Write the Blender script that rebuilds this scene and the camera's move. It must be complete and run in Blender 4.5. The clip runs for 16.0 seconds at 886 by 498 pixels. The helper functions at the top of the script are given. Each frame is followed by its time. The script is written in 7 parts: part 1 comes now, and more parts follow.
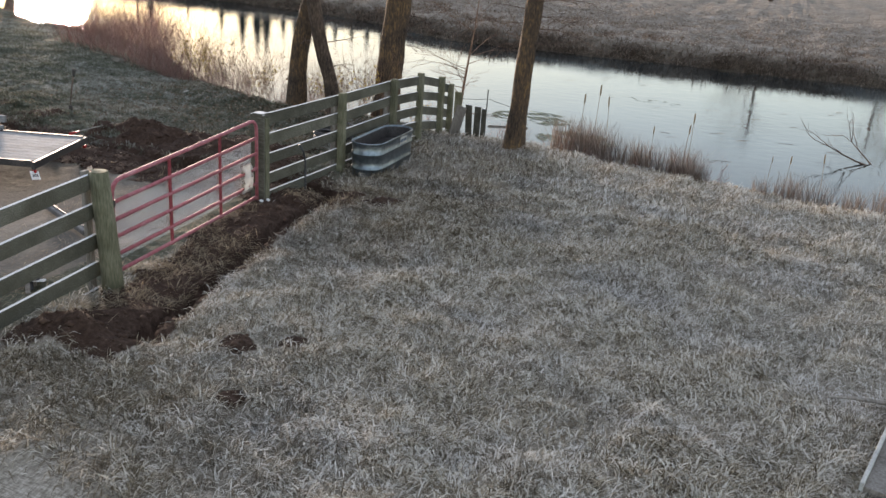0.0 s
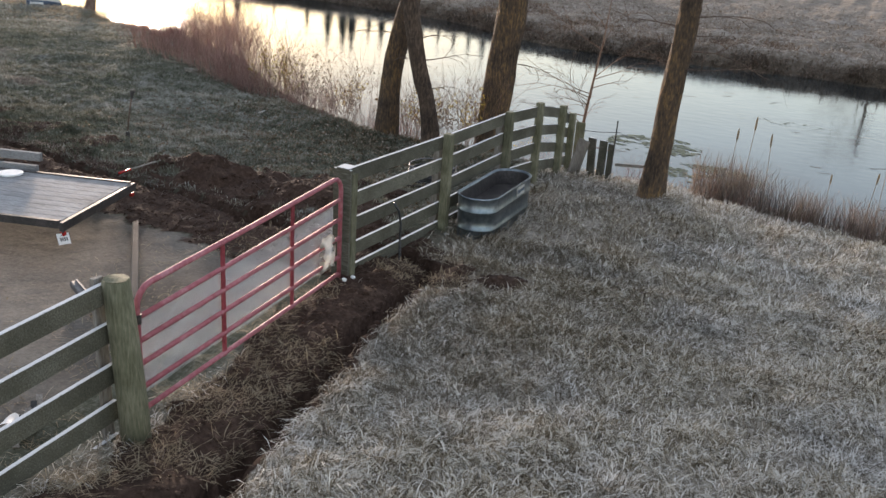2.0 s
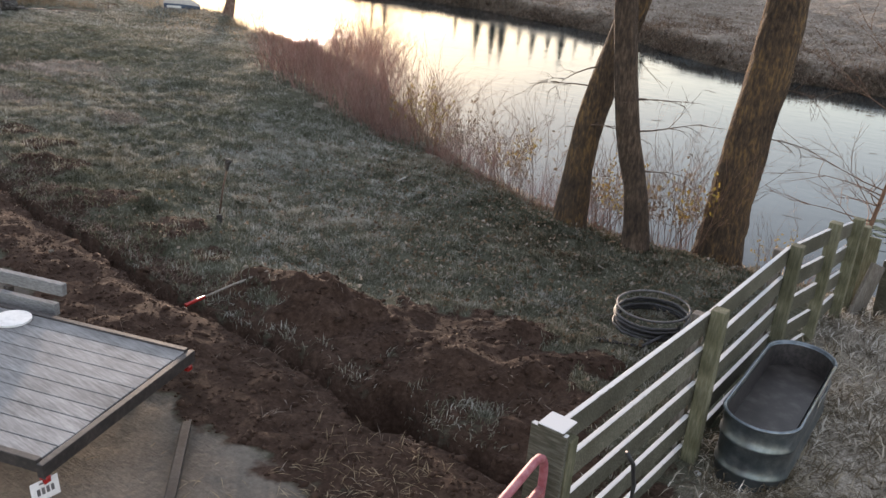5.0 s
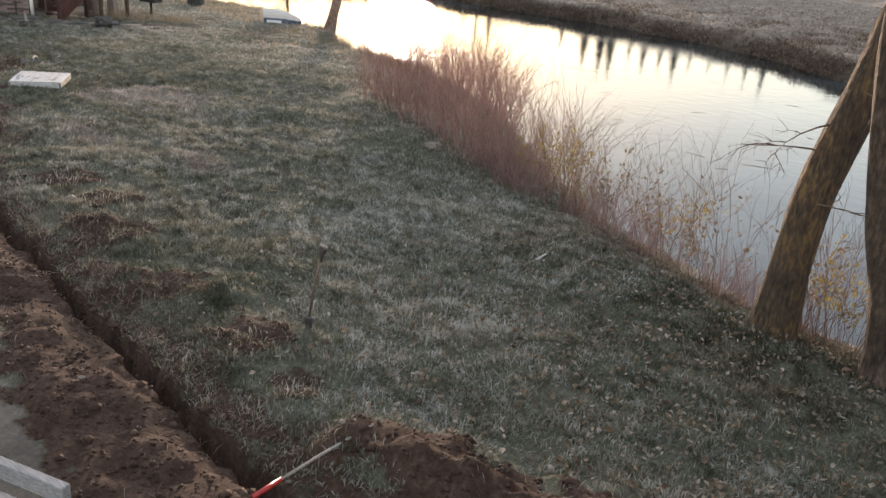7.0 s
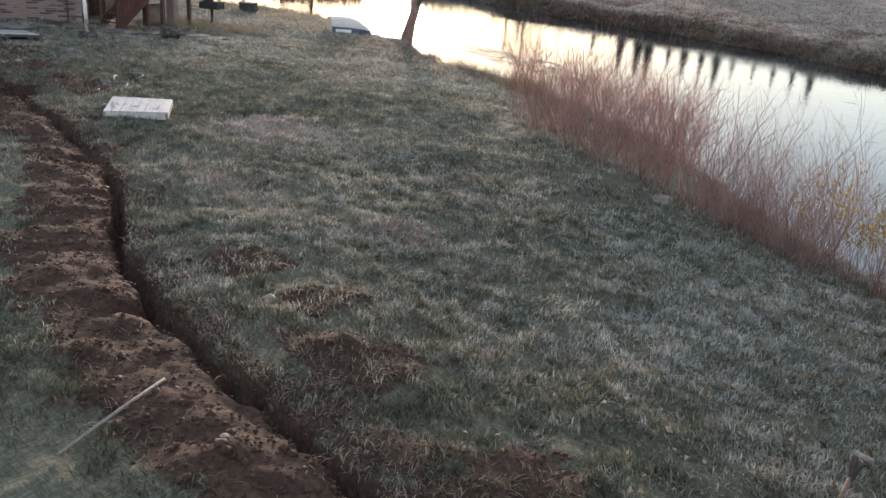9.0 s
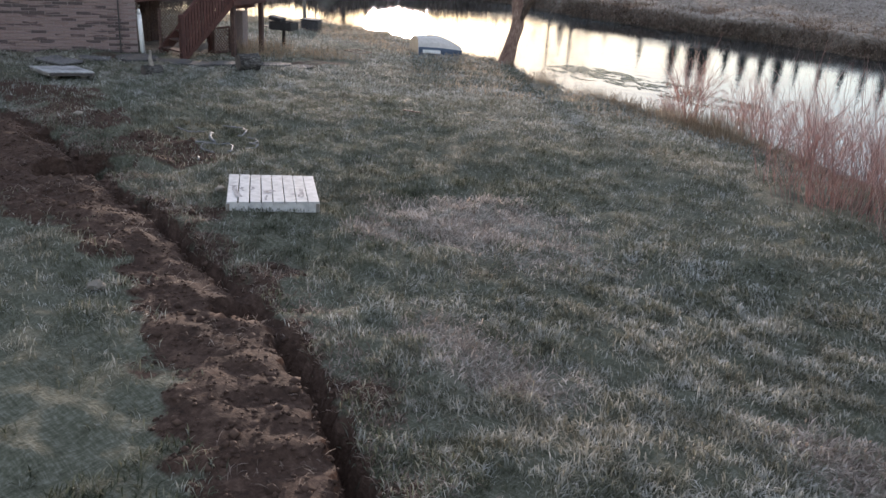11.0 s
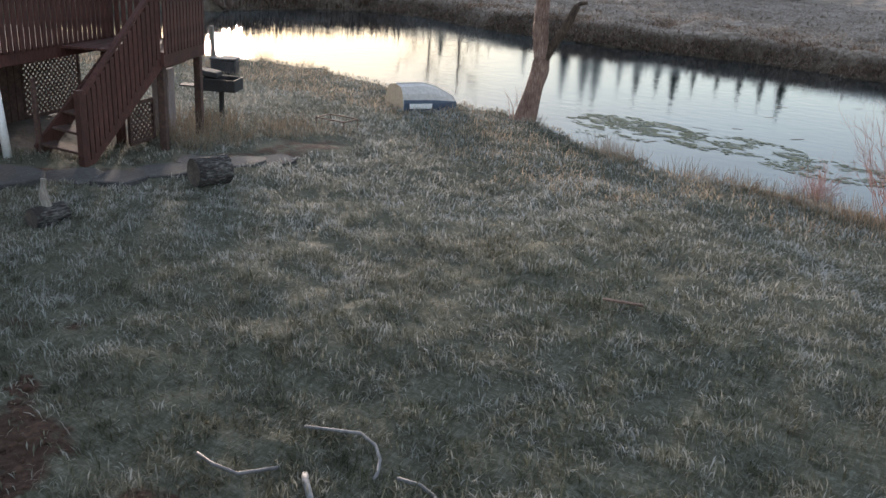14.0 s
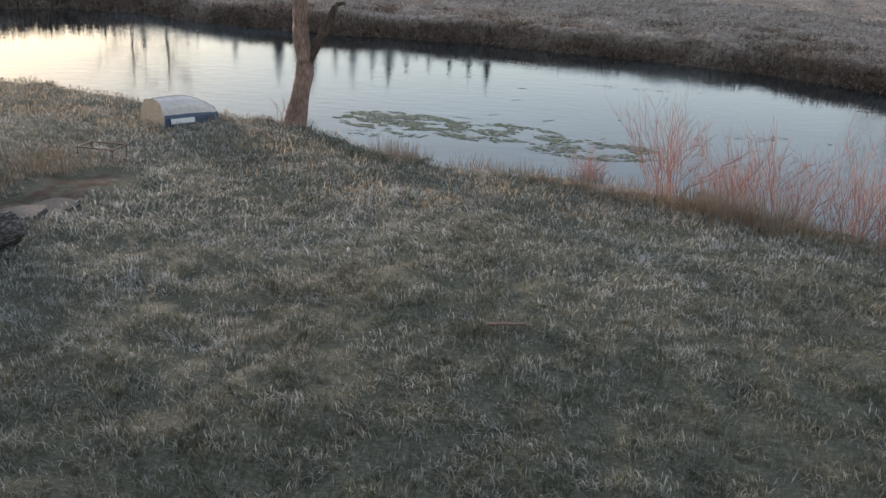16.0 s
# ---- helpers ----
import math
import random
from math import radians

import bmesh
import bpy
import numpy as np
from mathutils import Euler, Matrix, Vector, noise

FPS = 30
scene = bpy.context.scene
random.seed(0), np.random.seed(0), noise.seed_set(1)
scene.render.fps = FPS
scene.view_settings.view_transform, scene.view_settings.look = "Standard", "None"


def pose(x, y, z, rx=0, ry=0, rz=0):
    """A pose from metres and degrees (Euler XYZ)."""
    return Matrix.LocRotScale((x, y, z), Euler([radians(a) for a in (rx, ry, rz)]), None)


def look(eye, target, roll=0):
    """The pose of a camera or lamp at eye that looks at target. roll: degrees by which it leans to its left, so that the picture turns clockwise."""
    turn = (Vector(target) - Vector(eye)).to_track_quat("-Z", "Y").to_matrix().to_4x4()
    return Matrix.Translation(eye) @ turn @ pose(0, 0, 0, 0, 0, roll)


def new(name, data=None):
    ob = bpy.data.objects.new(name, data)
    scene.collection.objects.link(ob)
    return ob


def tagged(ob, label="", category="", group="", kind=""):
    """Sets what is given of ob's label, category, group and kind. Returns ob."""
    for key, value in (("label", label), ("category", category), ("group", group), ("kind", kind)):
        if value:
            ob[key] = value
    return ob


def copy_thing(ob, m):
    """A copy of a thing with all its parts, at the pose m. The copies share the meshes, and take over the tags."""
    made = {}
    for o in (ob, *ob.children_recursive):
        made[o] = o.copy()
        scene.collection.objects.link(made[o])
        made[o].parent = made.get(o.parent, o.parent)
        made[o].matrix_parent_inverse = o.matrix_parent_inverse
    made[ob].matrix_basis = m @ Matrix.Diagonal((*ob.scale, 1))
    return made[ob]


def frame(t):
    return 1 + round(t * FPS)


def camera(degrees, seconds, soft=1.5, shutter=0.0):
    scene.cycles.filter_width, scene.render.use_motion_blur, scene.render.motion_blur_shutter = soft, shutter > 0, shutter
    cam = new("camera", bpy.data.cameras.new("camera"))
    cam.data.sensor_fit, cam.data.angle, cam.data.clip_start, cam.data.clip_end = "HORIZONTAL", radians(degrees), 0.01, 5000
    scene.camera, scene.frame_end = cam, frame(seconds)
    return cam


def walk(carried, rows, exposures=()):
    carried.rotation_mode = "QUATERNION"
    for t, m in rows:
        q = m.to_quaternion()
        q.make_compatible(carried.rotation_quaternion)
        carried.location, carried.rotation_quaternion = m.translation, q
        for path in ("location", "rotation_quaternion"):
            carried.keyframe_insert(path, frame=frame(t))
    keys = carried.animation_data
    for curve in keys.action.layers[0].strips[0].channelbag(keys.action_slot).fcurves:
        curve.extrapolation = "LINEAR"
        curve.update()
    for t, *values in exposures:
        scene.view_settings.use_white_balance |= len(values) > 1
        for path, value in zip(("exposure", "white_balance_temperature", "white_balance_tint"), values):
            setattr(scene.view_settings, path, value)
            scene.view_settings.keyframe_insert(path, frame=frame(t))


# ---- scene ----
# ======== camera ========
cam = camera(54.6, 16.0)
PATH = [
    (0, (0.107, -0.086, 3.682), (-0.541, 1.682, 3.008), 4.1),
    (0.5, (-0.334, 0.523, 3.651), (-1.006, 2.282, 2.978), 4.0),
    (1, (-0.77, 1.192, 3.689), (-1.496, 2.926, 3.005), 4.1),
    (1.5, (-1.216, 1.88, 3.684), (-1.998, 3.586, 2.994), 4.2),
    (2, (-1.66, 2.53, 3.707), (-2.466, 4.224, 3.011), 4.2),
    (2.5, (-2.143, 3.142, 3.694), (-2.965, 4.828, 3.001), 4.2),
    (3, (-2.635, 3.79, 3.72), (-3.483, 5.463, 3.025), 4.3),
    (3.5, (-3.162, 4.465, 3.749), (-4.05, 6.114, 3.047), 4.5),
    (4, (-3.684, 5.113, 3.746), (-4.619, 6.735, 3.044), 4.6),
    (4.5, (-4.212, 5.754, 3.772), (-5.202, 7.34, 3.061), 4.7),
    (4.7, (-4.432, 6.001, 3.772), (-5.449, 7.567, 3.057), 4.8),
    (6.8, (-6.742, 8.199, 3.694), (-7.971, 9.604, 2.976), 4.4),
    (7, (-7.066, 8.35, 3.661), (-8.295, 9.756, 2.943), 4.3),
    (7.5, (-8.02, 8.605, 3.55), (-9.246, 10.013, 2.832), 4.3),
    (8, (-9.128, 8.709, 3.427), (-10.352, 10.12, 2.713), 4.4),
    (8.5, (-10.399, 8.686, 3.329), (-11.619, 10.102, 2.618), 4.5),
    (9, (-11.756, 8.656, 3.256), (-12.972, 10.077, 2.548), 4.7),
    (9.2, (-12.273, 8.736, 3.237), (-13.494, 10.152, 2.527), 4.5),
    (11.3, (-17.817, 10.407, 2.931), (-19.048, 11.819, 2.231), 3.6),
    (11.5, (-18.365, 10.622, 2.912), (-19.592, 12.038, 2.212), 4.0),
    (12, (-19.71, 11.249, 2.84), (-20.938, 12.665, 2.143), 4.1),
    (12.5, (-21.061, 11.908, 2.801), (-22.277, 13.335, 2.104), 4.1),
    (13, (-22.386, 12.571, 2.806), (-23.546, 14.045, 2.111), 4.0),
    (13.5, (-23.646, 13.204, 2.853), (-24.708, 14.751, 2.162), 3.8),
    (14, (-24.789, 13.713, 2.918), (-25.723, 15.343, 2.232), 3.6),
    (14.5, (-25.628, 13.954, 3.026), (-26.427, 15.655, 2.342), 3.5),
    (15, (-25.955, 13.827, 3.115), (-26.606, 15.589, 2.428), 3.2),
    (15.5, (-26.066, 13.613, 3.208), (-26.556, 15.424, 2.515), 2.9),
    (16, (-26.146, 13.554, 3.272), (-26.48, 15.398, 2.574), 2.8),
]
EXPOSURES = [(0.0, 0.81, 6130, 16), (2.4, 0.81, 6180, 17), (3.4, 0.97, 6500, 28), (4.3, 0.92, 6400, 21), (6.8, 1.15, 6600, 18), (9.0, 1.05, 6100, 18), (12.0, 0.89, 5820, 20), (14.0, 0.75, 5820, 16), (16.0, 0.67, 5970, 17)]
walk(cam, [(t, look(eye, target, roll)) for t, eye, target, roll in PATH], EXPOSURES)

# ======== sky and sun: low winter sun over the far end of the pond ========
SUN_AZ, SUN_EL = -45.0, 4.8          # clockwise from +y, degrees
world = bpy.data.worlds.new("sky")
scene.world = world
world.use_nodes = True
wn, wl = world.node_tree.nodes, world.node_tree.links
sky = wn.new("ShaderNodeTexSky")
sky.sky_type = "NISHITA"
sky.sun_disc = False
sky.sun_elevation, sky.sun_rotation = radians(SUN_EL), radians(SUN_AZ % 360)
sky.air_density, sky.dust_density, sky.ozone_density = 1.0, 0.38, 1.0
veil = wn.new("ShaderNodeMix")          # thin high cloud over the whole sky
veil.data_type, veil.blend_type = "RGBA", "ADD"
veil.inputs[0].default_value = 1.0
veil.inputs[7].default_value = (2.35, 2.42, 2.52, 1)
wl.new(sky.outputs[0], veil.inputs[6])
wl.new(veil.outputs[2], wn["Background"].inputs[0])
wn["Background"].inputs[1].default_value = 0.14
sun = new("sun", bpy.data.lights.new("sun", "SUN"))
sun.data.energy, sun.data.angle, sun.data.color = 4.0, radians(4.0), (1.0, 0.79, 0.58)
a, e = radians(SUN_AZ), radians(SUN_EL)
sun.matrix_world = look((math.sin(a) * math.cos(e) * 90, math.cos(a) * math.cos(e) * 90, math.sin(e) * 90), (0, 0, 0))

# ======== helpers ========
WATER = -0.70


def srgb(r, g, b):
    """Linear colour from 0..255 display values."""
    return tuple((c / 255 / 12.92) if c / 255 < 0.04 else ((c / 255 + 0.055) / 1.055) ** 2.4 for c in (r, g, b)) + (1,)


def thing(name, label, category, at=(0, 0, 0), turn=0, group="", kind=""):
    ob = new(name)
    ob.empty_display_size = 0.1
    ob.matrix_world = pose(*at, 0, 0, turn)
    return tagged(ob, label, category, group, kind)


def part(name, bm, material, parent, label="", smooth=False):
    me = bpy.data.meshes.new(name)
    bm.to_mesh(me)
    bm.free()
    me.materials.append(material)
    if smooth:
        me.polygons.foreach_set("use_smooth", [True] * len(me.polygons))
    ob = new(name, me)
    ob.parent = parent
    return tagged(ob, label)


def solo(name, bm, material, label, category, group="", kind="", smooth=False):
    ob = part(name, bm, material, None, "", smooth)
    return tagged(ob, label, category, group, kind)


def box(bm, sx, sy, sz, m=Matrix(), bevel=0.0):
    """A box with its middle at the origin of m; bevel chamfers its edges."""
    r = bmesh.ops.create_cube(bm, size=1, matrix=m @ Matrix.Diagonal((sx, sy, sz, 1)))
    if bevel:
        edges = list({e for v in r["verts"] for e in v.link_edges})
        bmesh.ops.bevel(bm, geom=edges, offset=bevel, segments=1, affect="EDGES")
    return bm


def beam(bm, p, q, w, h, bevel=0.0, roll=0):
    """A board from p to q: w across (level), h upright."""
    p, q = Vector(p), Vector(q)
    d = q - p
    m = Matrix.Translation((p + q) / 2) @ d.to_track_quat("X", "Z").to_matrix().to_4x4() @ pose(0, 0, 0, roll)
    return box(bm, d.length, w, h, m, bevel)


def rod(bm, p, q, r0, r1=None, seg=8, caps=True):
    p, q = Vector(p), Vector(q)
    d = q - p
    m = Matrix.Translation((p + q) / 2) @ d.to_track_quat("Z", "Y").to_matrix().to_4x4()
    bmesh.ops.create_cone(bm, cap_ends=caps, segments=seg, radius1=r0, radius2=r0 if r1 is None else r1, depth=d.length, matrix=m)
    return bm


def tube(bm, pts, radii, seg=6, rough=0.0, rng=random):
    """A tapering tube along pts; rough: uneven radius."""
    pts = [Vector(p) for p in pts]
    rings = []
    for i, p in enumerate(pts):
        d = (pts[min(i + 1, len(pts) - 1)] - pts[max(i - 1, 0)]).normalized()
        q = d.to_track_quat("Z", "Y")
        r = radii[i] if hasattr(radii, "__len__") else radii
        rings.append([bm.verts.new(p + q @ Vector((math.cos(a), math.sin(a), 0)) * r * (1 + rough * rng.uniform(-1, 1)))
                      for a in [2 * math.pi * k / seg for k in range(seg)]])
    for a, b in zip(rings, rings[1:]):
        for k in range(seg):
            bm.faces.new((a[k], a[(k + 1) % seg], b[(k + 1) % seg], b[k]))
    bm.faces.new(rings[0][::-1])
    bm.faces.new(rings[-1])
    return bm


def mesh_np(name, verts, faces, material, sides):
    """A mesh from arrays: verts n x 3, faces m x sides."""
    me = bpy.data.meshes.new(name)
    me.vertices.add(len(verts))
    me.vertices.foreach_set("co", np.asarray(verts, np.float32).ravel())
    me.loops.add(faces.size)
    me.loops.foreach_set("vertex_index", np.asarray(faces, np.int32).ravel())
    me.polygons.add(len(faces))
    me.polygons.foreach_set("loop_start", np.arange(0, faces.size, sides, dtype=np.int32))
    me.polygons.foreach_set("loop_total", np.full(len(faces), sides, np.int32))
    me.update(calc_edges=True)
    me.materials.append(material)
    return new(name, me)


def vnoise(x, y, seed=0):
    """Smooth value noise, 0..1, on arrays."""
    def h(i, j):
        n = (i * 374761393 + j * 668265263 + seed * 1442695041) & 0xFFFFFFFF
        n = ((n ^ (n >> 13)) * 1274126177) & 0xFFFFFFFF
        return ((n ^ (n >> 16)) & 0xFFFF) / 65535.0
    xi, yi = np.floor(x).astype(np.int64), np.floor(y).astype(np.int64)
    fx, fy = x - xi, y - yi
    fx, fy = fx * fx * (3 - 2 * fx), fy * fy * (3 - 2 * fy)
    return (h(xi, yi) * (1 - fx) + h(xi + 1, yi) * fx) * (1 - fy) + (h(xi, yi + 1) * (1 - fx) + h(xi + 1, yi + 1) * fx) * fy


def fbm(x, y, seed=0, octaves=3):
    t, a, s = 0, 0.5, 0
    for k in range(octaves):
        t, s = t + a * vnoise(x * 2 ** k, y * 2 ** k, seed + k), s + a
        a *= 0.5
    return t / s


def sstep(a, b, v):
    t = np.clip((v - a) / (b - a), 0, 1)
    return t * t * (3 - 2 * t)


def line_dist(x, y, pts):
    """Distance to a polyline, and the side: positive to its left."""
    best, side = np.full(x.shape, 1e9), np.zeros(x.shape)
    for (ax, ay), (bx, by) in zip(pts, pts[1:]):
        dx, dy = bx - ax, by - ay
        t = np.clip(((x - ax) * dx + (y - ay) * dy) / (dx * dx + dy * dy), 0, 1)
        d = np.hypot(x - ax - t * dx, y - ay - t * dy)
        near = d < best
        best = np.where(near, d, best)
        side = np.where(near, np.sign(dx * (y - ay) - dy * (x - ax)), side)
    return best, side


def inside(x, y, poly):
    r = np.zeros(x.shape, bool)
    for (ax, ay), (bx, by) in zip(poly, poly[1:] + poly[:1]):
        if ay != by:
            r ^= ((ay > y) != (by > y)) & (x < (bx - ax) * (y - ay) / (by - ay) + ax)
    return r


# ======== materials ========
def material(name, build):
    m = bpy.data.materials.new(name)
    m.use_nodes = True
    nt = m.node_tree
    build(nt, nt.nodes["Principled BSDF"])
    return m


def nd(nt, kind, **inputs):
    n = nt.nodes.new(kind)
    for k, v in inputs.items():
        key = k.replace("_", " ")
        if hasattr(v, "is_linked") or hasattr(v, "links"):
            nt.links.new(v, n.inputs[key])
        else:
            n.inputs[key].default_value = v
    return n


def coords(nt, scale=(1, 1, 1), space="Object"):
    if space == "World":
        src = nt.nodes.new("ShaderNodeNewGeometry").outputs["Position"]
    else:
        src = nt.nodes.new("ShaderNodeTexCoord").outputs[space]
    mp = nt.nodes.new("ShaderNodeMapping")
    mp.inputs["Scale"].default_value = scale
    nt.links.new(src, mp.inputs["Vector"])
    return mp.outputs["Vector"]


def noise_out(nt, vec, scale, detail=4, rough=0.6):
    n = nt.nodes.new("ShaderNodeTexNoise")
    nt.links.new(vec, n.inputs["Vector"])
    n.inputs["Scale"].default_value, n.inputs["Detail"].default_value, n.inputs["Roughness"].default_value = scale, detail, rough
    return n.outputs["Fac"]


def ramp(nt, fac, stops):
    r = nt.nodes.new("ShaderNodeValToRGB")
    nt.links.new(fac, r.inputs["Fac"])
    els = r.color_ramp.elements
    while len(els) < len(stops):
        els.new(0.5)
    for el, (p, c) in zip(els, stops):
        el.position, el.color = p, (c if len(c) == 4 else (*c, 1))
    return r.outputs["Color"]


def mixc(nt, fac, a, b, mode="MIX"):
    m = nt.nodes.new("ShaderNodeMix")
    m.data_type, m.blend_type = "RGBA", mode
    for sock, v in ((m.inputs[0], fac), (m.inputs[6], a), (m.inputs[7], b)):
        if hasattr(v, "links"):
            nt.links.new(v, sock)
        else:
            sock.default_value = v if not isinstance(v, tuple) or len(v) == 4 else (*v, 1)
    return m.outputs[2]


def mathn(nt, op, a, b=0.0):
    m = nt.nodes.new("ShaderNodeMath")
    m.operation = op
    for sock, v in zip(m.inputs, (a, b)):
        if hasattr(v, "links"):
            nt.links.new(v, sock)
        else:
            sock.default_value = v
    return m.outputs[0]


def bump(nt, bsdf, height, strength=0.3, distance=0.01):
    b = nt.nodes.new("ShaderNodeBump")
    b.inputs["Strength"].default_value, b.inputs["Distance"].default_value = strength, distance
    nt.links.new(height, b.inputs["Height"])
    nt.links.new(b.outputs["Normal"], bsdf.inputs["Normal"])


def island(nt):
    return nt.nodes.new("ShaderNodeNewGeometry").outputs["Random Per Island"]


def obj_rand(nt):
    return nt.nodes.new("ShaderNodeObjectInfo").outputs["Random"]


def two_scale(name, dark, mid, light, fine=30.0, coarse=3.0, rough=0.8, stretch=(1, 1, 1), relief=0.3, depth=0.01, metal=0.0, per_object=0.12, space="Object"):
    """Grain and larger stains in three tones, with relief; each object a little lighter or darker."""
    def build(nt, b):
        v = coords(nt, stretch, space)
        f, c = noise_out(nt, v, fine, 5), noise_out(nt, coords(nt, (1, 1, 1), space), coarse, 3)
        t = mathn(nt, "ADD", mathn(nt, "MULTIPLY", f, 0.6), mathn(nt, "MULTIPLY", c, 0.4))
        col = ramp(nt, t, [(0.33, dark), (0.5, mid), (0.66, light)])
        if per_object:
            k = mathn(nt, "ADD", mathn(nt, "MULTIPLY", obj_rand(nt), 2 * per_object), 1 - per_object)
            hsv = nt.nodes.new("ShaderNodeHueSaturation")
            nt.links.new(k, hsv.inputs["Value"])
            nt.links.new(col, hsv.inputs["Color"])
            col = hsv.outputs["Color"]
        nt.links.new(col, b.inputs["Base Color"])
        b.inputs["Roughness"].default_value, b.inputs["Metallic"].default_value = rough, metal
        bump(nt, b, f, relief, depth)
    return material(name, build)


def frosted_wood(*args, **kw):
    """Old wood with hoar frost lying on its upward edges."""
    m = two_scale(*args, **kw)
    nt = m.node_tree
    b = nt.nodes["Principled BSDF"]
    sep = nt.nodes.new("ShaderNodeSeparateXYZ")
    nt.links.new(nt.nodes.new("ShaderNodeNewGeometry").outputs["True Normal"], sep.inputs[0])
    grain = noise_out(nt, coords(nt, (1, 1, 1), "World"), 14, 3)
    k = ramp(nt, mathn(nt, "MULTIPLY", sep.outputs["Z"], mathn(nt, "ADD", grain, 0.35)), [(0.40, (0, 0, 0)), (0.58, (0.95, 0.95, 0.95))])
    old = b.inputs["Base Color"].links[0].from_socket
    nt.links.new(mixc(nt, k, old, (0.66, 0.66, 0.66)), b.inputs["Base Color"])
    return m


def blade_mat(name, tones, patch=0.5, rough=0.85, thin=0.45, alt=None, tone_spots=(), mix=(0.5, 0.7, 0.6, 0.5)):
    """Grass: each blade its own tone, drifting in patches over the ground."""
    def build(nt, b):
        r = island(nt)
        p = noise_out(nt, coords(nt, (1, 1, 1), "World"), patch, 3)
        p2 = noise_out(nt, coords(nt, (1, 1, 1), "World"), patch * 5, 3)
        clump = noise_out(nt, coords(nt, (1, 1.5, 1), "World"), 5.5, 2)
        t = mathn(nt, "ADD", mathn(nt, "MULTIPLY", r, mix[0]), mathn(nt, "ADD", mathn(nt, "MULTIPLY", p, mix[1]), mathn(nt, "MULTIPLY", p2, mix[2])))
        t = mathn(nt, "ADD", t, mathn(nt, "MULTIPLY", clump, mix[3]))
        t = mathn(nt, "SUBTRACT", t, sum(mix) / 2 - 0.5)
        for tx, ty, tr_, amount in tone_spots:      # thin frost under the trees; other spots paint shade and glow into the grass
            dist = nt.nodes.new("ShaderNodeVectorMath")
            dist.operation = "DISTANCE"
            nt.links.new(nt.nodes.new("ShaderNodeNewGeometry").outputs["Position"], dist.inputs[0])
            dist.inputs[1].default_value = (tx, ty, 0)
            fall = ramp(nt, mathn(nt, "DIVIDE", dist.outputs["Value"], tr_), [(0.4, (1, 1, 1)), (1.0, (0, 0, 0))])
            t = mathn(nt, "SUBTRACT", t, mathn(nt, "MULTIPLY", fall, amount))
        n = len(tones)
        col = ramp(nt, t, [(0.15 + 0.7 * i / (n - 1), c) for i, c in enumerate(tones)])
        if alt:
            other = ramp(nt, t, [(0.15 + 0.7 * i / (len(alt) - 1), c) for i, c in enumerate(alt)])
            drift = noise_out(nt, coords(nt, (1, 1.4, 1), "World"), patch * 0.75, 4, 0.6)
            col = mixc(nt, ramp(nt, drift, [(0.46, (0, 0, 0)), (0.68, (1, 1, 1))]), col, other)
        nt.links.new(col, b.inputs["Base Color"])
        b.inputs["Roughness"].default_value = rough
        b.inputs["Specular IOR Level"].default_value = 0.2
        if thin:
            tr = nt.nodes.new("ShaderNodeBsdfTranslucent")
            nt.links.new(col, tr.inputs["Color"])
            mx = nt.nodes.new("ShaderNodeMixShader")
            mx.inputs[0].default_value = thin
            out = nt.nodes["Material Output"]
            nt.links.new(b.outputs[0], mx.inputs[1])
            nt.links.new(tr.outputs[0], mx.inputs[2])
            nt.links.new(mx.outputs[0], out.inputs["Surface"])
    return material(name, build)


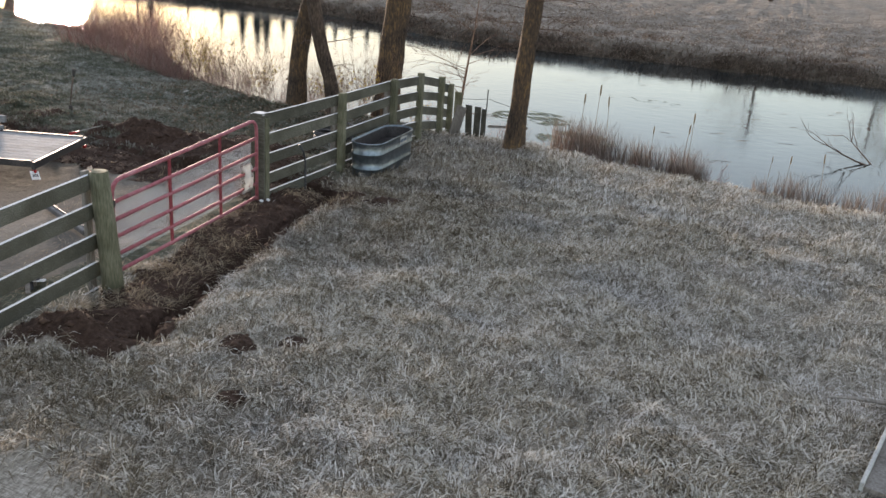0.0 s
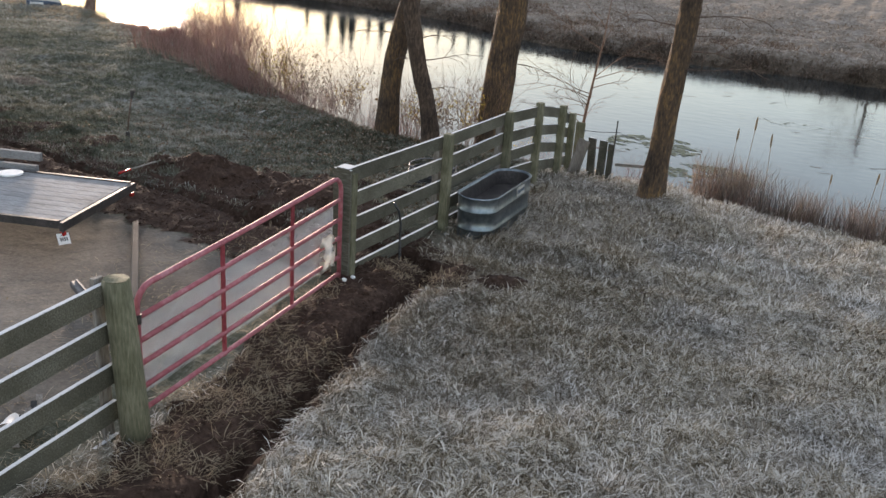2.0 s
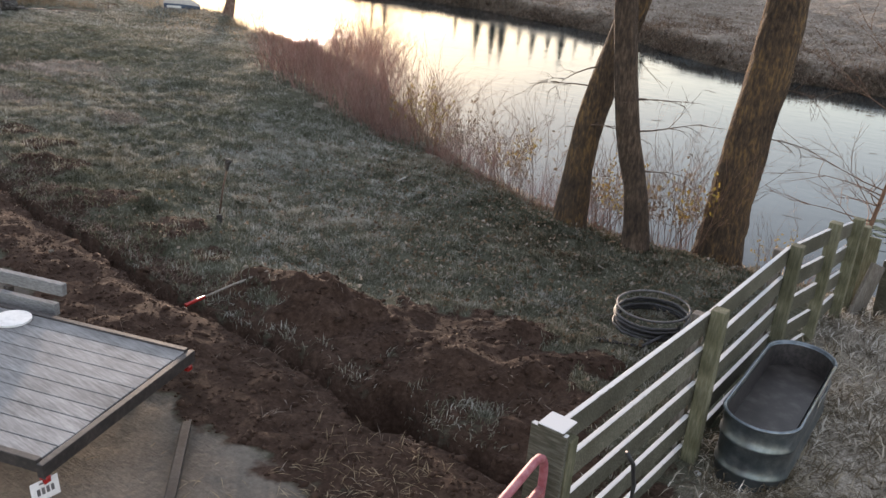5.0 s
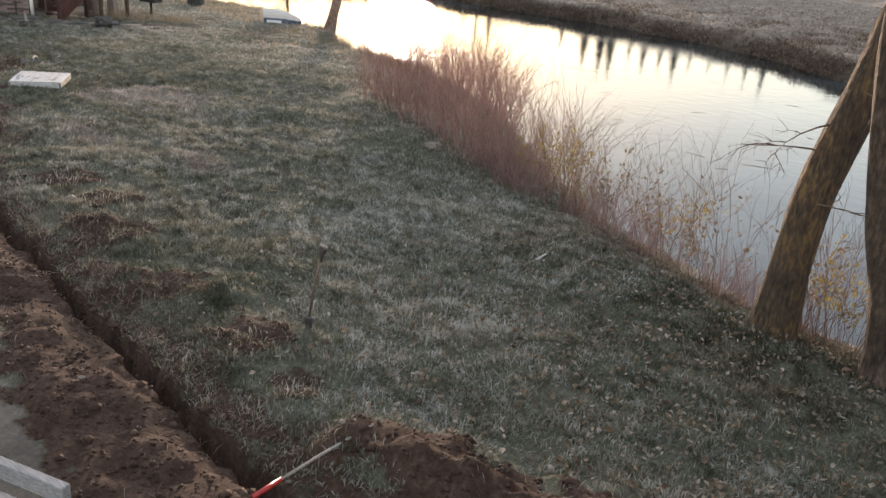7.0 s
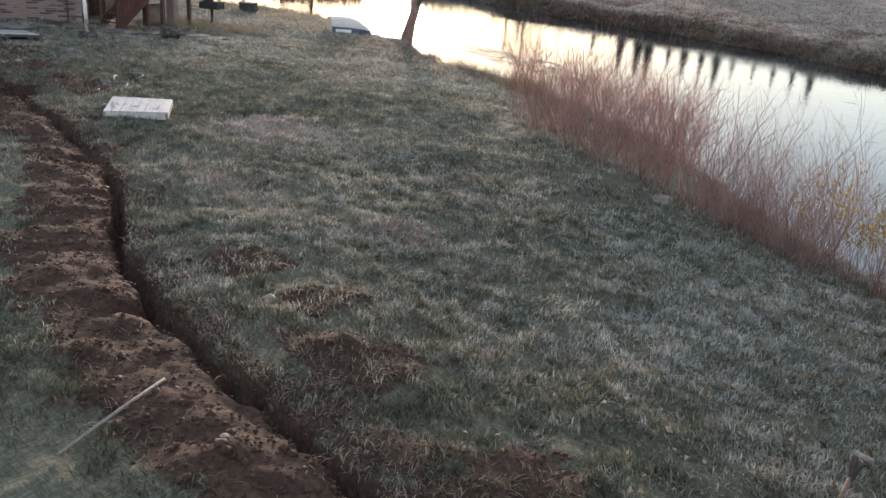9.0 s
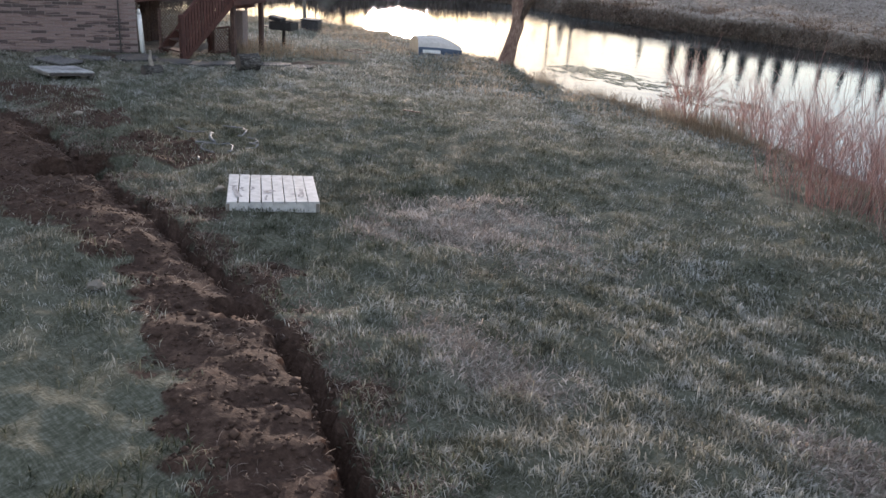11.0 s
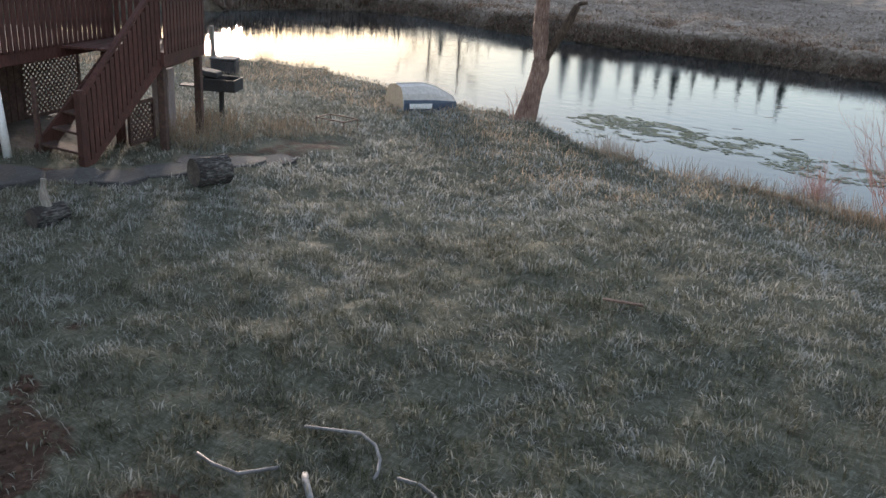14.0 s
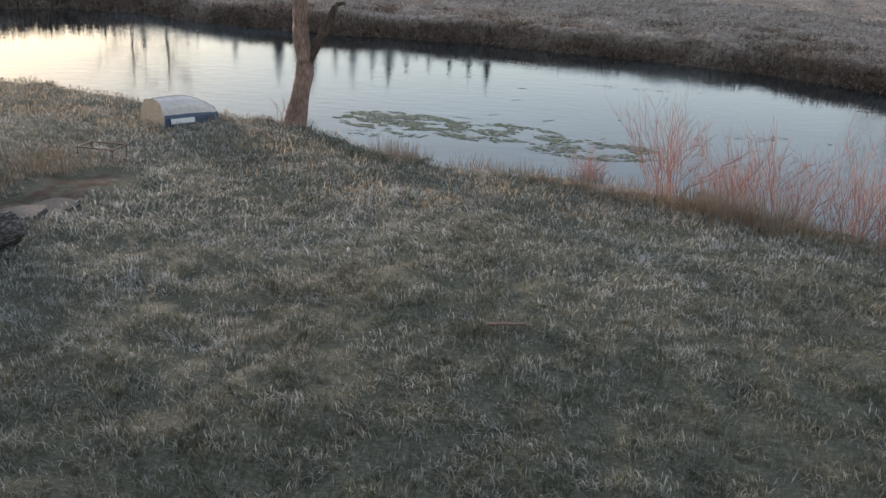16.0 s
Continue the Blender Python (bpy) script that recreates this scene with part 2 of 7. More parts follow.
def ground_build(nt, b):
    w = coords(nt, (1, 1, 1), "World")
    f, m, c = noise_out(nt, w, 22, 6, 0.7), noise_out(nt, w, 4.5, 4), noise_out(nt, w, 0.5, 3)
    strand = noise_out(nt, coords(nt, (9, 70, 20), "World"), 1.0, 3, 0.7)
    strand2 = noise_out(nt, coords(nt, (70, 12, 20), "World"), 1.0, 3, 0.7)
    f0 = f
    f = mathn(nt, "ADD", mathn(nt, "MULTIPLY", f, 0.4), mathn(nt, "ADD", mathn(nt, "MULTIPLY", strand, 0.3), mathn(nt, "MULTIPLY", strand2, 0.3)))
    thatch = ramp(nt, f, [(0.38, (0.11, 0.094, 0.072)), (0.5, (0.28, 0.25, 0.205)), (0.61, (0.50, 0.46, 0.40))])
    green = ramp(nt, f, [(0.36, (0.034, 0.036, 0.022)), (0.5, (0.085, 0.088, 0.062)), (0.64, (0.18, 0.18, 0.146))])
    field = ramp(nt, mathn(nt, "ADD", mathn(nt, "MULTIPLY", m, 0.6), mathn(nt, "MULTIPLY", c, 0.4)),
                 [(0.36, (0.11, 0.088, 0.068)), (0.5, (0.205, 0.174, 0.14)), (0.64, (0.33, 0.295, 0.258))])
    soil = ramp(nt, mathn(nt, "ADD", mathn(nt, "MULTIPLY", f0, 0.6), mathn(nt, "MULTIPLY", m, 0.4)),
                [(0.34, (0.018, 0.011, 0.0075)), (0.5, (0.048, 0.0295, 0.021)), (0.66, (0.095, 0.063, 0.046))])
    yard = ramp(nt, mathn(nt, "ADD", mathn(nt, "MULTIPLY", f0, 0.3), mathn(nt, "MULTIPLY", c, 0.7)),
                [(0.35, (0.062, 0.054, 0.046)), (0.5, (0.135, 0.120, 0.102)), (0.65, (0.24, 0.214, 0.18))])
    mud = ramp(nt, m, [(0.35, (0.02, 0.015, 0.01)), (0.65, (0.07, 0.05, 0.03))])

    def att(n):
        a = nt.nodes.new("ShaderNodeAttribute")
        a.attribute_name = n
        return a.outputs["Fac"]

    def sharp(a, amount=0.5):
        k = mathn(nt, "ADD", a, mathn(nt, "MULTIPLY", mathn(nt, "SUBTRACT", m, 0.5), amount))
        return ramp(nt, k, [(0.4, (0, 0, 0)), (0.6, (1, 1, 1))])
    col = mixc(nt, att("lawn"), thatch, green)
    col = mixc(nt, att("field"), col, field)
    col = mixc(nt, sharp(att("yard"), 0.4), col, yard)
    col = mixc(nt, sharp(att("soil"), 0.9), col, soil)
    col = mixc(nt, att("mud"), col, mud)
    nt.links.new(col, b.inputs["Base Color"])
    b.inputs["Roughness"].default_value = 0.95
    b.inputs["Specular IOR Level"].default_value = 0.15
    bump(nt, b, mathn(nt, "ADD", f, mathn(nt, "MULTIPLY", m, 1.5)), 0.6, 0.04)


def water_build(nt, b):
    w = coords(nt, (1, 1, 1), "World")
    rip = noise_out(nt, coords(nt, (0.8, 1.3, 1), "World"), 2.6, 3, 0.55)
    big = noise_out(nt, w, 0.16, 3)
    ice = ramp(nt, big, [(0.47, (0, 0, 0)), (0.6, (1, 1, 1))])
    nt.links.new(mixc(nt, ice, (0.012, 0.018, 0.02), (0.035, 0.05, 0.055)), b.inputs["Base Color"])
    nt.links.new(mixc(nt, ice, (0.03, 0.03, 0.03), (0.10, 0.10, 0.10)), b.inputs["Roughness"])
    b.inputs["IOR"].default_value = 1.33
    bump(nt, b, rip, 0.10, 0.05)


M_GROUND = material("ground", ground_build)
M_WATER = material("pond water", water_build)
M_PASTURE = blade_mat("frosted pasture grass", [(0.134, 0.107, 0.070), (0.28, 0.235, 0.165), (0.448, 0.395, 0.305), (0.594, 0.545, 0.45), (0.717, 0.68, 0.605)], patch=0.7, thin=0.2,
                       alt=[(0.129, 0.114, 0.092), (0.263, 0.242, 0.208), (0.426, 0.402, 0.358), (0.571, 0.551, 0.51), (0.706, 0.689, 0.661)], mix=(0.95, 0.42, 0.5, 1.0), tone_spots=((-5.3, 10.3, 3.2, 0.27), (-5.3, 14.0, 3.0, 0.24), (-4.8, 3.9, 2.8, 0.24)))
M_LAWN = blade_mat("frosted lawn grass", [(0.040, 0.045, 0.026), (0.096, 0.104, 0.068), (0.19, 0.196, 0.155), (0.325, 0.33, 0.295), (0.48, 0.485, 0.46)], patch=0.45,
                    alt=[(0.07, 0.062, 0.040), (0.14, 0.127, 0.088), (0.24, 0.222, 0.168), (0.37, 0.348, 0.285), (0.51, 0.485, 0.43)], mix=(0.36, 0.6, 0.65, 0.95), tone_spots=((-9.3, 16.3, 3.2, 0.16), (-32.0, 25.0, 10.0, -0.10), (-13.0, 14.8, 4.0, -0.05), (-14.6, 10.4, 4.2, 0.19), (-20.5, 10.6, 4.5, 0.14), (-26.5, 17.2, 5.5, 0.10)))
M_DRY = blade_mat("dry bank grass", [(0.16, 0.12, 0.08), (0.32, 0.25, 0.175), (0.46, 0.37, 0.265), (0.57, 0.48, 0.36)], patch=1.2)
M_FARBANK = blade_mat("brown bank grass", [(0.065, 0.046, 0.033), (0.13, 0.094, 0.068), (0.22, 0.167, 0.126), (0.36, 0.295, 0.24)], patch=0.6)
M_FIELD = blade_mat("frosted field grass", [(0.10, 0.078, 0.058), (0.20, 0.167, 0.134), (0.33, 0.293, 0.25), (0.48, 0.445, 0.405)], patch=0.3)
M_TURF = blade_mat("dried turf", [(0.08, 0.058, 0.044), (0.15, 0.116, 0.093), (0.23, 0.188, 0.158), (0.33, 0.29, 0.255)], patch=1.0)
M_WORN = blade_mat("worn tan grass", [(0.162, 0.13, 0.103), (0.284, 0.236, 0.196), (0.446, 0.385, 0.331), (0.634, 0.574, 0.513)], patch=1.2)
M_STRAW = blade_mat("straw", [(0.20, 0.155, 0.10), (0.34, 0.275, 0.185), (0.46, 0.395, 0.29)], patch=2.0)
M_STEM = blade_mat("red brown stems", [(0.18, 0.108, 0.098), (0.34, 0.215, 0.192), (0.49, 0.34, 0.30), (0.60, 0.46, 0.41)], patch=0.5, thin=0.45)
M_TWIG = two_scale("twig bark", (0.05, 0.03, 0.022), (0.11, 0.07, 0.05), (0.2, 0.14, 0.1), 40, 5)
M_SAPLING = two_scale("sapling bark", (0.10, 0.055, 0.035), (0.20, 0.115, 0.075), (0.32, 0.20, 0.13), 40, 5)
M_PINK = blade_mat("reddish osier stems", [(0.40, 0.23, 0.19), (0.56, 0.36, 0.30), (0.66, 0.48, 0.40)], patch=1.0, thin=0.45)
M_LEAF = blade_mat("dead leaves", [(0.07, 0.045, 0.03), (0.15, 0.11, 0.07), (0.26, 0.215, 0.165), (0.40, 0.37, 0.33)], patch=3.0)
M_YLEAF = blade_mat("yellow leaves", [(0.16, 0.12, 0.03), (0.36, 0.26, 0.06), (0.42, 0.34, 0.12)], patch=2.0)
M_CLOD = blade_mat("soil clods", [(0.032, 0.019, 0.013), (0.056, 0.034, 0.024), (0.085, 0.055, 0.040)], patch=1.5, thin=0)
M_ALGAE = blade_mat("floating algae", [(0.055, 0.065, 0.032), (0.105, 0.118, 0.058), (0.17, 0.178, 0.105)], patch=0.8, rough=0.5, thin=0)
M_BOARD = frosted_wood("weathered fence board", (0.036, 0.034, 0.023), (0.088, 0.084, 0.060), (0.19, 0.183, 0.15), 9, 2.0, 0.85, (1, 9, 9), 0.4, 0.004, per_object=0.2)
M_POST = two_scale("mossy fence post", (0.06, 0.06, 0.032), (0.125, 0.122, 0.075), (0.21, 0.20, 0.14), 9, 2.5, 0.9, (8, 8, 1), 0.5, 0.005, per_object=0.18)
M_GREYWOOD = two_scale("grey old wood", (0.10, 0.085, 0.07), (0.20, 0.18, 0.155), (0.33, 0.31, 0.28), 9, 2.0, 0.9, (6, 6, 1), 0.5, 0.005, per_object=0.2)
M_RED = two_scale("faded red paint", (0.22, 0.055, 0.065), (0.33, 0.10, 0.12), (0.42, 0.19, 0.21), 25, 4, 0.62, relief=0.1, per_object=0.05)
M_STAYRED = two_scale("dark red paint", (0.14, 0.018, 0.025), (0.22, 0.03, 0.04), (0.30, 0.07, 0.08), 25, 4, 0.6, relief=0.1)
M_OLDSTEEL = two_scale("dull grey steel", (0.06, 0.055, 0.055), (0.11, 0.105, 0.105), (0.18, 0.175, 0.175), 18, 3, 0.55, relief=0.1)
M_WIRE = two_scale("galvanised wire", (0.70, 0.70, 0.70), (0.78, 0.78, 0.78), (0.84, 0.84, 0.84), 50, 5, 0.5, relief=0.0, per_object=0)
M_ZINC = two_scale("galvanised steel", (0.11, 0.14, 0.165), (0.18, 0.215, 0.245), (0.29, 0.33, 0.36), 12, 2.5, 0.30, (1, 1, 1), 0.08, 0.004, metal=0.85, per_object=0)
M_ICEWATER = two_scale("tank water", (0.015, 0.014, 0.013), (0.035, 0.03, 0.028), (0.08, 0.075, 0.07), 8, 2, 0.4, relief=0.05, per_object=0)
M_DECKPLANK = two_scale("frosted trailer plank", (0.14, 0.14, 0.14), (0.25, 0.25, 0.25), (0.37, 0.37, 0.37), 7, 2.5, 0.85, (1, 10, 10), 0.25, 0.003, per_object=0.12)
M_STEEL = two_scale("dark painted steel", (0.02, 0.018, 0.018), (0.045, 0.04, 0.038), (0.09, 0.075, 0.07), 30, 4, 0.55, relief=0.15, per_object=0.1)
M_RUBBER = two_scale("rubber", (0.012, 0.012, 0.012), (0.025, 0.025, 0.025), (0.05, 0.05, 0.05), 40, 4, 0.8)
M_REDLENS = two_scale("red lamp lens", (0.25, 0.015, 0.012), (0.35, 0.02, 0.018), (0.42, 0.04, 0.03), 60, 4, 0.25, relief=0.02)
M_WHITE = two_scale("white plastic", (0.60, 0.60, 0.58), (0.74, 0.74, 0.72), (0.82, 0.82, 0.80), 20, 3, 0.45, relief=0.05)
M_INK = two_scale("dark ink", (0.02, 0.02, 0.02), (0.035, 0.035, 0.035), (0.06, 0.06, 0.06), 60, 5, 0.6, relief=0.0)
M_BARK = two_scale("tree bark", (0.02, 0.014, 0.010), (0.085, 0.058, 0.041), (0.21, 0.15, 0.105), 17, 2.6, 0.95, (1.9, 1.9, 0.55), 1.0, 0.07)
M_MOSSBARK = two_scale("lichen bark", (0.02, 0.014, 0.010), (0.09, 0.06, 0.038), (0.27, 0.165, 0.065), 16, 2.2, 0.95, (1.9, 1.9, 0.55), 1.0, 0.07)
M_LOGBARK = two_scale("furrowed log bark", (0.012, 0.010, 0.009), (0.045, 0.04, 0.036), (0.26, 0.25, 0.235), 22, 3, 0.95, (0.6, 2.2, 2.2), 1.0, 0.05)
M_DEADBARK = two_scale("bare dead wood", (0.07, 0.04, 0.03), (0.20, 0.125, 0.095), (0.38, 0.28, 0.22), 10, 2.5, 0.9, (4, 4, 0.6), 0.9, 0.03)
M_WHITEBOARD = two_scale("white washed board", (0.30, 0.295, 0.285), (0.43, 0.425, 0.41), (0.54, 0.535, 0.52), 12, 2.4, 0.8, (1, 1, 1), 0.25, 0.003, per_object=0.05)
M_GREYBOARD = two_scale("dirty board", (0.16, 0.16, 0.16), (0.33, 0.33, 0.325), (0.50, 0.50, 0.49), 5, 1.8, 0.75, (1, 4, 4), 0.25, 0.003, per_object=0.1)
M_REDWOOD = two_scale("red brown stained wood", (0.026, 0.009, 0.0065), (0.062, 0.022, 0.016), (0.115, 0.046, 0.034), 9, 2, 0.75, (6, 6, 1), 0.3, 0.004, per_object=0.15)
M_LATTICE = two_scale("brown lattice", (0.032, 0.017, 0.013), (0.068, 0.038, 0.029), (0.12, 0.073, 0.058), 20, 3, 0.8, per_object=0.1)
M_MORTAR = two_scale("pale mortar", (0.19, 0.152, 0.142), (0.26, 0.212, 0.20), (0.33, 0.28, 0.262), 40, 3, 0.95, relief=0.4, depth=0.006)
M_STONE = two_scale("grey paving stone", (0.06, 0.058, 0.056), (0.105, 0.10, 0.098), (0.17, 0.165, 0.16), 22, 2.5, 0.9, relief=0.4, per_object=0.15)
M_FLAG = two_scale("earthy flagstone", (0.035, 0.033, 0.031), (0.062, 0.059, 0.056), (0.10, 0.096, 0.092), 22, 2.5, 0.95, relief=0.4, per_object=0.15)
M_ROCK = two_scale("pale rock", (0.10, 0.088, 0.068), (0.17, 0.15, 0.12), (0.26, 0.235, 0.195), 14, 3, 0.9, relief=0.6, depth=0.02)
M_HULL = two_scale("off white hull", (0.40, 0.37, 0.33), (0.52, 0.49, 0.45), (0.64, 0.61, 0.57), 14, 2, 0.5, relief=0.05, per_object=0)
M_HULLBLUE = two_scale("blue hull", (0.03, 0.046, 0.078), (0.05, 0.076, 0.12), (0.085, 0.115, 0.165), 14, 2, 0.45, relief=0.05, per_object=0)
# warm low sun painted into the transom's colour
M_TRANSOM = two_scale("sunlit tan board", (0.38, 0.28, 0.18), (0.50, 0.38, 0.26), (0.60, 0.48, 0.34), 14, 2, 0.6, relief=0.05)
M_HOSE = two_scale("black hose", (0.015, 0.015, 0.017), (0.03, 0.03, 0.033), (0.07, 0.07, 0.07), 30, 3, 0.45, relief=0.05)
M_PVC = two_scale("pale pipe", (0.27, 0.275, 0.26), (0.38, 0.385, 0.365), (0.50, 0.505, 0.48), 20, 2, 0.5, relief=0.05)
M_PIPEGREY = two_scale("frosted grey hose", (0.08, 0.08, 0.08), (0.15, 0.15, 0.15), (0.24, 0.24, 0.235), 30, 3, 0.7, relief=0.05)
M_LOGEND = two_scale("cut wood", (0.04, 0.033, 0.029), (0.085, 0.07, 0.06), (0.15, 0.125, 0.10), 20, 4, 0.9, relief=0.4)
M_NEEDLE = two_scale("conifer needles", (0.008, 0.012, 0.008), (0.02, 0.03, 0.018), (0.045, 0.06, 0.035), 9, 1.5, 0.9, relief=0.2)


def brick_build(nt, b):
    f = noise_out(nt, coords(nt, (1, 1, 1)), 40, 4)
    blotch = noise_out(nt, coords(nt, (0.8, 0.8, 5.0), "World"), 1.6, 2)
    src = mathn(nt, "ADD", mathn(nt, "MULTIPLY", obj_rand(nt), 0.75), mathn(nt, "SUBTRACT", mathn(nt, "MULTIPLY", blotch, 2.0), 0.82))
    col = ramp(nt, src, [(0.0, (0.20, 0.135, 0.125)), (0.40, (0.25, 0.18, 0.168)), (0.60, (0.23, 0.165, 0.152)), (0.68, (0.10, 0.060, 0.056)), (0.76, (0.04, 0.028, 0.03)), (1.0, (0.03, 0.022, 0.024))])
    nt.links.new(mixc(nt, 0.3, col, ramp(nt, f, [(0.3, (0.08, 0.058, 0.053)), (0.7, (0.32, 0.255, 0.235))])), b.inputs["Base Color"])
    b.inputs["Roughness"].default_value = 0.92
    bump(nt, b, f, 0.4, 0.006)


M_BRICK = material("tan brick", brick_build)


def brick_rest_build(nt, b):
    brick_build(nt, b)
    for n in list(nt.nodes):
        if n.bl_idname == "ShaderNodeObjectInfo":
            for l in list(n.outputs["Random"].links):
                nt.links.new(island(nt), l.to_socket)


M_BRICK_REST = material("tan brick wall", brick_rest_build)

# ======== the lie of the land ========
NEAR_SHORE = [(90, 14), (30, 16.5), (12, 17.0), (4, 17.2), (0.8, 17.2), (-0.6, 17.7), (-2.5, 18.3), (-4.5, 18.7), (-6.5, 18.7), (-8.5, 18.2), (-10.1, 18.3),
              (-11.6, 18.9), (-13.1, 19.5), (-15.6, 21.3), (-18, 23.3), (-20, 24.9), (-22.1, 26.0), (-24, 27.0), (-26.2, 27.6),
              (-28, 27.8), (-29, 28.2), (-30.2, 28.7), (-31.8, 29.9), (-33, 30.2), (-34.4, 30.7), (-37, 31.3), (-38.3, 31.6),
              (-39.2, 32.1), (-42.2, 31.6), (-44.6, 30.0), (-47.2, 28.4), (-51, 27.6), (-54, 30), (-53.5, 39)]
FAR_SHORE = [(-52.0, 42), (-51.2, 45.5), (-49.2, 48), (-46, 47.6), (-43.5, 46.6), (-41, 45.6), (-39, 45.6), (-36, 45.4), (-33, 45.6), (-30.5, 45.4),
             (-28, 44.9), (-25.3, 44.3), (-22, 43.2), (-19.5, 41.6), (-17.3, 40.0), (-15.5, 38.9), (-13.2, 37.9), (-11, 38.2), (-8, 38.2),
             (-4, 38.5), (0, 38.3), (4.2, 38.3), (15, 38), (40, 37), (90, 36)]
POND = NEAR_SHORE + FAR_SHORE
TRENCH_A = [(-4.95, 5.7), (-5.06, 6.1), (-5.15, 6.75), (-5.3, 7.6), (-5.43, 8.4), (-5.6, 9.1), (-5.68, 10.1), (-5.77, 10.95), (-6.0, 11.03), (-6.35, 11.09)]
TRENCH_B = [(-6.35, 11.09), (-7.25, 11.06), (-7.9, 11.06), (-8.85, 11.14), (-9.7, 11.25), (-10.5, 11.29), (-11.1, 11.28), (-11.8, 11.35), (-12.8, 11.42),
            (-13.4, 11.5), (-14.7, 11.66), (-15.9, 11.85), (-16.7, 11.92), (-17.6, 12.1), (-18.5, 12.3), (-19.6, 12.68), (-20.76, 13.34),
            (-22.1, 13.88), (-23.3, 14.12), (-24.7, 14.42), (-25.6, 14.53), (-26.3, 14.65), (-27.3, 14.87), (-28.4, 15.07), (-29.3, 15.12), (-30.8, 15.25)]
HOLES = [(-26.88, 14.98, 0.36, 0.95), (-26.82, 14.42, 0.27, 0.8), (-8.45, 11.15, 0.30, 0.55), (-6.2, 11.05, 0.2, 0.35), (-17.9, 12.05, 0.22, 0.3), (-22.3, 13.75, 0.2, 0.3), (-28.6, 15.05, 0.22, 0.35)]
PILES = [(-10.45, 12.15, 0.55, 0.34), (-9.9, 12.2, 0.5, 0.13), (-8.7, 12.45, 0.9, 0.11), (-7.9, 12.6, 0.6, 0.12), (-7.3, 12.0, 0.55, 0.12), (-11.9, 12.2, 0.4, 0.04), (-12.9, 12.35, 0.45, 0.04),
         (-14.2, 12.5, 0.4, 0.05), (-15.9, 12.7, 0.5, 0.06), (-17.0, 13.2, 0.45, 0.05), (-16.6, 12.7, 0.45, 0.06), (-18.3, 13.3, 0.5, 0.05), (-26.9, 16.0, 0.75, 0.015), (-27.5, 15.9, 0.6, 0.01), (-24.4, 14.85, 0.35, 0.02), (-22.9, 14.5, 0.4, 0.02), (-30.2, 16.2, 0.9, 0.015), (-31.3, 16.4, 0.8, 0.015), (-29.2, 15.9, 0.7, 0.015), (-32.2, 15.9, 0.8, 0.01),
         (-9.3, 11.85, 0.6, 0.05), (-8.1, 11.85, 0.6, 0.05), (-7.2, 11.45, 0.5, 0.04), (-9.95, 11.8, 0.5, 0.05), (-8.7, 11.75, 0.5, 0.04), (-7.0, 5.35, 0.6, 0.02), (-6.8, 4.5, 0.6, 0.02), (-5.7, 5.45, 0.4, 0.1), (-5.3, 5.5, 0.35, 0.1), (-4.9, 10.95, 0.25, 0.08), (-13.2, 10.9, 0.5, 0.05), (-11.3, 10.75, 0.5, 0.05), (-16.0, 11.3, 0.5, 0.03), (-18.9, 11.8, 0.4, 0.03), (-22.3, 13.3, 0.4, 0.03)]
PATH_LINE = [(-34.6, 19.1), (-33.9, 19.9), (-33.25, 20.6), (-33.1, 21.7), (-33.1, 22.6), (-33.2, 23.4), (-33.1, 24.3)]
CLOD_SPOTS = [(-4.1, 5.98, 0.22), (-3.68, 6.31, 0.15), (-3.6, 5.16, 0.18), (-4.91, 10.96, 0.34)]


def bank_width(x):
    return 3.2 - 1.2 * sstep(-15, -13, x) * sstep(-6, -8, x) + 4.6 * sstep(-19, -27, x) + 3.2 * sstep(-27.5, -29.5, x)


def worn(x, y):
    """Trodden tan patches in the lawn."""
    return np.maximum.reduce([sstep(1.5, 0.3, np.hypot((x - cx) / sx, (y - cy) / sy) + 1.2 * (fbm(x * 1.8, y * 1.8, 77) - 0.5))
                              for cx, cy, sx, sy in ((-22.3, 16.9, 1.1, 0.85), (-22.9, 15.9, 0.4, 0.3), (-20.4, 14.6, 0.7, 0.35), (-18.0, 15.2, 0.5, 0.3))])


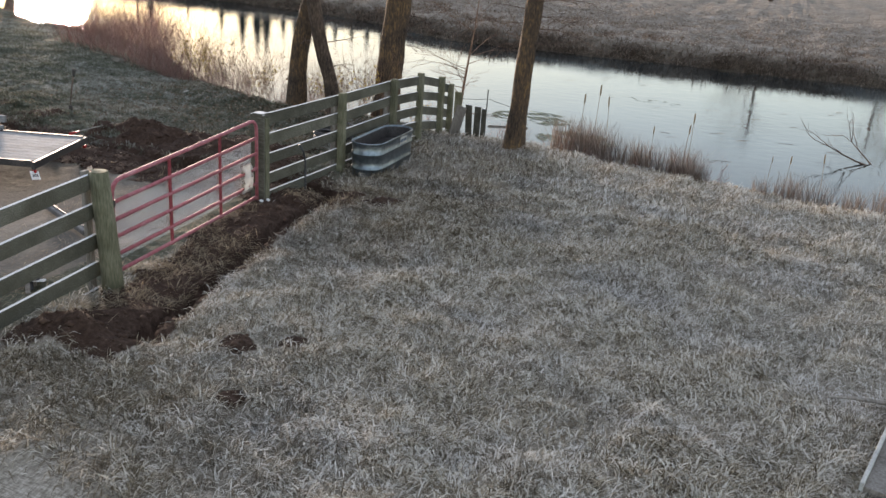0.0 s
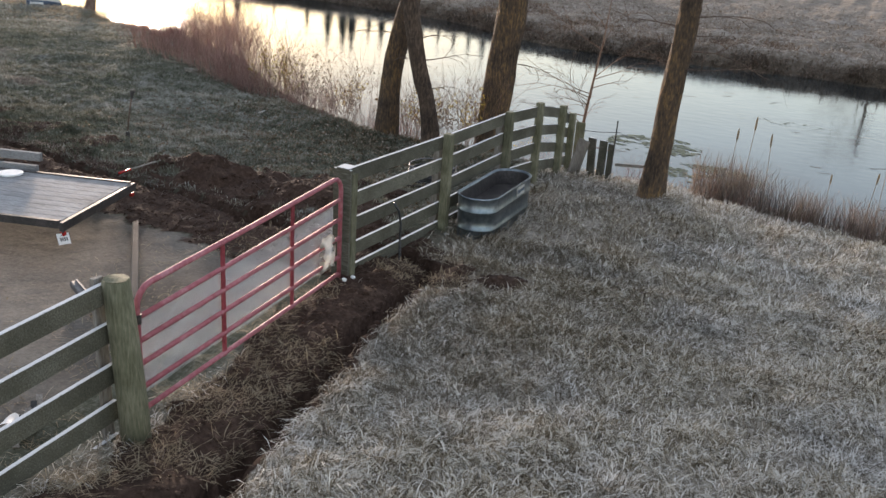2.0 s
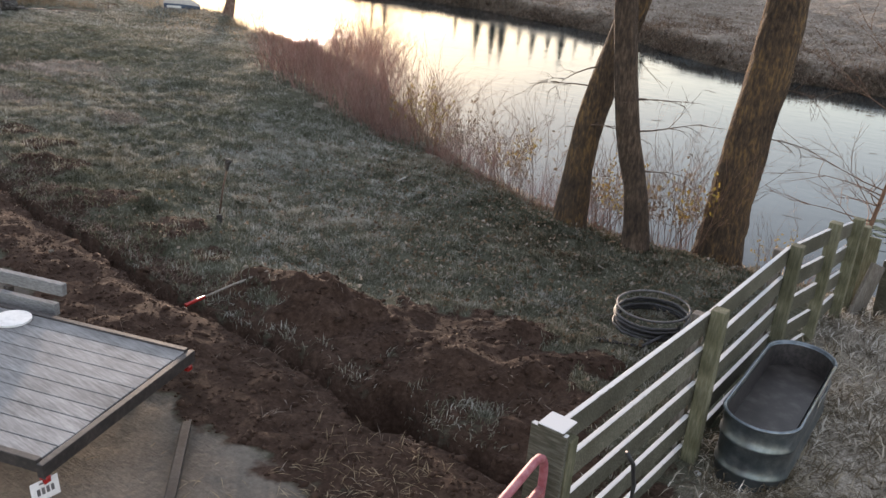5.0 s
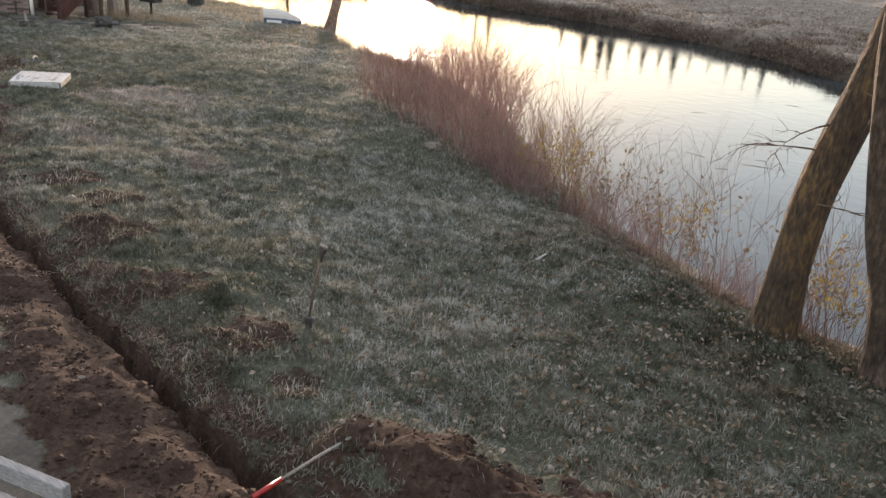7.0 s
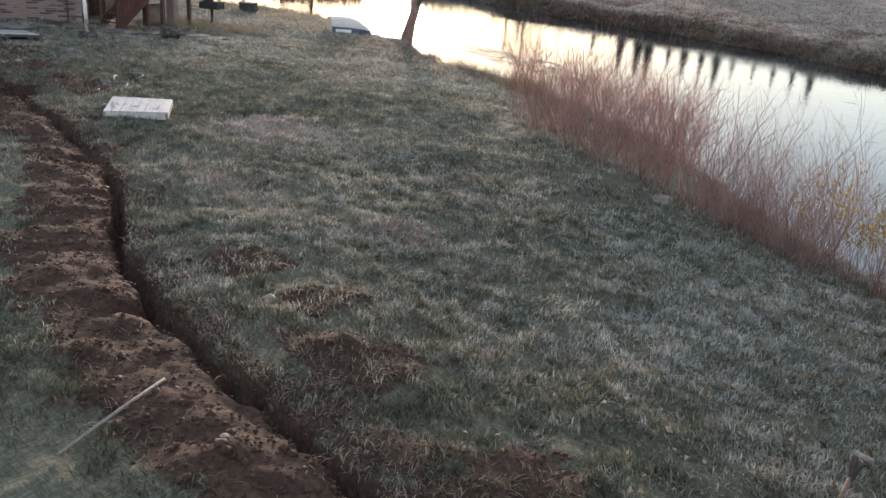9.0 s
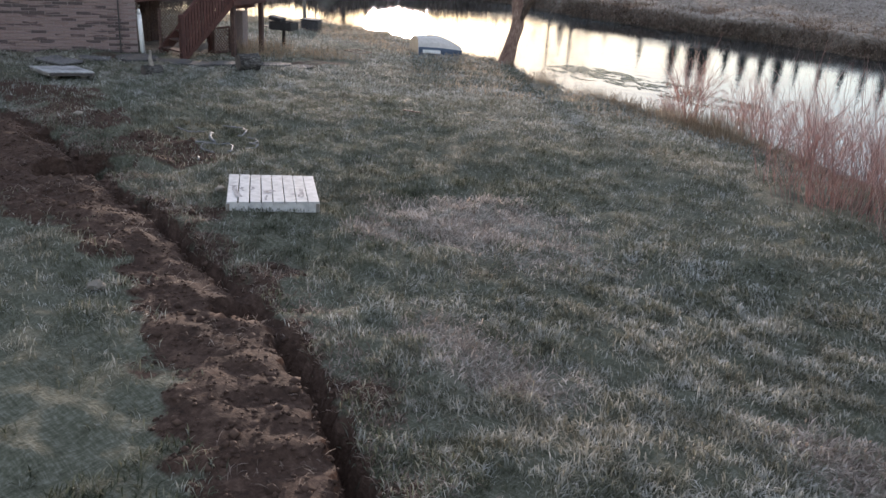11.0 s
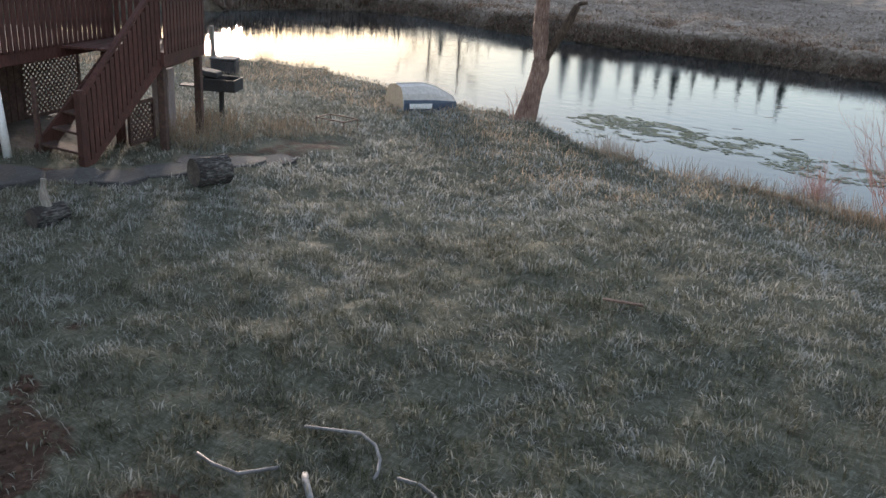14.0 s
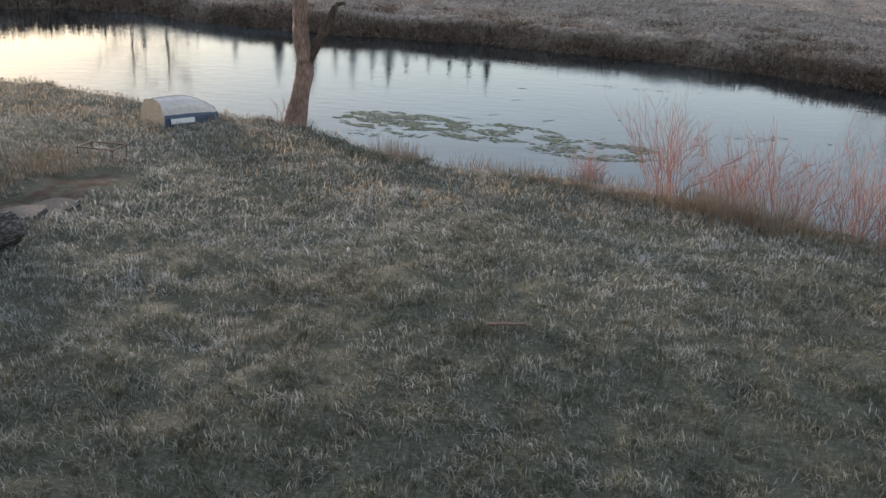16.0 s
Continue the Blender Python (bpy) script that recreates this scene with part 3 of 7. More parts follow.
def fields(x, y):
    """Height and kinds of ground at the points."""
    dn, _ = line_dist(x, y, NEAR_SHORE)
    df, _ = line_dist(x, y, FAR_SHORE)
    wet = inside(x, y, POND)
    d = np.minimum(dn, df)
    d = d + 0.22 * (fbm(x * 1.3, y * 1.3, 5) - 0.5) * np.where(d < 4, 1, 0)
    near_land = ~wet & (dn <= df)
    w = bank_width(x)
    lip = sstep(0, 0.25, d)
    zn = -0.86 + 0.30 * lip + 0.56 * sstep(0.1, w, d)
    zf = -0.90 + 0.25 * lip + (0.65 + 0.25 * fbm(x * 0.4, y * 0.4, 9)) * sstep(0.0, 1.7, d) - 0.12 + 0.006 * np.clip(d, 0, 60)
    z = np.where(wet, -0.86 - 0.5 * sstep(0, 2.0, d), np.where(near_land, zn, zf))
    on_field = ~wet & (df < dn)
    # tussocks and unevenness
    past = sstep(-5.9, -5.4, x) * (~on_field)
    z += np.where(wet, 0, (fbm(x * 0.7, y * 0.7, 1) - 0.5) * 0.10 + (fbm(x * 1.8, y * 1.8, 15, 2) - 0.5) * 0.07 + past * (fbm(x * 2.6, y * 2.6, 2, 2) - 0.45) * 0.10 + (fbm(x * 3.6 + y * 1.1, y * 4.2 - x * 1.3, 3, 2) - 0.5) * 0.10)
    z += on_field * ((fbm(x * 0.9, y * 1.0, 21, 2) - 0.5) * 0.34)
    # yard of packed earth beside the fence
    yard = sstep(-6.55, -6.95, x) * sstep(-14.0, -13.3, x) * sstep(10.75, 10.45, y) * (~on_field)
    z = np.where(yard > 0, z * (1 - yard) + yard * (-0.02 + 0.02 * fbm(x * 2, y * 2, 8)), z)
    dp, _ = line_dist(x, y, PATH_LINE)
    yard = np.maximum(yard, sstep(0.62, 0.30, dp + 0.5 * (fbm(x * 2.3, y * 2.3, 14) - 0.5)))
    yard = np.maximum(yard, sstep(1.75, 1.25, np.hypot((x + 35.75) / 0.8, (y - 21.3) / 1.1)))     # bare earth under the deck
    # trenches, spoil, holes
    da, sa = line_dist(x, y, TRENCH_A)
    db, sb = line_dist(x, y, TRENCH_B)
    rag = (fbm(x * 5, y * 5, 4) - 0.5)
    rough = fbm(x * 3.7 + y * 1.6, y * 3.4 - x * 2.1, 6)
    # spoil lies to the fence side of the first trench and on both sides of the second
    left_a = (sa > 0)
    soil_a = sstep(-6.9, -6.7, x + 0.3 * rag) * sstep(0.95, 0.75, da + 0.3 * rag) * left_a * sstep(5.0, 5.35, y)
    soil_a = np.maximum(soil_a, sstep(0.24, 0.15, da + 0.20 * rag))
    wide = np.interp(x, [-31, -25.6, -25.0, -23.5, -22.3, -17, -15, -13, -11.5], [1.25, 1.25, 0.9, 0.7, 0.95, 1.05, 0.85, 0.95, 1.2])
    soil_l = sstep(1.35 * wide, 0.65 * wide, db + 0.6 * rag) * (sb > 0)
    right_w = np.interp(x, [-20, -18, -14, -9], [0.40, 0.55, 0.80, 0.95])
    soil_r = 0.62 * sstep(1.5 * right_w, 0.4 * right_w, db + 0.5 * rag + 0.7 * (fbm(x * 1.9, y * 1.9, 48) - 0.5)) * (sb <= 0)
    soil_b = np.maximum(soil_l, soil_r) * sstep(-31.3, -30.3, x)
    soil = np.maximum(soil_a, soil_b)
    z += soil * (0.015 + 0.05 * rough + 0.065 * (fbm(x * 9.7 + y * 2.1, y * 8.3 - x * 3.0, 7) - 0.5)) * sstep(0.12, 0.35, np.minimum(da, db))
    torn = fbm(x * 1.9, y * 1.9, 48) - 0.5
    for px, py, r, h in PILES:
        q = np.clip(np.hypot(x - px, y - py) + r * (0.7 * rag + 1.3 * torn), 0, 99)
        f = sstep(r * 1.5, 0, q)
        z += h * f * (0.75 + 0.5 * rough)
        soil = np.maximum(soil, sstep(r * 1.45, r * 0.5, q) * (0.95 if h > 0.07 or px > -11.5 else 0.68))
    cut = np.maximum(sstep(0.090, 0.045, da + 0.05 * rag), sstep(0.092, 0.050, db + 0.12 * rag) * sstep(-31.0, -30.4, x))
    depth = cut * (0.40 - 0.14 * sstep(-18, -22, x)) * (1 - sstep(-19, -21, x) * 0.75 * sstep(0.52, 0.36, fbm(x * 1.5, y * 1.5, 44)))
    for px, py, r, h in HOLES:
        f = sstep(r * 1.08, r * 0.82, np.hypot(x - px, y - py) * (1 + 0.4 * rag))
        depth = np.maximum(depth, f * h)
        cut = np.maximum(cut, f)
    z = z - depth
    soil = np.maximum(soil, cut)
    for px, py, r in CLOD_SPOTS:
        f = sstep(r * 1.2, r * 0.6, np.hypot(x - px, y - py) * (1 + 0.6 * rag))
        soil = np.maximum(soil, f)
        z += 0.06 * f * rough
    soil = np.maximum(soil, 0.55 * sstep(0.62, 0.30, dp + 0.5 * (fbm(x * 2.3, y * 2.3, 14) - 0.5)))
    soil = np.where(wet | on_field, 0, soil)
    lawn = np.where(on_field, 0, 1 - sstep(-6.4, -5.8, x)) * (1 - 0.7 * worn(x, y))
    mud = np.where(wet, 1, np.where(on_field, 0.8 * sstep(1.7, 0.5, d + 0.8 * (fbm(x * 0.9, y * 0.9, 29) - 0.5)), sstep(0.35, 0.0, d)))
    return z, {"soil": soil, "yard": yard * (1 - soil), "lawn": lawn, "field": on_field * 1.0, "mud": mud}


def ground_z(x, y):
    z, _ = fields(np.array([float(x)]), np.array([float(y)]))
    return float(z[0])


def axis(lo, hi, fine, mid_lo, mid_hi, cap, far_lo, far_hi):
    """Grid lines: fine from lo to hi, widening to cap out to the mid limits, then ever wider."""
    def run(v, stop, mid, sign):
        out, step = [], fine
        while sign * v < sign * stop:
            step = min(step * 1.13, cap) if sign * v < sign * mid else step * 1.2
            v += sign * step
            out.append(v)
        return out
    return np.array(run(lo, far_lo, mid_lo, -1)[::-1] + list(np.arange(lo, hi + 1e-6, fine)) + run(hi, far_hi, mid_hi, 1))


xs, ys = axis(-31.5, 2.0, 0.076, -58, 30, 0.40, -900, 900), axis(4.8, 17.0, 0.062, 0, 58, 0.32, -700, 1200)
gx, gy = np.meshgrid(xs, ys)
gz, kinds = fields(gx.ravel(), gy.ravel())
nx, ny = len(xs), len(ys)
idx = np.arange(nx * ny).reshape(ny, nx)
quads = np.stack([idx[:-1, :-1], idx[:-1, 1:], idx[1:, 1:], idx[1:, :-1]], -1).reshape(-1, 4)
slope_y, slope_x = np.gradient(gz.reshape(ny, nx), ys, xs)
ground = mesh_np("ground", np.stack([gx.ravel(), gy.ravel(), gz], 1), quads, M_GROUND, 4)
for k, v in kinds.items():
    ground.data.attributes.new(k, "FLOAT", "POINT").data.foreach_set("value", np.asarray(v, np.float32))
ground.data.polygons.foreach_set("use_smooth", [True] * len(ground.data.polygons))
tagged(ground, "frosted pasture, lawn, dug earth and far field", "ground", kind="structure")

bm = bmesh.new()
pond_verts = [bm.verts.new((x, y, WATER)) for x, y in [(-60, 10), (95, 8), (95, 45), (-60, 55)]]
bm.faces.new(pond_verts)
tagged(part("water", bm, M_WATER, None), "still pond water, thinly frozen, mirroring the sky", "water", kind="structure")

# ======== grass and litter ========
rng = np.random.default_rng(4)


def scatter(n, x0, x1, y0, y1, keep):
    """About n points in a box where keep(x, y, height, kinds) holds (0..1)."""
    x, y = rng.uniform(x0, x1, n), rng.uniform(y0, y1, n)
    z, k = fields(x, y)
    ok = rng.random(n) < keep(x, y, z, k)
    return x[ok], y[ok], z[ok]


def blades(name, x, y, z, length, width, rise, drift, mat, label, category, bend=0.35, swirl=0.8, chaos=1.5, soft=0.7):
    """Leaves of grass: bent slivers that lean along a drifting direction. rise: how steeply they stand, degrees."""
    n = len(x)
    ang = drift + (fbm(x * swirl, y * swirl, 31) - 0.5) * 6 + rng.normal(0, chaos, n)
    el = np.radians(np.clip(rng.normal(rise, 16, n), 4, 88))
    L = length * rng.uniform(0.55, 1.35, n)
    W = width * rng.uniform(0.6, 1.3, n)
    dx, dy = np.cos(ang), np.sin(ang)
    wx, wy = -dy * W / 2, dx * W / 2
    el2 = el - bend * rng.uniform(0.4, 1.6, n)
    mx, my, mz = x + dx * np.cos(el) * L * 0.5, y + dy * np.cos(el) * L * 0.5, z + np.sin(el) * L * 0.5
    tx, ty, tz = mx + dx * np.cos(el2) * L * 0.5, my + dy * np.cos(el2) * L * 0.5, mz + np.sin(el2) * L * 0.5
    b = z - 0.01
    v = np.stack([np.stack([x, y, b], 1), np.stack([mx - wx, my - wy, mz], 1),
                  np.stack([mx + wx, my + wy, mz], 1), np.stack([tx, ty, tz], 1)], 1).reshape(-1, 3)
    f = np.arange(4 * n, dtype=np.int32).reshape(-1, 4)
    f = np.concatenate([f[:, [0, 1, 2]], f[:, [1, 3, 2]]])
    ob = mesh_np(name, v, f, mat, 3)
    if soft:        # shade the sward as one surface, with a little of each blade's own turn
        i, j = np.clip(np.searchsorted(xs, x), 0, nx - 1), np.clip(np.searchsorted(ys, y), 0, ny - 1)
        nr = np.stack([-dx * np.sin(el) * (1 - soft) - soft * slope_x[j, i], -dy * np.sin(el) * (1 - soft) - soft * slope_y[j, i], np.cos(el) * (1 - soft) + soft], 1)
        nr /= np.linalg.norm(nr, axis=1, keepdims=True)
        ob.data.polygons.foreach_set("use_smooth", np.ones(2 * n, bool))
        ob.data.normals_split_custom_set_from_vertices(np.repeat(nr, 4, axis=0).astype(np.float32))
    return tagged(ob, label, category, kind="stuff")


def bare(k):
    return np.clip(1.03 - 1.25 * k["soil"] - 1.3 * k["yard"], 0, 1)


def tuft(x, y, seed, f=2.6, lo=0.30, hi=0.62):
    return 0.35 + 0.65 * sstep(lo, hi, fbm(x * f, y * f, seed))


x, y, z = scatter(540000, -6.2, 4.5, 3.2, 12.5, lambda x, y, z, k: bare(k) * tuft(x, y, 2) * (z > -0.55) * sstep(-6.3, -5.8, x) * (0.35 + 0.65 * sstep(0.75, 0.2, (x + 0.45 * y) / 9)) * sstep(3.2, 4.8, y + 1.2 * fbm(x, y, 66) - 0.6) * sstep(4.5, 2.5, x))
blades("pasture_grass", x, y, z, 0.17, 0.0082, 19, 0.6, M_PASTURE, "long matted pasture grass, straw coloured under frost", "grass", 0.85, 1.2, 1.3, 0.75)
x, y, z = scatter(130000, -6.4, 7.5, 11.0, 18.2, lambda x, y, z, k: bare(k) * tuft(x, y, 2) * (z > -0.62) * sstep(-6.6, -6.1, x))
blades("pasture_grass", x, y, z, 0.17, 0.0125, 28, 0.6, M_PASTURE, "tussocky frosted pasture grass towards the pond", "grass", 0.6, 1.2, 1.3, 0.75)
x, y, z = scatter(560000, -21, -6.6, 10.3, 20.5, lambda x, y, z, k: bare(k) * tuft(x, y, 12, 4.6, 0.25, 0.6) ** 2 * (x < -6.6) * (z > -0.62) * (0.25 + 0.75 * sstep(19.5, 15.5, y)) * (1 - 0.85 * worn(x, y)) * sstep(10.2, 11.2, y + 1.2 * fbm(x, y, 66) - 0.6))
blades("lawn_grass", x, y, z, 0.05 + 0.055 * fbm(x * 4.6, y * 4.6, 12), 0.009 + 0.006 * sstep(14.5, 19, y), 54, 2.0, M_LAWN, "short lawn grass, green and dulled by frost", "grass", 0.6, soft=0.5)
x, y, z = scatter(600000, -36, -21, 12.0, 30.0, lambda x, y, z, k: bare(k) * tuft(x, y, 12, 4.6, 0.25, 0.6) ** 2 * (z > -0.66) * (0.22 + 0.78 * sstep(24.5, 17, y)) * (1 - 0.85 * worn(x, y)) * sstep(11.9, 13.4, y + 1.2 * fbm(x, y, 66) - 0.6))
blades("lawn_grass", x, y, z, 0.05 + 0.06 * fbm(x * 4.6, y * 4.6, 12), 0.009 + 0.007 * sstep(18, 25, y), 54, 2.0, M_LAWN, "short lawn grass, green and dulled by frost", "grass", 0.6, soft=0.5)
x, y, z = scatter(90000, -48, -15, 16.0, 33.0, lambda x, y, z, k: bare(k) * (z > -0.7) * (((x < -34) | (y > 22)) * 0.9) * (1 - k["field"]))
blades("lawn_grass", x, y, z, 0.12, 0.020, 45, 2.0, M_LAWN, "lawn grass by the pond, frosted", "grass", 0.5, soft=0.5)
# frosted tufts standing out of the lawn and the pasture
def tufts(name, n, x0, x1, y0, y1, keep, per, length, width, mat, label):
    x, y, z = scatter(n, x0, x1, y0, y1, keep)
    r = np.abs(rng.normal(0, 0.035, len(x) * per))
    a = rng.uniform(0, 6.28, len(x) * per)
    x, y = np.repeat(x, per) + r * np.cos(a), np.repeat(y, per) + r * np.sin(a)
    return blades(name, x, y, np.repeat(z, per) - 0.005, length, width, 52, 0.0, mat, label, "grass", 0.7, 0.8, 3.0)


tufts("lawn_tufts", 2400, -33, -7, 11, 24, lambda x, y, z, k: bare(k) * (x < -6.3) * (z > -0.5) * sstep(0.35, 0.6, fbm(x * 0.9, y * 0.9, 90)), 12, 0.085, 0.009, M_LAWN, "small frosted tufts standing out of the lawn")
tufts("pasture_tufts", 2600, -5.8, 4, 4, 17, lambda x, y, z, k: bare(k) * (z > -0.5) * sstep(0.35, 0.6, fbm(x * 0.9, y * 0.9, 91)), 14, 0.16, 0.0085, M_PASTURE, "frosted tussocks standing out of the pasture")
# worn tan patches in the lawn
x, y, z = scatter(420000, -26, -12, 11.5, 20, lambda x, y, z, k: bare(k) * worn(x, y) * tuft(x, y, 78, 3.5, 0.3, 0.6))
blades("worn_grass", x, y, z, 0.09, 0.011, 34, 1.0, M_WORN, "worn patch of tan matted grass in the lawn", "grass", 0.4)
# dry fringe along the near shore
x, y, z = scatter(260000, -46, 6, 14.5, 33.0, lambda x, y, z, k: (1 - k["field"]) * (z < np.where(x < -19, -0.43, -0.47)) * (z > -0.74) * tuft(x, y, 40, 1.3, 0.35, 0.7) * 0.8)
blades("bank_grass", x, y, z, 0.16, 0.012, 56, 1.0, M_DRY, "dry golden grass along the pond's edge", "grass", 0.7, 1.6, soft=0.2)
# far bank and field
x, y, z = scatter(700000, -54, 22, 36.5, 52, lambda x, y, z, k: k["field"] * (z > -0.72) * sstep(0.06, -0.25, z) * 0.8 * tuft(x, y, 50, 0.7))
blades("far_bank_grass", x, y, z, 0.30, 0.030, 46, -1.2, M_FARBANK, "brown sedge hanging over the far bank", "grass", 0.9, 0.6)
x, y, z = scatter(170000, -56, 34, 38, 82, lambda x, y, z, k: k["field"] * (z > -0.2) * tuft(x, y, 21, 1.1, 0.3, 0.6) * sstep(85, 40, y))
blades("field_grass", x, y, z, 0.30, 0.05, 26, -1.0, M_FIELD, "frosted rough grass of the far field", "grass", 0.6, 0.3)

# fallen leaves under the trees
x, y, z = scatter(10500, -16, -6.8, 12.0, 18.0, lambda x, y, z, k: bare(k) * sstep(7.0, 1.5, np.hypot(x + 9.2, y - 16.2)))
n = len(x)
ang, s = rng.uniform(0, 6.28, n), rng.uniform(0.012, 0.034, n)
ca, sa_ = np.cos(ang) * s, np.sin(ang) * s
zz = z + rng.uniform(0.045, 0.085, n)
tilt = rng.uniform(-0.02, 0.02, (n, 4))
v = np.stack([np.stack([x + ca, y + sa_, zz + tilt[:, 0]], 1), np.stack([x - sa_ * 0.6, y + ca * 0.6, zz + tilt[:, 1]], 1),
              np.stack([x - ca, y - sa_, zz + tilt[:, 2]], 1), np.stack([x + sa_ * 0.6, y - ca * 0.6, zz + tilt[:, 3]], 1)], 1).reshape(-1, 3)
tagged(mesh_np("leaf_litter", v, np.arange(4 * n, dtype=np.int32).reshape(-1, 4), M_LEAF, 4), "curled dead leaves scattered on the lawn", "leaves", kind="stuff")


def lumps(name, x, y, z, size, mat, label, category, flat=0.7):
    """Small uneven lumps: squashed octahedra."""
    n = len(x)
    base = np.array([(1, 0, 0), (0, 1, 0), (-1, 0, 0), (0, -1, 0), (0, 0, 1), (0, 0, -0.6)], float)
    s = size * rng.uniform(0.4, 1.5, n) ** 1.3
    v = base[None] * (1 + rng.uniform(-0.35, 0.35, (n, 6, 3))) * s[:, None, None]
    v[:, :, 2] *= flat
    a = rng.uniform(0, 6.28, n)
    c, q = np.cos(a)[:, None], np.sin(a)[:, None]
    v[:, :, 0], v[:, :, 1] = v[:, :, 0] * c - v[:, :, 1] * q, v[:, :, 0] * q + v[:, :, 1] * c
    v += np.stack([x, y, z + s * 0.15], 1)[:, None, :]
    f = np.array([(0, 1, 4), (1, 2, 4), (2, 3, 4), (3, 0, 4), (1, 0, 5), (2, 1, 5), (3, 2, 5), (0, 3, 5)], np.int32)
    f = (f[None] + 6 * np.arange(n, dtype=np.int32)[:, None, None]).reshape(-1, 3)
    return tagged(mesh_np(name, v.reshape(-1, 3), f, mat, 3), label, category, kind="stuff")


x, y, z = scatter(150000, -31, -3.4, 4.9, 16.8, lambda x, y, z, k: (k["soil"] > 0.5) * 0.9 * (z > -0.2))
lumps("soil_clods", x, y, z - 0.004, 0.014, M_CLOD, "loose crumbs and clods of dug red-brown earth", "soil")
x, y, z = scatter(16000, -31, -3.4, 4.9, 16.8, lambda x, y, z, k: (k["soil"] > 0.5) * 0.9 * (z > -0.1))
lumps("soil_clods", x, y, z - 0.012, 0.034, M_CLOD, "larger clods of dug earth on the spoil heaps", "soil")
# dried turf along the far lip of the long trench
x, y, z = scatter(190000, -31, -7, 10.5, 16.5, lambda x, y, z, k: sstep(0.85, 0.25, line_dist(x, y, TRENCH_B)[0]) * (line_dist(x, y, TRENCH_B)[1] <= 0) * (line_dist(x, y, TRENCH_B)[0] > 0.09) * tuft(x, y, 33) * (z > -0.12) * sstep(-10.5, -12.5, x))
blades("trench_turf", x, y, z, 0.075, 0.010, 34, 1.0, M_TURF, "dried matted turf along the trench's lip", "grass", 0.6)
# pulled turf and straw on the spoil and in the yard
x, y, z = scatter(60000, -31, -4.6, 4.9, 16.8, lambda x, y, z, k: (k["soil"] > 0.5) * sstep(0.50, 0.74, fbm(x * 2.1, y * 2.1, 60)) * (z > -0.12) * np.where(x > -6.5, 0.5, 1.0))
blades("torn_turf", x, y, z, 0.12, 0.007, 18, 0.3, M_TURF, "torn frosted turf lying on the dug earth", "grass", 0.4)
x, y, z = scatter(15000, -10.5, -6.35, 4.5, 10.8, lambda x, y, z, k: sstep(-9.4, -6.4, x + 1.2 * (fbm(x * 1.5, y * 1.5, 61) - 0.5)) * sstep(0.42, 0.62, fbm(x * 1.4, y * 1.4, 62)) * 0.9)
xs_, ys_, zs_ = scatter(9000, -6.5, -5.2, 5.6, 10.8, lambda x, y, z, k: (k["soil"] > 0.3) * sstep(0.42, 0.62, fbm(x * 1.7, y * 1.7, 63)) * (z > -0.1))
x, y, z = np.concatenate([x, xs_]), np.concatenate([y, ys_]), np.concatenate([z, zs_])
blades("straw", x, y, z, 0.15, 0.007, 12, 0.0, M_STRAW, "loose straw trodden into the yard by the gate", "straw", 0.15)

# twigs and cracks on the thin ice
n = 130
x, y = rng.uniform(-30, 6, n), rng.uniform(20, 40, n)
ok = inside(x, y, POND)
x, y = x[ok], y[ok]
n = len(x)
L, W, ang = rng.uniform(0.08, 0.35, n), rng.uniform(0.012, 0.035, n), rng.normal(0.45, 0.35, n)
cx_, sx_ = np.cos(ang), np.sin(ang)
k = 6
t = np.arange(k) * 2 * np.pi / k
px = (np.cos(t)[None] * L[:, None]) * rng.uniform(0.6, 1.2, (n, k))
py = (np.sin(t)[None] * W[:, None]) * rng.uniform(0.6, 1.6, (n, k))
v = np.stack([x[:, None] + px * cx_[:, None] - py * sx_[:, None], y[:, None] + px * sx_[:, None] + py * cx_[:, None], np.full((n, k), WATER + 0.003)], 2).reshape(-1, 3)
tagged(mesh_np("water_litter", v, np.arange(n * k, dtype=np.int32).reshape(-1, k), M_LEAF, k), "dark leaf litter and twigs frozen on the pond", "litter", kind="stuff")
# floating weed near the shore
pts = []
for cx, cy, rx, ry, n in [(-30.6, 31.6, 1.4, 0.95, 2600), (-28.4, 31.3, 1.5, 0.95, 2200), (-26.3, 30.5, 1.4, 0.85, 1500), (-30.7, 30.3, 0.9, 0.35, 200), (-5.9, 22.6, 1.1, 1.0, 2200), (-4.2, 20.6, 1.0, 0.9, 1500), (-22.5, 33.0, 1.2, 0.3, 80), (-25.5, 38.5, 1.4, 0.3, 90), (-3.6, 28.0, 1.6, 0.5, 120)]:
    t, r = rng.uniform(0, 6.28, n), np.sqrt(rng.random(n))
    pts.append(np.stack([cx + rx * r * np.cos(t), cy + ry * r * np.sin(t)], 1))
pts = np.concatenate(pts)
pts = pts[fbm(pts[:, 0] * 2.6, pts[:, 1] * 4.4, 70) > 0.47]
pts = pts[inside(pts[:, 0], pts[:, 1], POND)]
n = len(pts)
k = 7
t = np.arange(k) * 2 * np.pi / k
rad = rng.uniform(0.008, 0.038, n)[:, None] * rng.uniform(0.6, 1.3, (n, k))
v = np.stack([pts[:, 0:1] + rad * np.cos(t) * 1.5, pts[:, 1:2] + rad * np.sin(t) * 0.8, np.full((n, k), WATER + 0.004) + rng.uniform(0, 0.006, (n, 1))], 2).reshape(-1, 3)
tagged(mesh_np("floating_weed", v, np.arange(n * k, dtype=np.int32).reshape(-1, k), M_ALGAE, k), "mats of green weed floating in the shallows", "pond weed", kind="stuff")

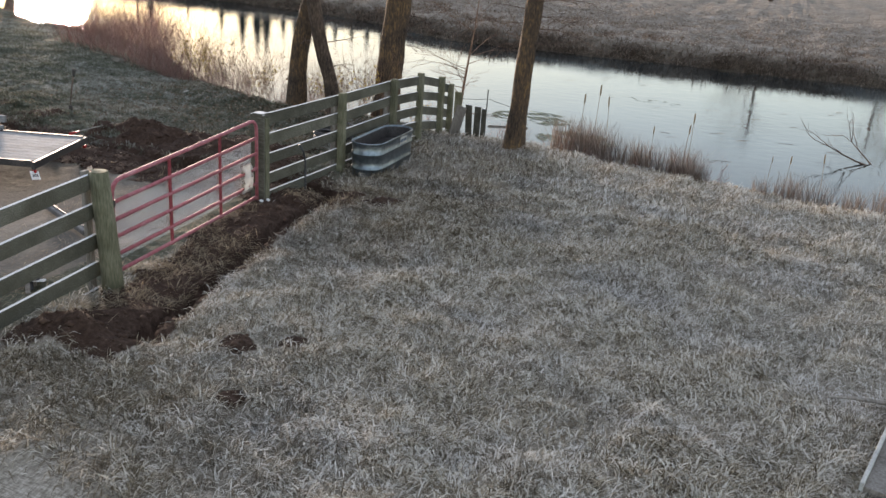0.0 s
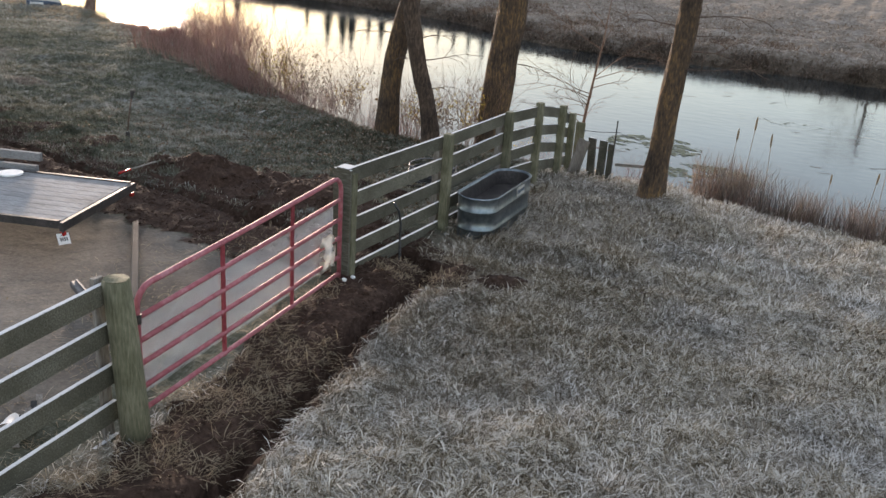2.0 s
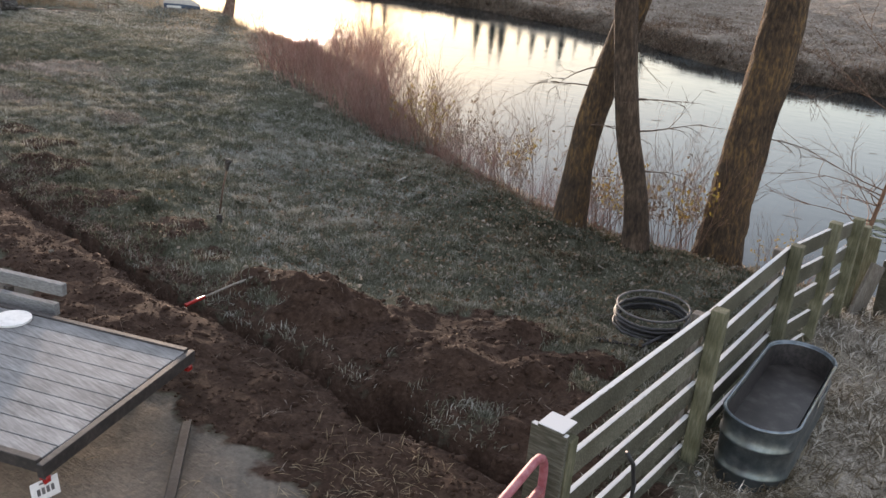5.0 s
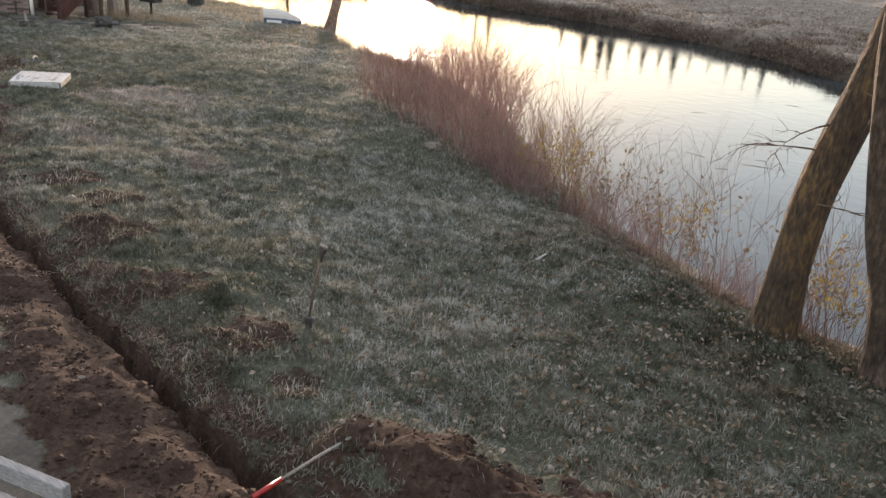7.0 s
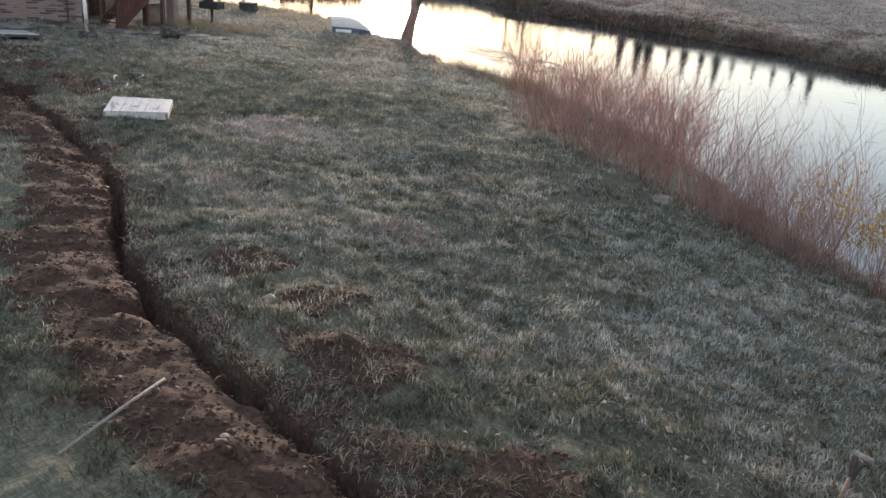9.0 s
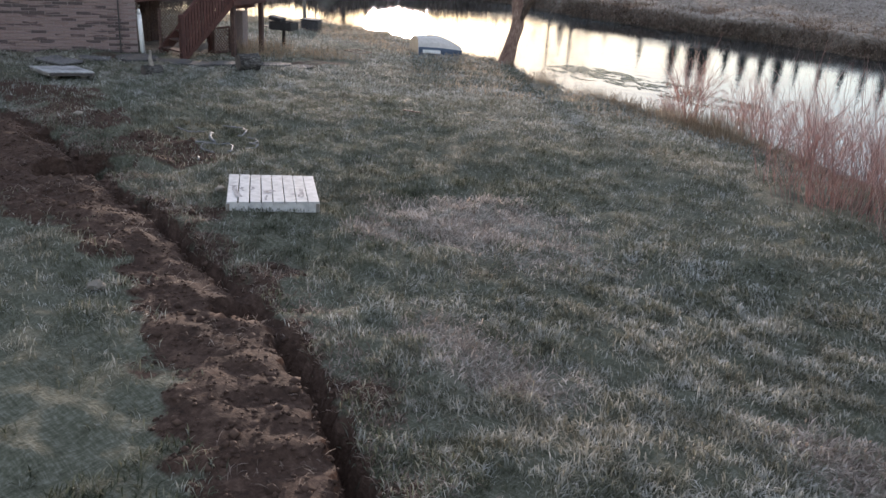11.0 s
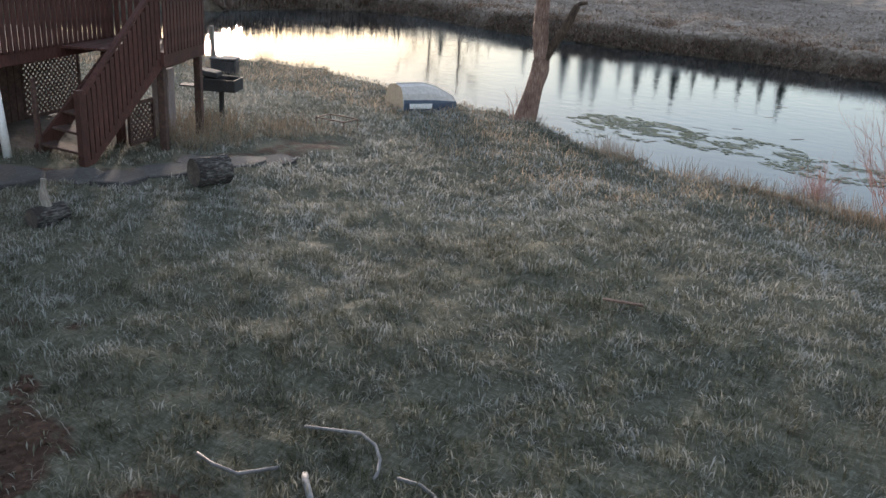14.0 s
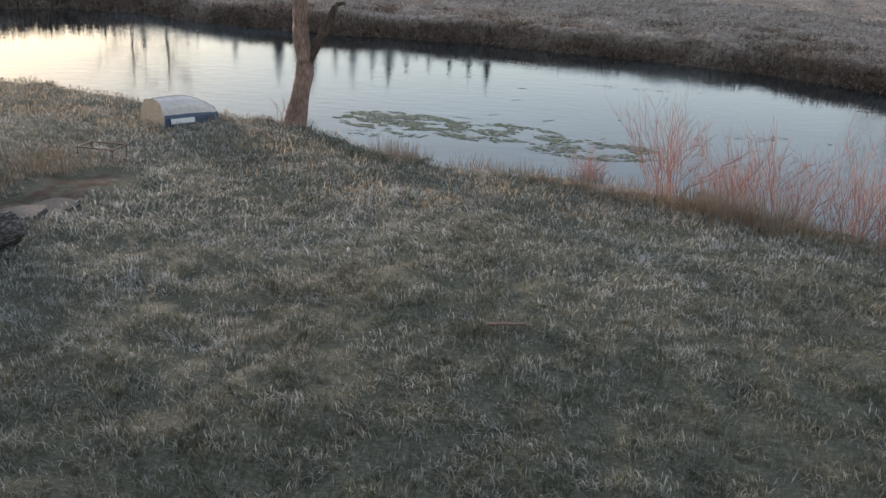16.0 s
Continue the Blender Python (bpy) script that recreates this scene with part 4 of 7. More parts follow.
# ======== fences and gate ========
def post_square(parent, x, y, top, w=0.10, d=0.10, mat=None, name="post", lean=(0, 0)):
    g = ground_z(x, y)
    bm = bmesh.new()
    beam(bm, (x, y, g - 0.15), (x + lean[0], y + lean[1], top), w, d, 0.006)
    return part(name, bm, mat or M_POST, parent)


def rails(parent, p, q, tops, z_off=(0, 0), h=0.165, w=0.035, rnd=None):
    """Boards from p to q with their top edges at the given heights."""
    rnd = rnd or random
    for t in tops:
        bm = bmesh.new()
        beam(bm, (p[0], p[1], t - h / 2 + z_off[0] + rnd.uniform(-.012, .012)), (q[0], q[1], t - h / 2 + z_off[1] + rnd.uniform(-.012, .012)), w, h * rnd.uniform(0.95, 1.04), 0.004)
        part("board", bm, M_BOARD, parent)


TOPS = (1.24, 0.95, 0.66, 0.37, 0.10)
SOUTH_TOPS = (1.24, 0.92, 0.60, 0.29, -0.01)
rnd = random.Random(3)
south = thing("board_fence", "weathered five board fence running up to the gate", "fence", group="board fences")
rails(south, (-6.13, 6.50), (-6.10, 2.2), SOUTH_TOPS, (0.015, -0.30), rnd=rnd)
bm = bmesh.new()
tube(bm, [(-5.98, 6.54, -0.25), (-6.0, 6.535, 0.3), (-6.03, 6.525, 0.8), (-6.06, 6.51, 1.262), (-6.06, 6.51, 1.275)], [0.112, 0.108, 0.102, 0.098, 0.085], 18, 0.012, rnd)
part("round_post", bm, M_POST, south, "stout round post with green stained wood", True)
bm = bmesh.new()
beam(bm, (-6.19, 6.46, -0.1), (-6.19, 6.46, 1.27), 0.09, 0.04, 0.004)
part("batten", bm, M_GREYWOOD, south)
post_square(south, -6.03, 4.05, 1.10)

north = thing("board_fence", "weathered fence of five grey boards between the gate and the pond", "fence", group="board fences")
P2, P3, P4, P5 = (-6.39, 10.08), (-6.30, 12.22), (-6.27, 14.17), (-6.17, 15.15)
for p, q in ((P2, P3), (P3, P4)):
    rails(north, (p[0] - 0.075, p[1] + 0.01), (q[0] - 0.075, q[1] - 0.01), TOPS, (0, 0.01), rnd=rnd)
rails(north, (P4[0] - 0.075, P4[1] + 0.0), (P5[0] - 0.03, P5[1]), TOPS, (0.01, 0.0), rnd=rnd)
bm = bmesh.new()
box(bm, 0.10, 0.10, 1.5, pose(P2[0], P2[1], 0.46), 0.006)
part("post", bm, M_POST, north)
bm = bmesh.new()
box(bm, 0.22, 0.035, 1.28, pose(P2[0] - 0.07, P2[1] - 0.07, 0.62), 0.004)
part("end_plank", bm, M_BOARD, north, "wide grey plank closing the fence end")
bm = bmesh.new()
box(bm, 0.16, 0.16, 0.03, pose(P2[0] - 0.06, P2[1] - 0.01, 1.262), 0.004)
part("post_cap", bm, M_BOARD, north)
for px, py in (P3, P4):
    post_square(north, px, py, 1.285, 0.11, 0.11)
    post_square(north, px - 0.15, py + 0.02, 1.20, 0.09, 0.09, M_GREYWOOD)
post_square(north, P5[0], P5[1], 1.30, 0.11, 0.11)

pond_fence = thing("board_fence", "broken end of the board fence, sagging towards the pond", "fence", group="board fences")
P6, P7 = (-6.12, 16.15), (-6.1, 16.65)
rails(pond_fence, (P5[0] + 0.02, P5[1] + 0.06), (P6[0] - 0.06, P6[1]), (1.24, 0.95, 0.66, 0.37), (0, -0.16), rnd=rnd)
rails(pond_fence, (P6[0] - 0.06, P6[1]), (P7[0] - 0.06, P7[1] + 0.05), (1.02, 0.76, 0.50, 0.26), (0, -0.12), rnd=rnd)
post_square(pond_fence, P6[0], P6[1], 1.12, 0.11, 0.11)
post_square(pond_fence, P7[0], P7[1], 0.92, 0.10, 0.10)
bm = bmesh.new()
beam(bm, (-6.02, 16.55, -0.4), (-5.9, 16.85, 0.45), 0.04, 0.30, 0.006)
part("leaning_board", bm, M_GREYWOOD, pond_fence)

pickets = thing("picket_row", "row of old grey boards stuck upright at the water's edge", "fence")
for px, py, top, w in ((-6.03, 16.95, 0.72, 0.18), (-5.78, 17.0, 0.48, 0.15), (-5.58, 16.95, 0.47, 0.15), (-5.42, 16.9, 0.45, 0.11)):
    g = ground_z(px, py)
    bm = bmesh.new()
    box(bm, w, 0.035, top - g + 0.25, pose(px, py, (top + g - 0.25) / 2, rnd.uniform(-3, 3), rnd.uniform(-4, 4), -15), 0.004)
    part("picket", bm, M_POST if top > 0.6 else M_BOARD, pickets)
bm = bmesh.new()
rod(bm, (-5.38, 16.88, -0.5), (-5.37, 16.89, 0.86), 0.014, 0.012, 8)
part("iron_rod", bm, M_STEEL, pickets, "thin rusty iron rod")
bm = bmesh.new()
beam(bm, (-5.32, 16.9, 0.10), (-4.55, 17.25, 0.10), 0.03, 0.05, 0.004)
part("rail", bm, M_GREYWOOD, pickets)
bm = bmesh.new()
tube(bm, [(-5.28, 16.85, 0.66), (-4.9, 16.7, 0.62), (-4.5, 16.3, 0.63), (-4.35, 15.75, 0.66)], 0.005, 5)
tube(bm, [(-5.95, 16.9, 0.6), (-5.6, 16.87, 0.63), (-5.28, 16.85, 0.68)], 0.005, 5)
part("wire", bm, M_STEEL, pickets)

gate = thing("tube_gate", "closed red tube gate, paint faded pink, backed with wire mesh", "gate", (0, 0, 0))
A, B = Vector((-6.10, 6.72, 0)), Vector((-6.42, 9.92, 0))
U = (B - A).normalized()
LEN = (B - A).length
def gp(s, z):
    return tuple(A + U * (s * LEN) + Vector((0, 0, z - 0.10 * (1 - s) * max(0, z - 0.1) / 1.1)))
TOPZ, BOTZ, R = 1.205, 0.10, 0.024
bm = bmesh.new()
k = 0.16
arc0 = [gp(0, TOPZ - k), gp(0.004, TOPZ - k * 0.62), gp(0.015, TOPZ - k * 0.29), gp(0.03, TOPZ - k * 0.08), gp(k / LEN, TOPZ)]
arc1 = [gp(1 - k / LEN, TOPZ), gp(0.97, TOPZ - k * 0.08), gp(0.985, TOPZ - k * 0.29), gp(0.996, TOPZ - k * 0.62), gp(1, TOPZ - k)]
tube(bm, [gp(0, BOTZ - 0.06)] + arc0 + [gp(0.5, TOPZ - 0.006)] + arc1 + [gp(1, BOTZ - 0.06)], R, 12)
part("frame", bm, M_RED, gate, "", True)
for zl, zr in ((0.955, 0.95), (0.74, 0.73), (0.53, 0.52), (0.31, 0.30), (0.10, 0.10)):
    bm = bmesh.new()
    rod(bm, gp(0, zl), gp(1, zr), R * 0.88, None, 12)
    part("bar", bm, M_RED, gate, "", True)
for s in (0.335, 0.69):
    bm = bmesh.new()
    beam(bm, gp(s, BOTZ - 0.03), gp(s, TOPZ), 0.045, 0.018, 0.003)
    part("stay", bm, M_STAYRED, gate, "darker red flat stay")
bm = bmesh.new()
for i in range(int(LEN / 0.013)):
    s = (i + 0.5) * 0.013 / LEN
    if 0.02 < s < 0.965:
        sag = 0.02 * math.sin(s * 9)
        p0, p1 = Vector(gp(s, 0.22 + sag)), Vector(gp(s, 0.945 + sag * 0.3))
        off = Vector((-0.03, 0, 0))
        rod(bm, p0 + off, p1 + off, 0.0010, None, 3, False)
for i in range(56):
    z = 0.22 + i * 0.013
    rod(bm, Vector(gp(0.02, z)) + Vector((-0.03, 0, 0)), Vector(gp(0.965, z + 0.01)) + Vector((-0.03, 0, 0)), 0.0010, None, 3, False)
part("wire_mesh", bm, M_WIRE, gate, "fine galvanised wire mesh, a little slack")
for z in (0.95, 0.25):
    bm = bmesh.new()
    rod(bm, Vector(gp(0, z - 0.04)), Vector(gp(0, z + 0.04)), 0.034, None, 12)
    beam(bm, gp(0, z), (-6.06, 6.56, z), 0.02, 0.03)
    part("hinge", bm, M_STEEL, gate)

bm = bmesh.new()
rr = random.Random(15)
rag0 = Vector((0.045, 0, 0))
for i in range(7):
    for j in range(9):
        s, z = 0.84 + 0.10 * i / 6, 0.27 + 0.40 * j / 8
        bulge = 0.05 * math.sin(math.pi * j / 8) * math.sin(math.pi * i / 6) + 0.03 * noise.noise(Vector((i * 0.9, j * 0.8, 3)))
        bm.verts.new(Vector(gp(s + 0.010 * noise.noise(Vector((j * 0.7, i, 1))), z)) + rag0 + Vector((bulge, 0, 0.03 * noise.noise(Vector((i, 5, j * 0.2))))))
bm.verts.ensure_lookup_table()
for i in range(6):
    for j in range(8):
        if rr.random() > 0.16:
            bm.faces.new([bm.verts[q] for q in (i * 9 + j, i * 9 + 9 + j, i * 9 + 10 + j, i * 9 + 1 + j)])
bmesh.ops.solidify(bm, geom=bm.faces[:], thickness=0.003)
solo("plastic_rag", bm, M_WHITE, "torn white plastic rag caught on the gate's bars", "rag", smooth=True)

# ======== stock tank ========
tank = thing("stock_tank", "oval galvanised stock tank half full of dark icy water", "tank", (-5.90, 12.97, ground_z(-5.9, 12.9) - 0.02), 2)
TL, TW, TH = 0.88, 0.29, 0.61


def oval(l, w, n=40):
    """Stadium outline with its long axis along y."""
    out = []
    for i in range(n):
        a = 2 * math.pi * i / n
        c, s = math.cos(a), math.sin(a)
        out.append((w * c, (l - w) * (1 if s >= 0 else -1) + w * s))
    return out


def loft(bm, sections, close_bottom=True):
    rings = [[bm.verts.new((x, y, z)) for x, y in ring] for ring, z in sections]
    for a, b in zip(rings, rings[1:]):
        for i in range(len(a)):
            j = (i + 1) % len(a)
            bm.faces.new((a[i], a[j], b[j], b[i]))
    if close_bottom:
        bm.faces.new(rings[0][::-1])
    return rings


bm = bmesh.new()
prof = [(0.0, -0.012), (0.03, 0.0), (0.16, 0.004), (0.175, 0.018), (0.20, 0.018), (0.215, 0.006), (0.40, 0.008), (0.415, 0.022), (0.44, 0.022), (0.455, 0.010), (0.60, 0.014), (TH, 0.016)]
secs = [(oval(TL - 0.03 + o, TW - 0.03 + o), z) for z, o in prof]
secs += [(oval(TL - 0.03 + 0.004, TW - 0.03 + 0.004), TH - 0.005), (oval(TL - 0.045, TW - 0.045), 0.30), (oval(TL - 0.05, TW - 0.05), 0.02)]
rings = loft(bm, secs)
bm.faces.new(rings[-1])
part("body", bm, M_ZINC, tank, "ribbed galvanised steel shell", True)
bm = bmesh.new()
o = oval(TL - 0.012, TW - 0.012, 48)
tube(bm, [(x, y, TH) for x, y in o + o[:1]], 0.014, 8)
part("rim", bm, M_ZINC, tank, "rolled steel rim", True)
# separate dark skin just inside the zinc shell
bm = bmesh.new()
loft(bm, [(oval(TL - 0.052, TW - 0.052), 0.30), (oval(TL - 0.036, TW - 0.036), TH - 0.012)], False)
part("inner_wall", bm, M_STEEL, tank, "dull stained inner wall", True)
bm = bmesh.new()
bm.faces.new([bm.verts.new((x, y, 0.40)) for x, y in oval(TL - 0.042, TW - 0.042)])
part("water_surface", bm, M_ICEWATER, tank, "dark water with bits of ice")
bm = bmesh.new()
box(bm, 0.004, 0.30, 0.13, pose(TW - 0.009, 0.22, 0.52), 0.001)
part("maker_plate", bm, M_PVC, tank, "pale printed patch")
for i, (yy, w) in enumerate(((0.12, 0.05), (0.19, 0.05), (0.26, 0.04), (0.32, 0.05))):
    bm = bmesh.new()
    box(bm, 0.003, w, 0.05, pose(TW - 0.006, yy, 0.52))
    part("print_bar", bm, M_HULLBLUE, tank)

# ======== trailer in the yard ========
TA, TB = Vector((-9.20, 8.65, 0)), Vector((-9.70, 10.13, 0))
tv = (TB - TA).normalized()
back = Vector((-tv.y, tv.x, 0))
TZ, TLEN = 0.45, 4.4
trailer = thing("flat_trailer", "flat trailer with a frosted plank deck and steel frame", "trailer")


def tp(s, w, z):
    """s metres forward from the tail, w across, z up."""
    return tuple(TA + back * s + tv * w + Vector((0, 0, z)))


WID = (TB - TA).length
NPL = 10
for i in range(NPL):
    w = (i + 0.5) * WID / NPL
    bm = bmesh.new()
    beam(bm, tp(rnd.uniform(0.0, 0.012), w, TZ - 0.02), tp(TLEN, w, TZ - 0.02), WID / NPL - 0.008, 0.038, 0.003)
    part("plank", bm, M_DECKPLANK, trailer)
for w in (0.02, WID - 0.02):
    bm = bmesh.new()
    beam(bm, tp(0, w + (-0.035 if w < 1 else 0.035), TZ - 0.03), tp(TLEN, w + (-0.035 if w < 1 else 0.035), TZ - 0.03), 0.05, 0.09, 0.004)
    part("side_rail", bm, M_STEEL, trailer)
bm = bmesh.new()
beam(bm, tp(-0.03, -0.05, TZ - 0.05), tp(-0.03, WID + 0.05, TZ - 0.05), 0.05, 0.10, 0.004)
part("tail_rail", bm, M_STEEL, trailer, "dark rusty tail beam")
for s in (0.9, 2.0, 3.2):
    bm = bmesh.new()
    beam(bm, tp(s, 0, TZ - 0.09), tp(s, WID, TZ - 0.09), 0.05, 0.08)
    part("cross_member", bm, M_STEEL, trailer)
for w in (0.0, WID - 0.0):
    bm = bmesh.new()
    box(bm, 0.05, 0.06, 0.05, Matrix.Translation(tp(-0.02, w + (0.0 if w < 1 else -0.0), TZ - 0.14)) @ Matrix.Rotation(math.atan2(tv.y, tv.x) - math.pi / 2, 4, "Z"), 0.01)
    part("tail_lamp", bm, M_REDLENS, trailer, "red tail lamp")
for w in (0.18, WID - 0.18):
    bm = bmesh.new()
    c = Vector(tp(2.3, w, 0.24))
    tube(bm, [c - tv * 0.09, c - tv * 0.075, c + tv * 0.075, c + tv * 0.09], [0.20, 0.24, 0.24, 0.20], 24)
    wheel = part("wheel", bm, M_RUBBER, trailer, "black tyre", True)
    bm = bmesh.new()
    rod(bm, c - tv * 0.1, c + tv * 0.1, 0.13, None, 20)
    part("hub", bm, M_STEEL, wheel)
bm = bmesh.new()
beam(bm, tp(TLEN, WID / 2, TZ - 0.07), tp(TLEN + 1.1, WID / 2, TZ - 0.07), 0.08, 0.08, 0.004)
rod(bm, tp(TLEN + 0.95, WID / 2, TZ - 0.07), tp(TLEN + 0.95, WID / 2, 0.0), 0.03)
part("drawbar", bm, M_STEEL, trailer)
pm = Matrix.Translation(tp(-0.04, -0.03, 0.262)) @ Matrix.Rotation(math.atan2(tv.y, tv.x), 4, "Z") @ pose(0, 0, 0, 70, 14, 0)
bm = bmesh.new()
box(bm, 0.24, 0.125, 0.004, pm, 0.0015)
plate = part("plate", bm, M_WHITE, trailer, "pale metal plate hanging loose")
for dx, dy, w, h in ((-0.06, -0.005, 0.025, 0.04), (-0.02, -0.005, 0.025, 0.04), (0.02, -0.005, 0.025, 0.04), (0.06, -0.005, 0.025, 0.04), (0, 0.042, 0.09, 0.009)):
    bm = bmesh.new()
    box(bm, w, h, 0.004, pm @ pose(dx, dy, -0.002))
    box(bm, w, h, 0.004, pm @ pose(dx, dy, 0.002))
    part("print_bar", bm, M_OLDSTEEL, plate)
bm = bmesh.new()
rod(bm, tp(-0.03, -0.02, 0.36), tp(-0.03, -0.02, 0.33), 0.012)
part("plate_bracket", bm, M_STEEL, trailer)
bm = bmesh.new()
c = Vector((-11.08, 9.50, TZ + 0.004))
tube(bm, [c, c + Vector((0, 0, 0.018)), c + Vector((0, 0, 0.02))], [0.15, 0.15, 0.13], 28)
solo("bucket_lid", bm, M_WHITE, "round white bucket lid lying on the trailer deck", "lid", smooth=False)
stack = thing("lumber_rails", "two long pale beams resting along the trailer's far side", "lumber")
for off, z in ((0.28, 0.58), (0.18, 0.44)):
    bm = bmesh.new()
    beam(bm, tp(1.35, WID + off, z), tp(4.6, WID + off, z), 0.06, 0.11, 0.005)
    part("beam", bm, M_DECKPLANK, stack)
for s in (1.9, 3.9):
    bm = bmesh.new()
    beam(bm, tp(s, WID + 0.24, -0.05), tp(s, WID + 0.24, 0.52), 0.06, 0.06)
    part("trestle_leg", bm, M_STEEL, stack)

for p, q, lab in (((-9.36, 9.86, 0.055), (-7.70, 8.20, 0.055), "long dark steel channel lying in the yard"), ((-8.50, 8.17, 0.05), (-7.35, 7.62, 0.05), "short grey steel pipe on the yard floor")):
    bm = bmesh.new()
    p, q = Vector(p), Vector(q)
    d = (q - p).normalized()
    side = Vector((-d.y, d.x, 0))
    beam(bm, p, q, 0.07, 0.075, 0.012)
    beam(bm, p + side * 0.03 + Vector((0, 0, 0.045)), q + side * 0.03 + Vector((0, 0, 0.045)), 0.02, 0.012)
    rod(bm, p - d * 0.02, p + d * 0.03, 0.03, None, 10)
    solo("steel_beam", bm, M_OLDSTEEL if "short" in lab else M_RUBBER, lab, "beam")
# torn feed sack and lath behind the south fence
bm = bmesh.new()
bmesh.ops.create_grid(bm, x_segments=8, y_segments=6, size=0.5, matrix=pose(-6.72, 6.15, 0.06, 0, 0, 20) @ Matrix.Diagonal((0.24, 0.20, 1, 1)))
for v in bm.verts:
    v.co.z += 0.07 * noise.noise(v.co * 6) + 0.03
solo("plastic_sheet", bm, M_WHITE, "crumpled white plastic sheet with dark patches on straw", "sheet", smooth=True)
for i in range(5):
    bm = bmesh.new()
    x0, y0 = -6.55 - 0.05 * i, 5.95 + 0.09 * i
    beam(bm, (x0, y0, 0.03), (x0 - 0.10, y0 + 0.10, 0.15), 0.045, 0.012)
    solo("wood_shard", bm, M_INK if i % 2 else M_GREYWOOD, "splintered lath sticking up beside the fence", "wood scrap", group="wood shards")

# ======== pipes, hoses and tools ========
bm = bmesh.new()
tube(bm, [(-10.93, 12.14, 0.17), (-10.87, 11.6, 0.19), (-10.80, 11.05, 0.20)], 0.011, 10)
pole = solo("pole", bm, M_GREYWOOD, "pale pole with a red end laid across the trench", "pole", smooth=True)
bm = bmesh.new()
tube(bm, [(-10.82, 11.22, 0.197), (-10.79, 10.98, 0.20)], 0.018, 10)
part("red_end", bm, M_REDLENS, pole, "red taped end", True)
bm = bmesh.new()
tube(bm, [(-16.54, 11.40, 0.16), (-16.42, 11.0, 0.13), (-16.30, 10.53, 0.06)], 0.012, 10)
solo("pole", bm, M_GREYWOOD, "pale pole resting on the spoil bank", "pole", smooth=True)

shovel = thing("digging_shovel", "old shovel stuck upright in the lawn", "shovel", (-12.585, 12.905, ground_z(-12.585, 12.905)))
bm = bmesh.new()
tube(bm, [(-0.02, 0, 0.16), (0.005, 0.03, 0.45), (0.03, 0.08, 0.74)], 0.0115, 10)
part("shaft", bm, M_TWIG, shovel, "", True)
bm = bmesh.new()
tube(bm, [(0.03, 0.08, 0.70), (0.055, 0.085, 0.80), (0.09, 0.09, 0.83)], [0.016, 0.02, 0.022], 8)
tube(bm, [(0.03, 0.08, 0.70), (0.02, 0.085, 0.80), (0.02, 0.09, 0.84)], [0.016, 0.02, 0.018], 8)
part("grip", bm, M_STEEL, shovel)
bm = bmesh.new()
tube(bm, [(0.01, 0.09, 0.85), (0.05, 0.09, 0.845), (0.10, 0.09, 0.84)], 0.016, 8)
part("grip_bar", bm, M_GREYWOOD, shovel, "pale worn grip")
bm = bmesh.new()
box(bm, 0.065, 0.018, 0.20, pose(-0.022, -0.004, 0.045, 5, 0, 60), 0.006)
part("blade", bm, M_STEEL, shovel, "dark rusty blade half sunk in the ground")

bm = bmesh.new()
rr = random.Random(8)
pts = []
for i in range(5 * 26):
    a = 2 * math.pi * i / 26
    k = i // 26
    r = 0.37 - 0.014 * (k % 3) + rr.uniform(-.012, .012)
    pts.append((-7.50 + r * math.cos(a), 14.22 + r * math.sin(a) * 1.12, 0.05 + 0.028 * k + 0.004 * rr.random()))
pts += [(-7.1 - 0.25 * i, 13.75 - 0.10 * i, 0.05) for i in range(1, 4)]
tube(bm, pts, 0.017, 6)
coil = solo("hose_coil", bm, M_HOSE, "thick coil of black water pipe lying on the grass", "hose", smooth=True)
bm = bmesh.new()
tube(bm, [(-7.92 + 0.42 + 0.36 * math.cos(a), 14.22 + 0.40 * math.sin(a), 0.25) for a in [0.1 * i for i in range(64)]], 0.012, 6)
part("pale_turn", bm, M_OLDSTEEL, coil, "top turn dusted with frost", True)
bm = bmesh.new()
tube(bm, [(-6.36, 10.98, 0.66), (-6.33, 11.05, 0.55), (-6.31, 11.08, 0.38), (-6.30, 11.06, 0.15), (-6.28, 11.05, -0.1), (-6.2, 11.05, -0.3)], 0.016, 8)
solo("pipe_riser", bm, M_HOSE, "black pipe rising from the trench beside the fence", "hose", smooth=True)
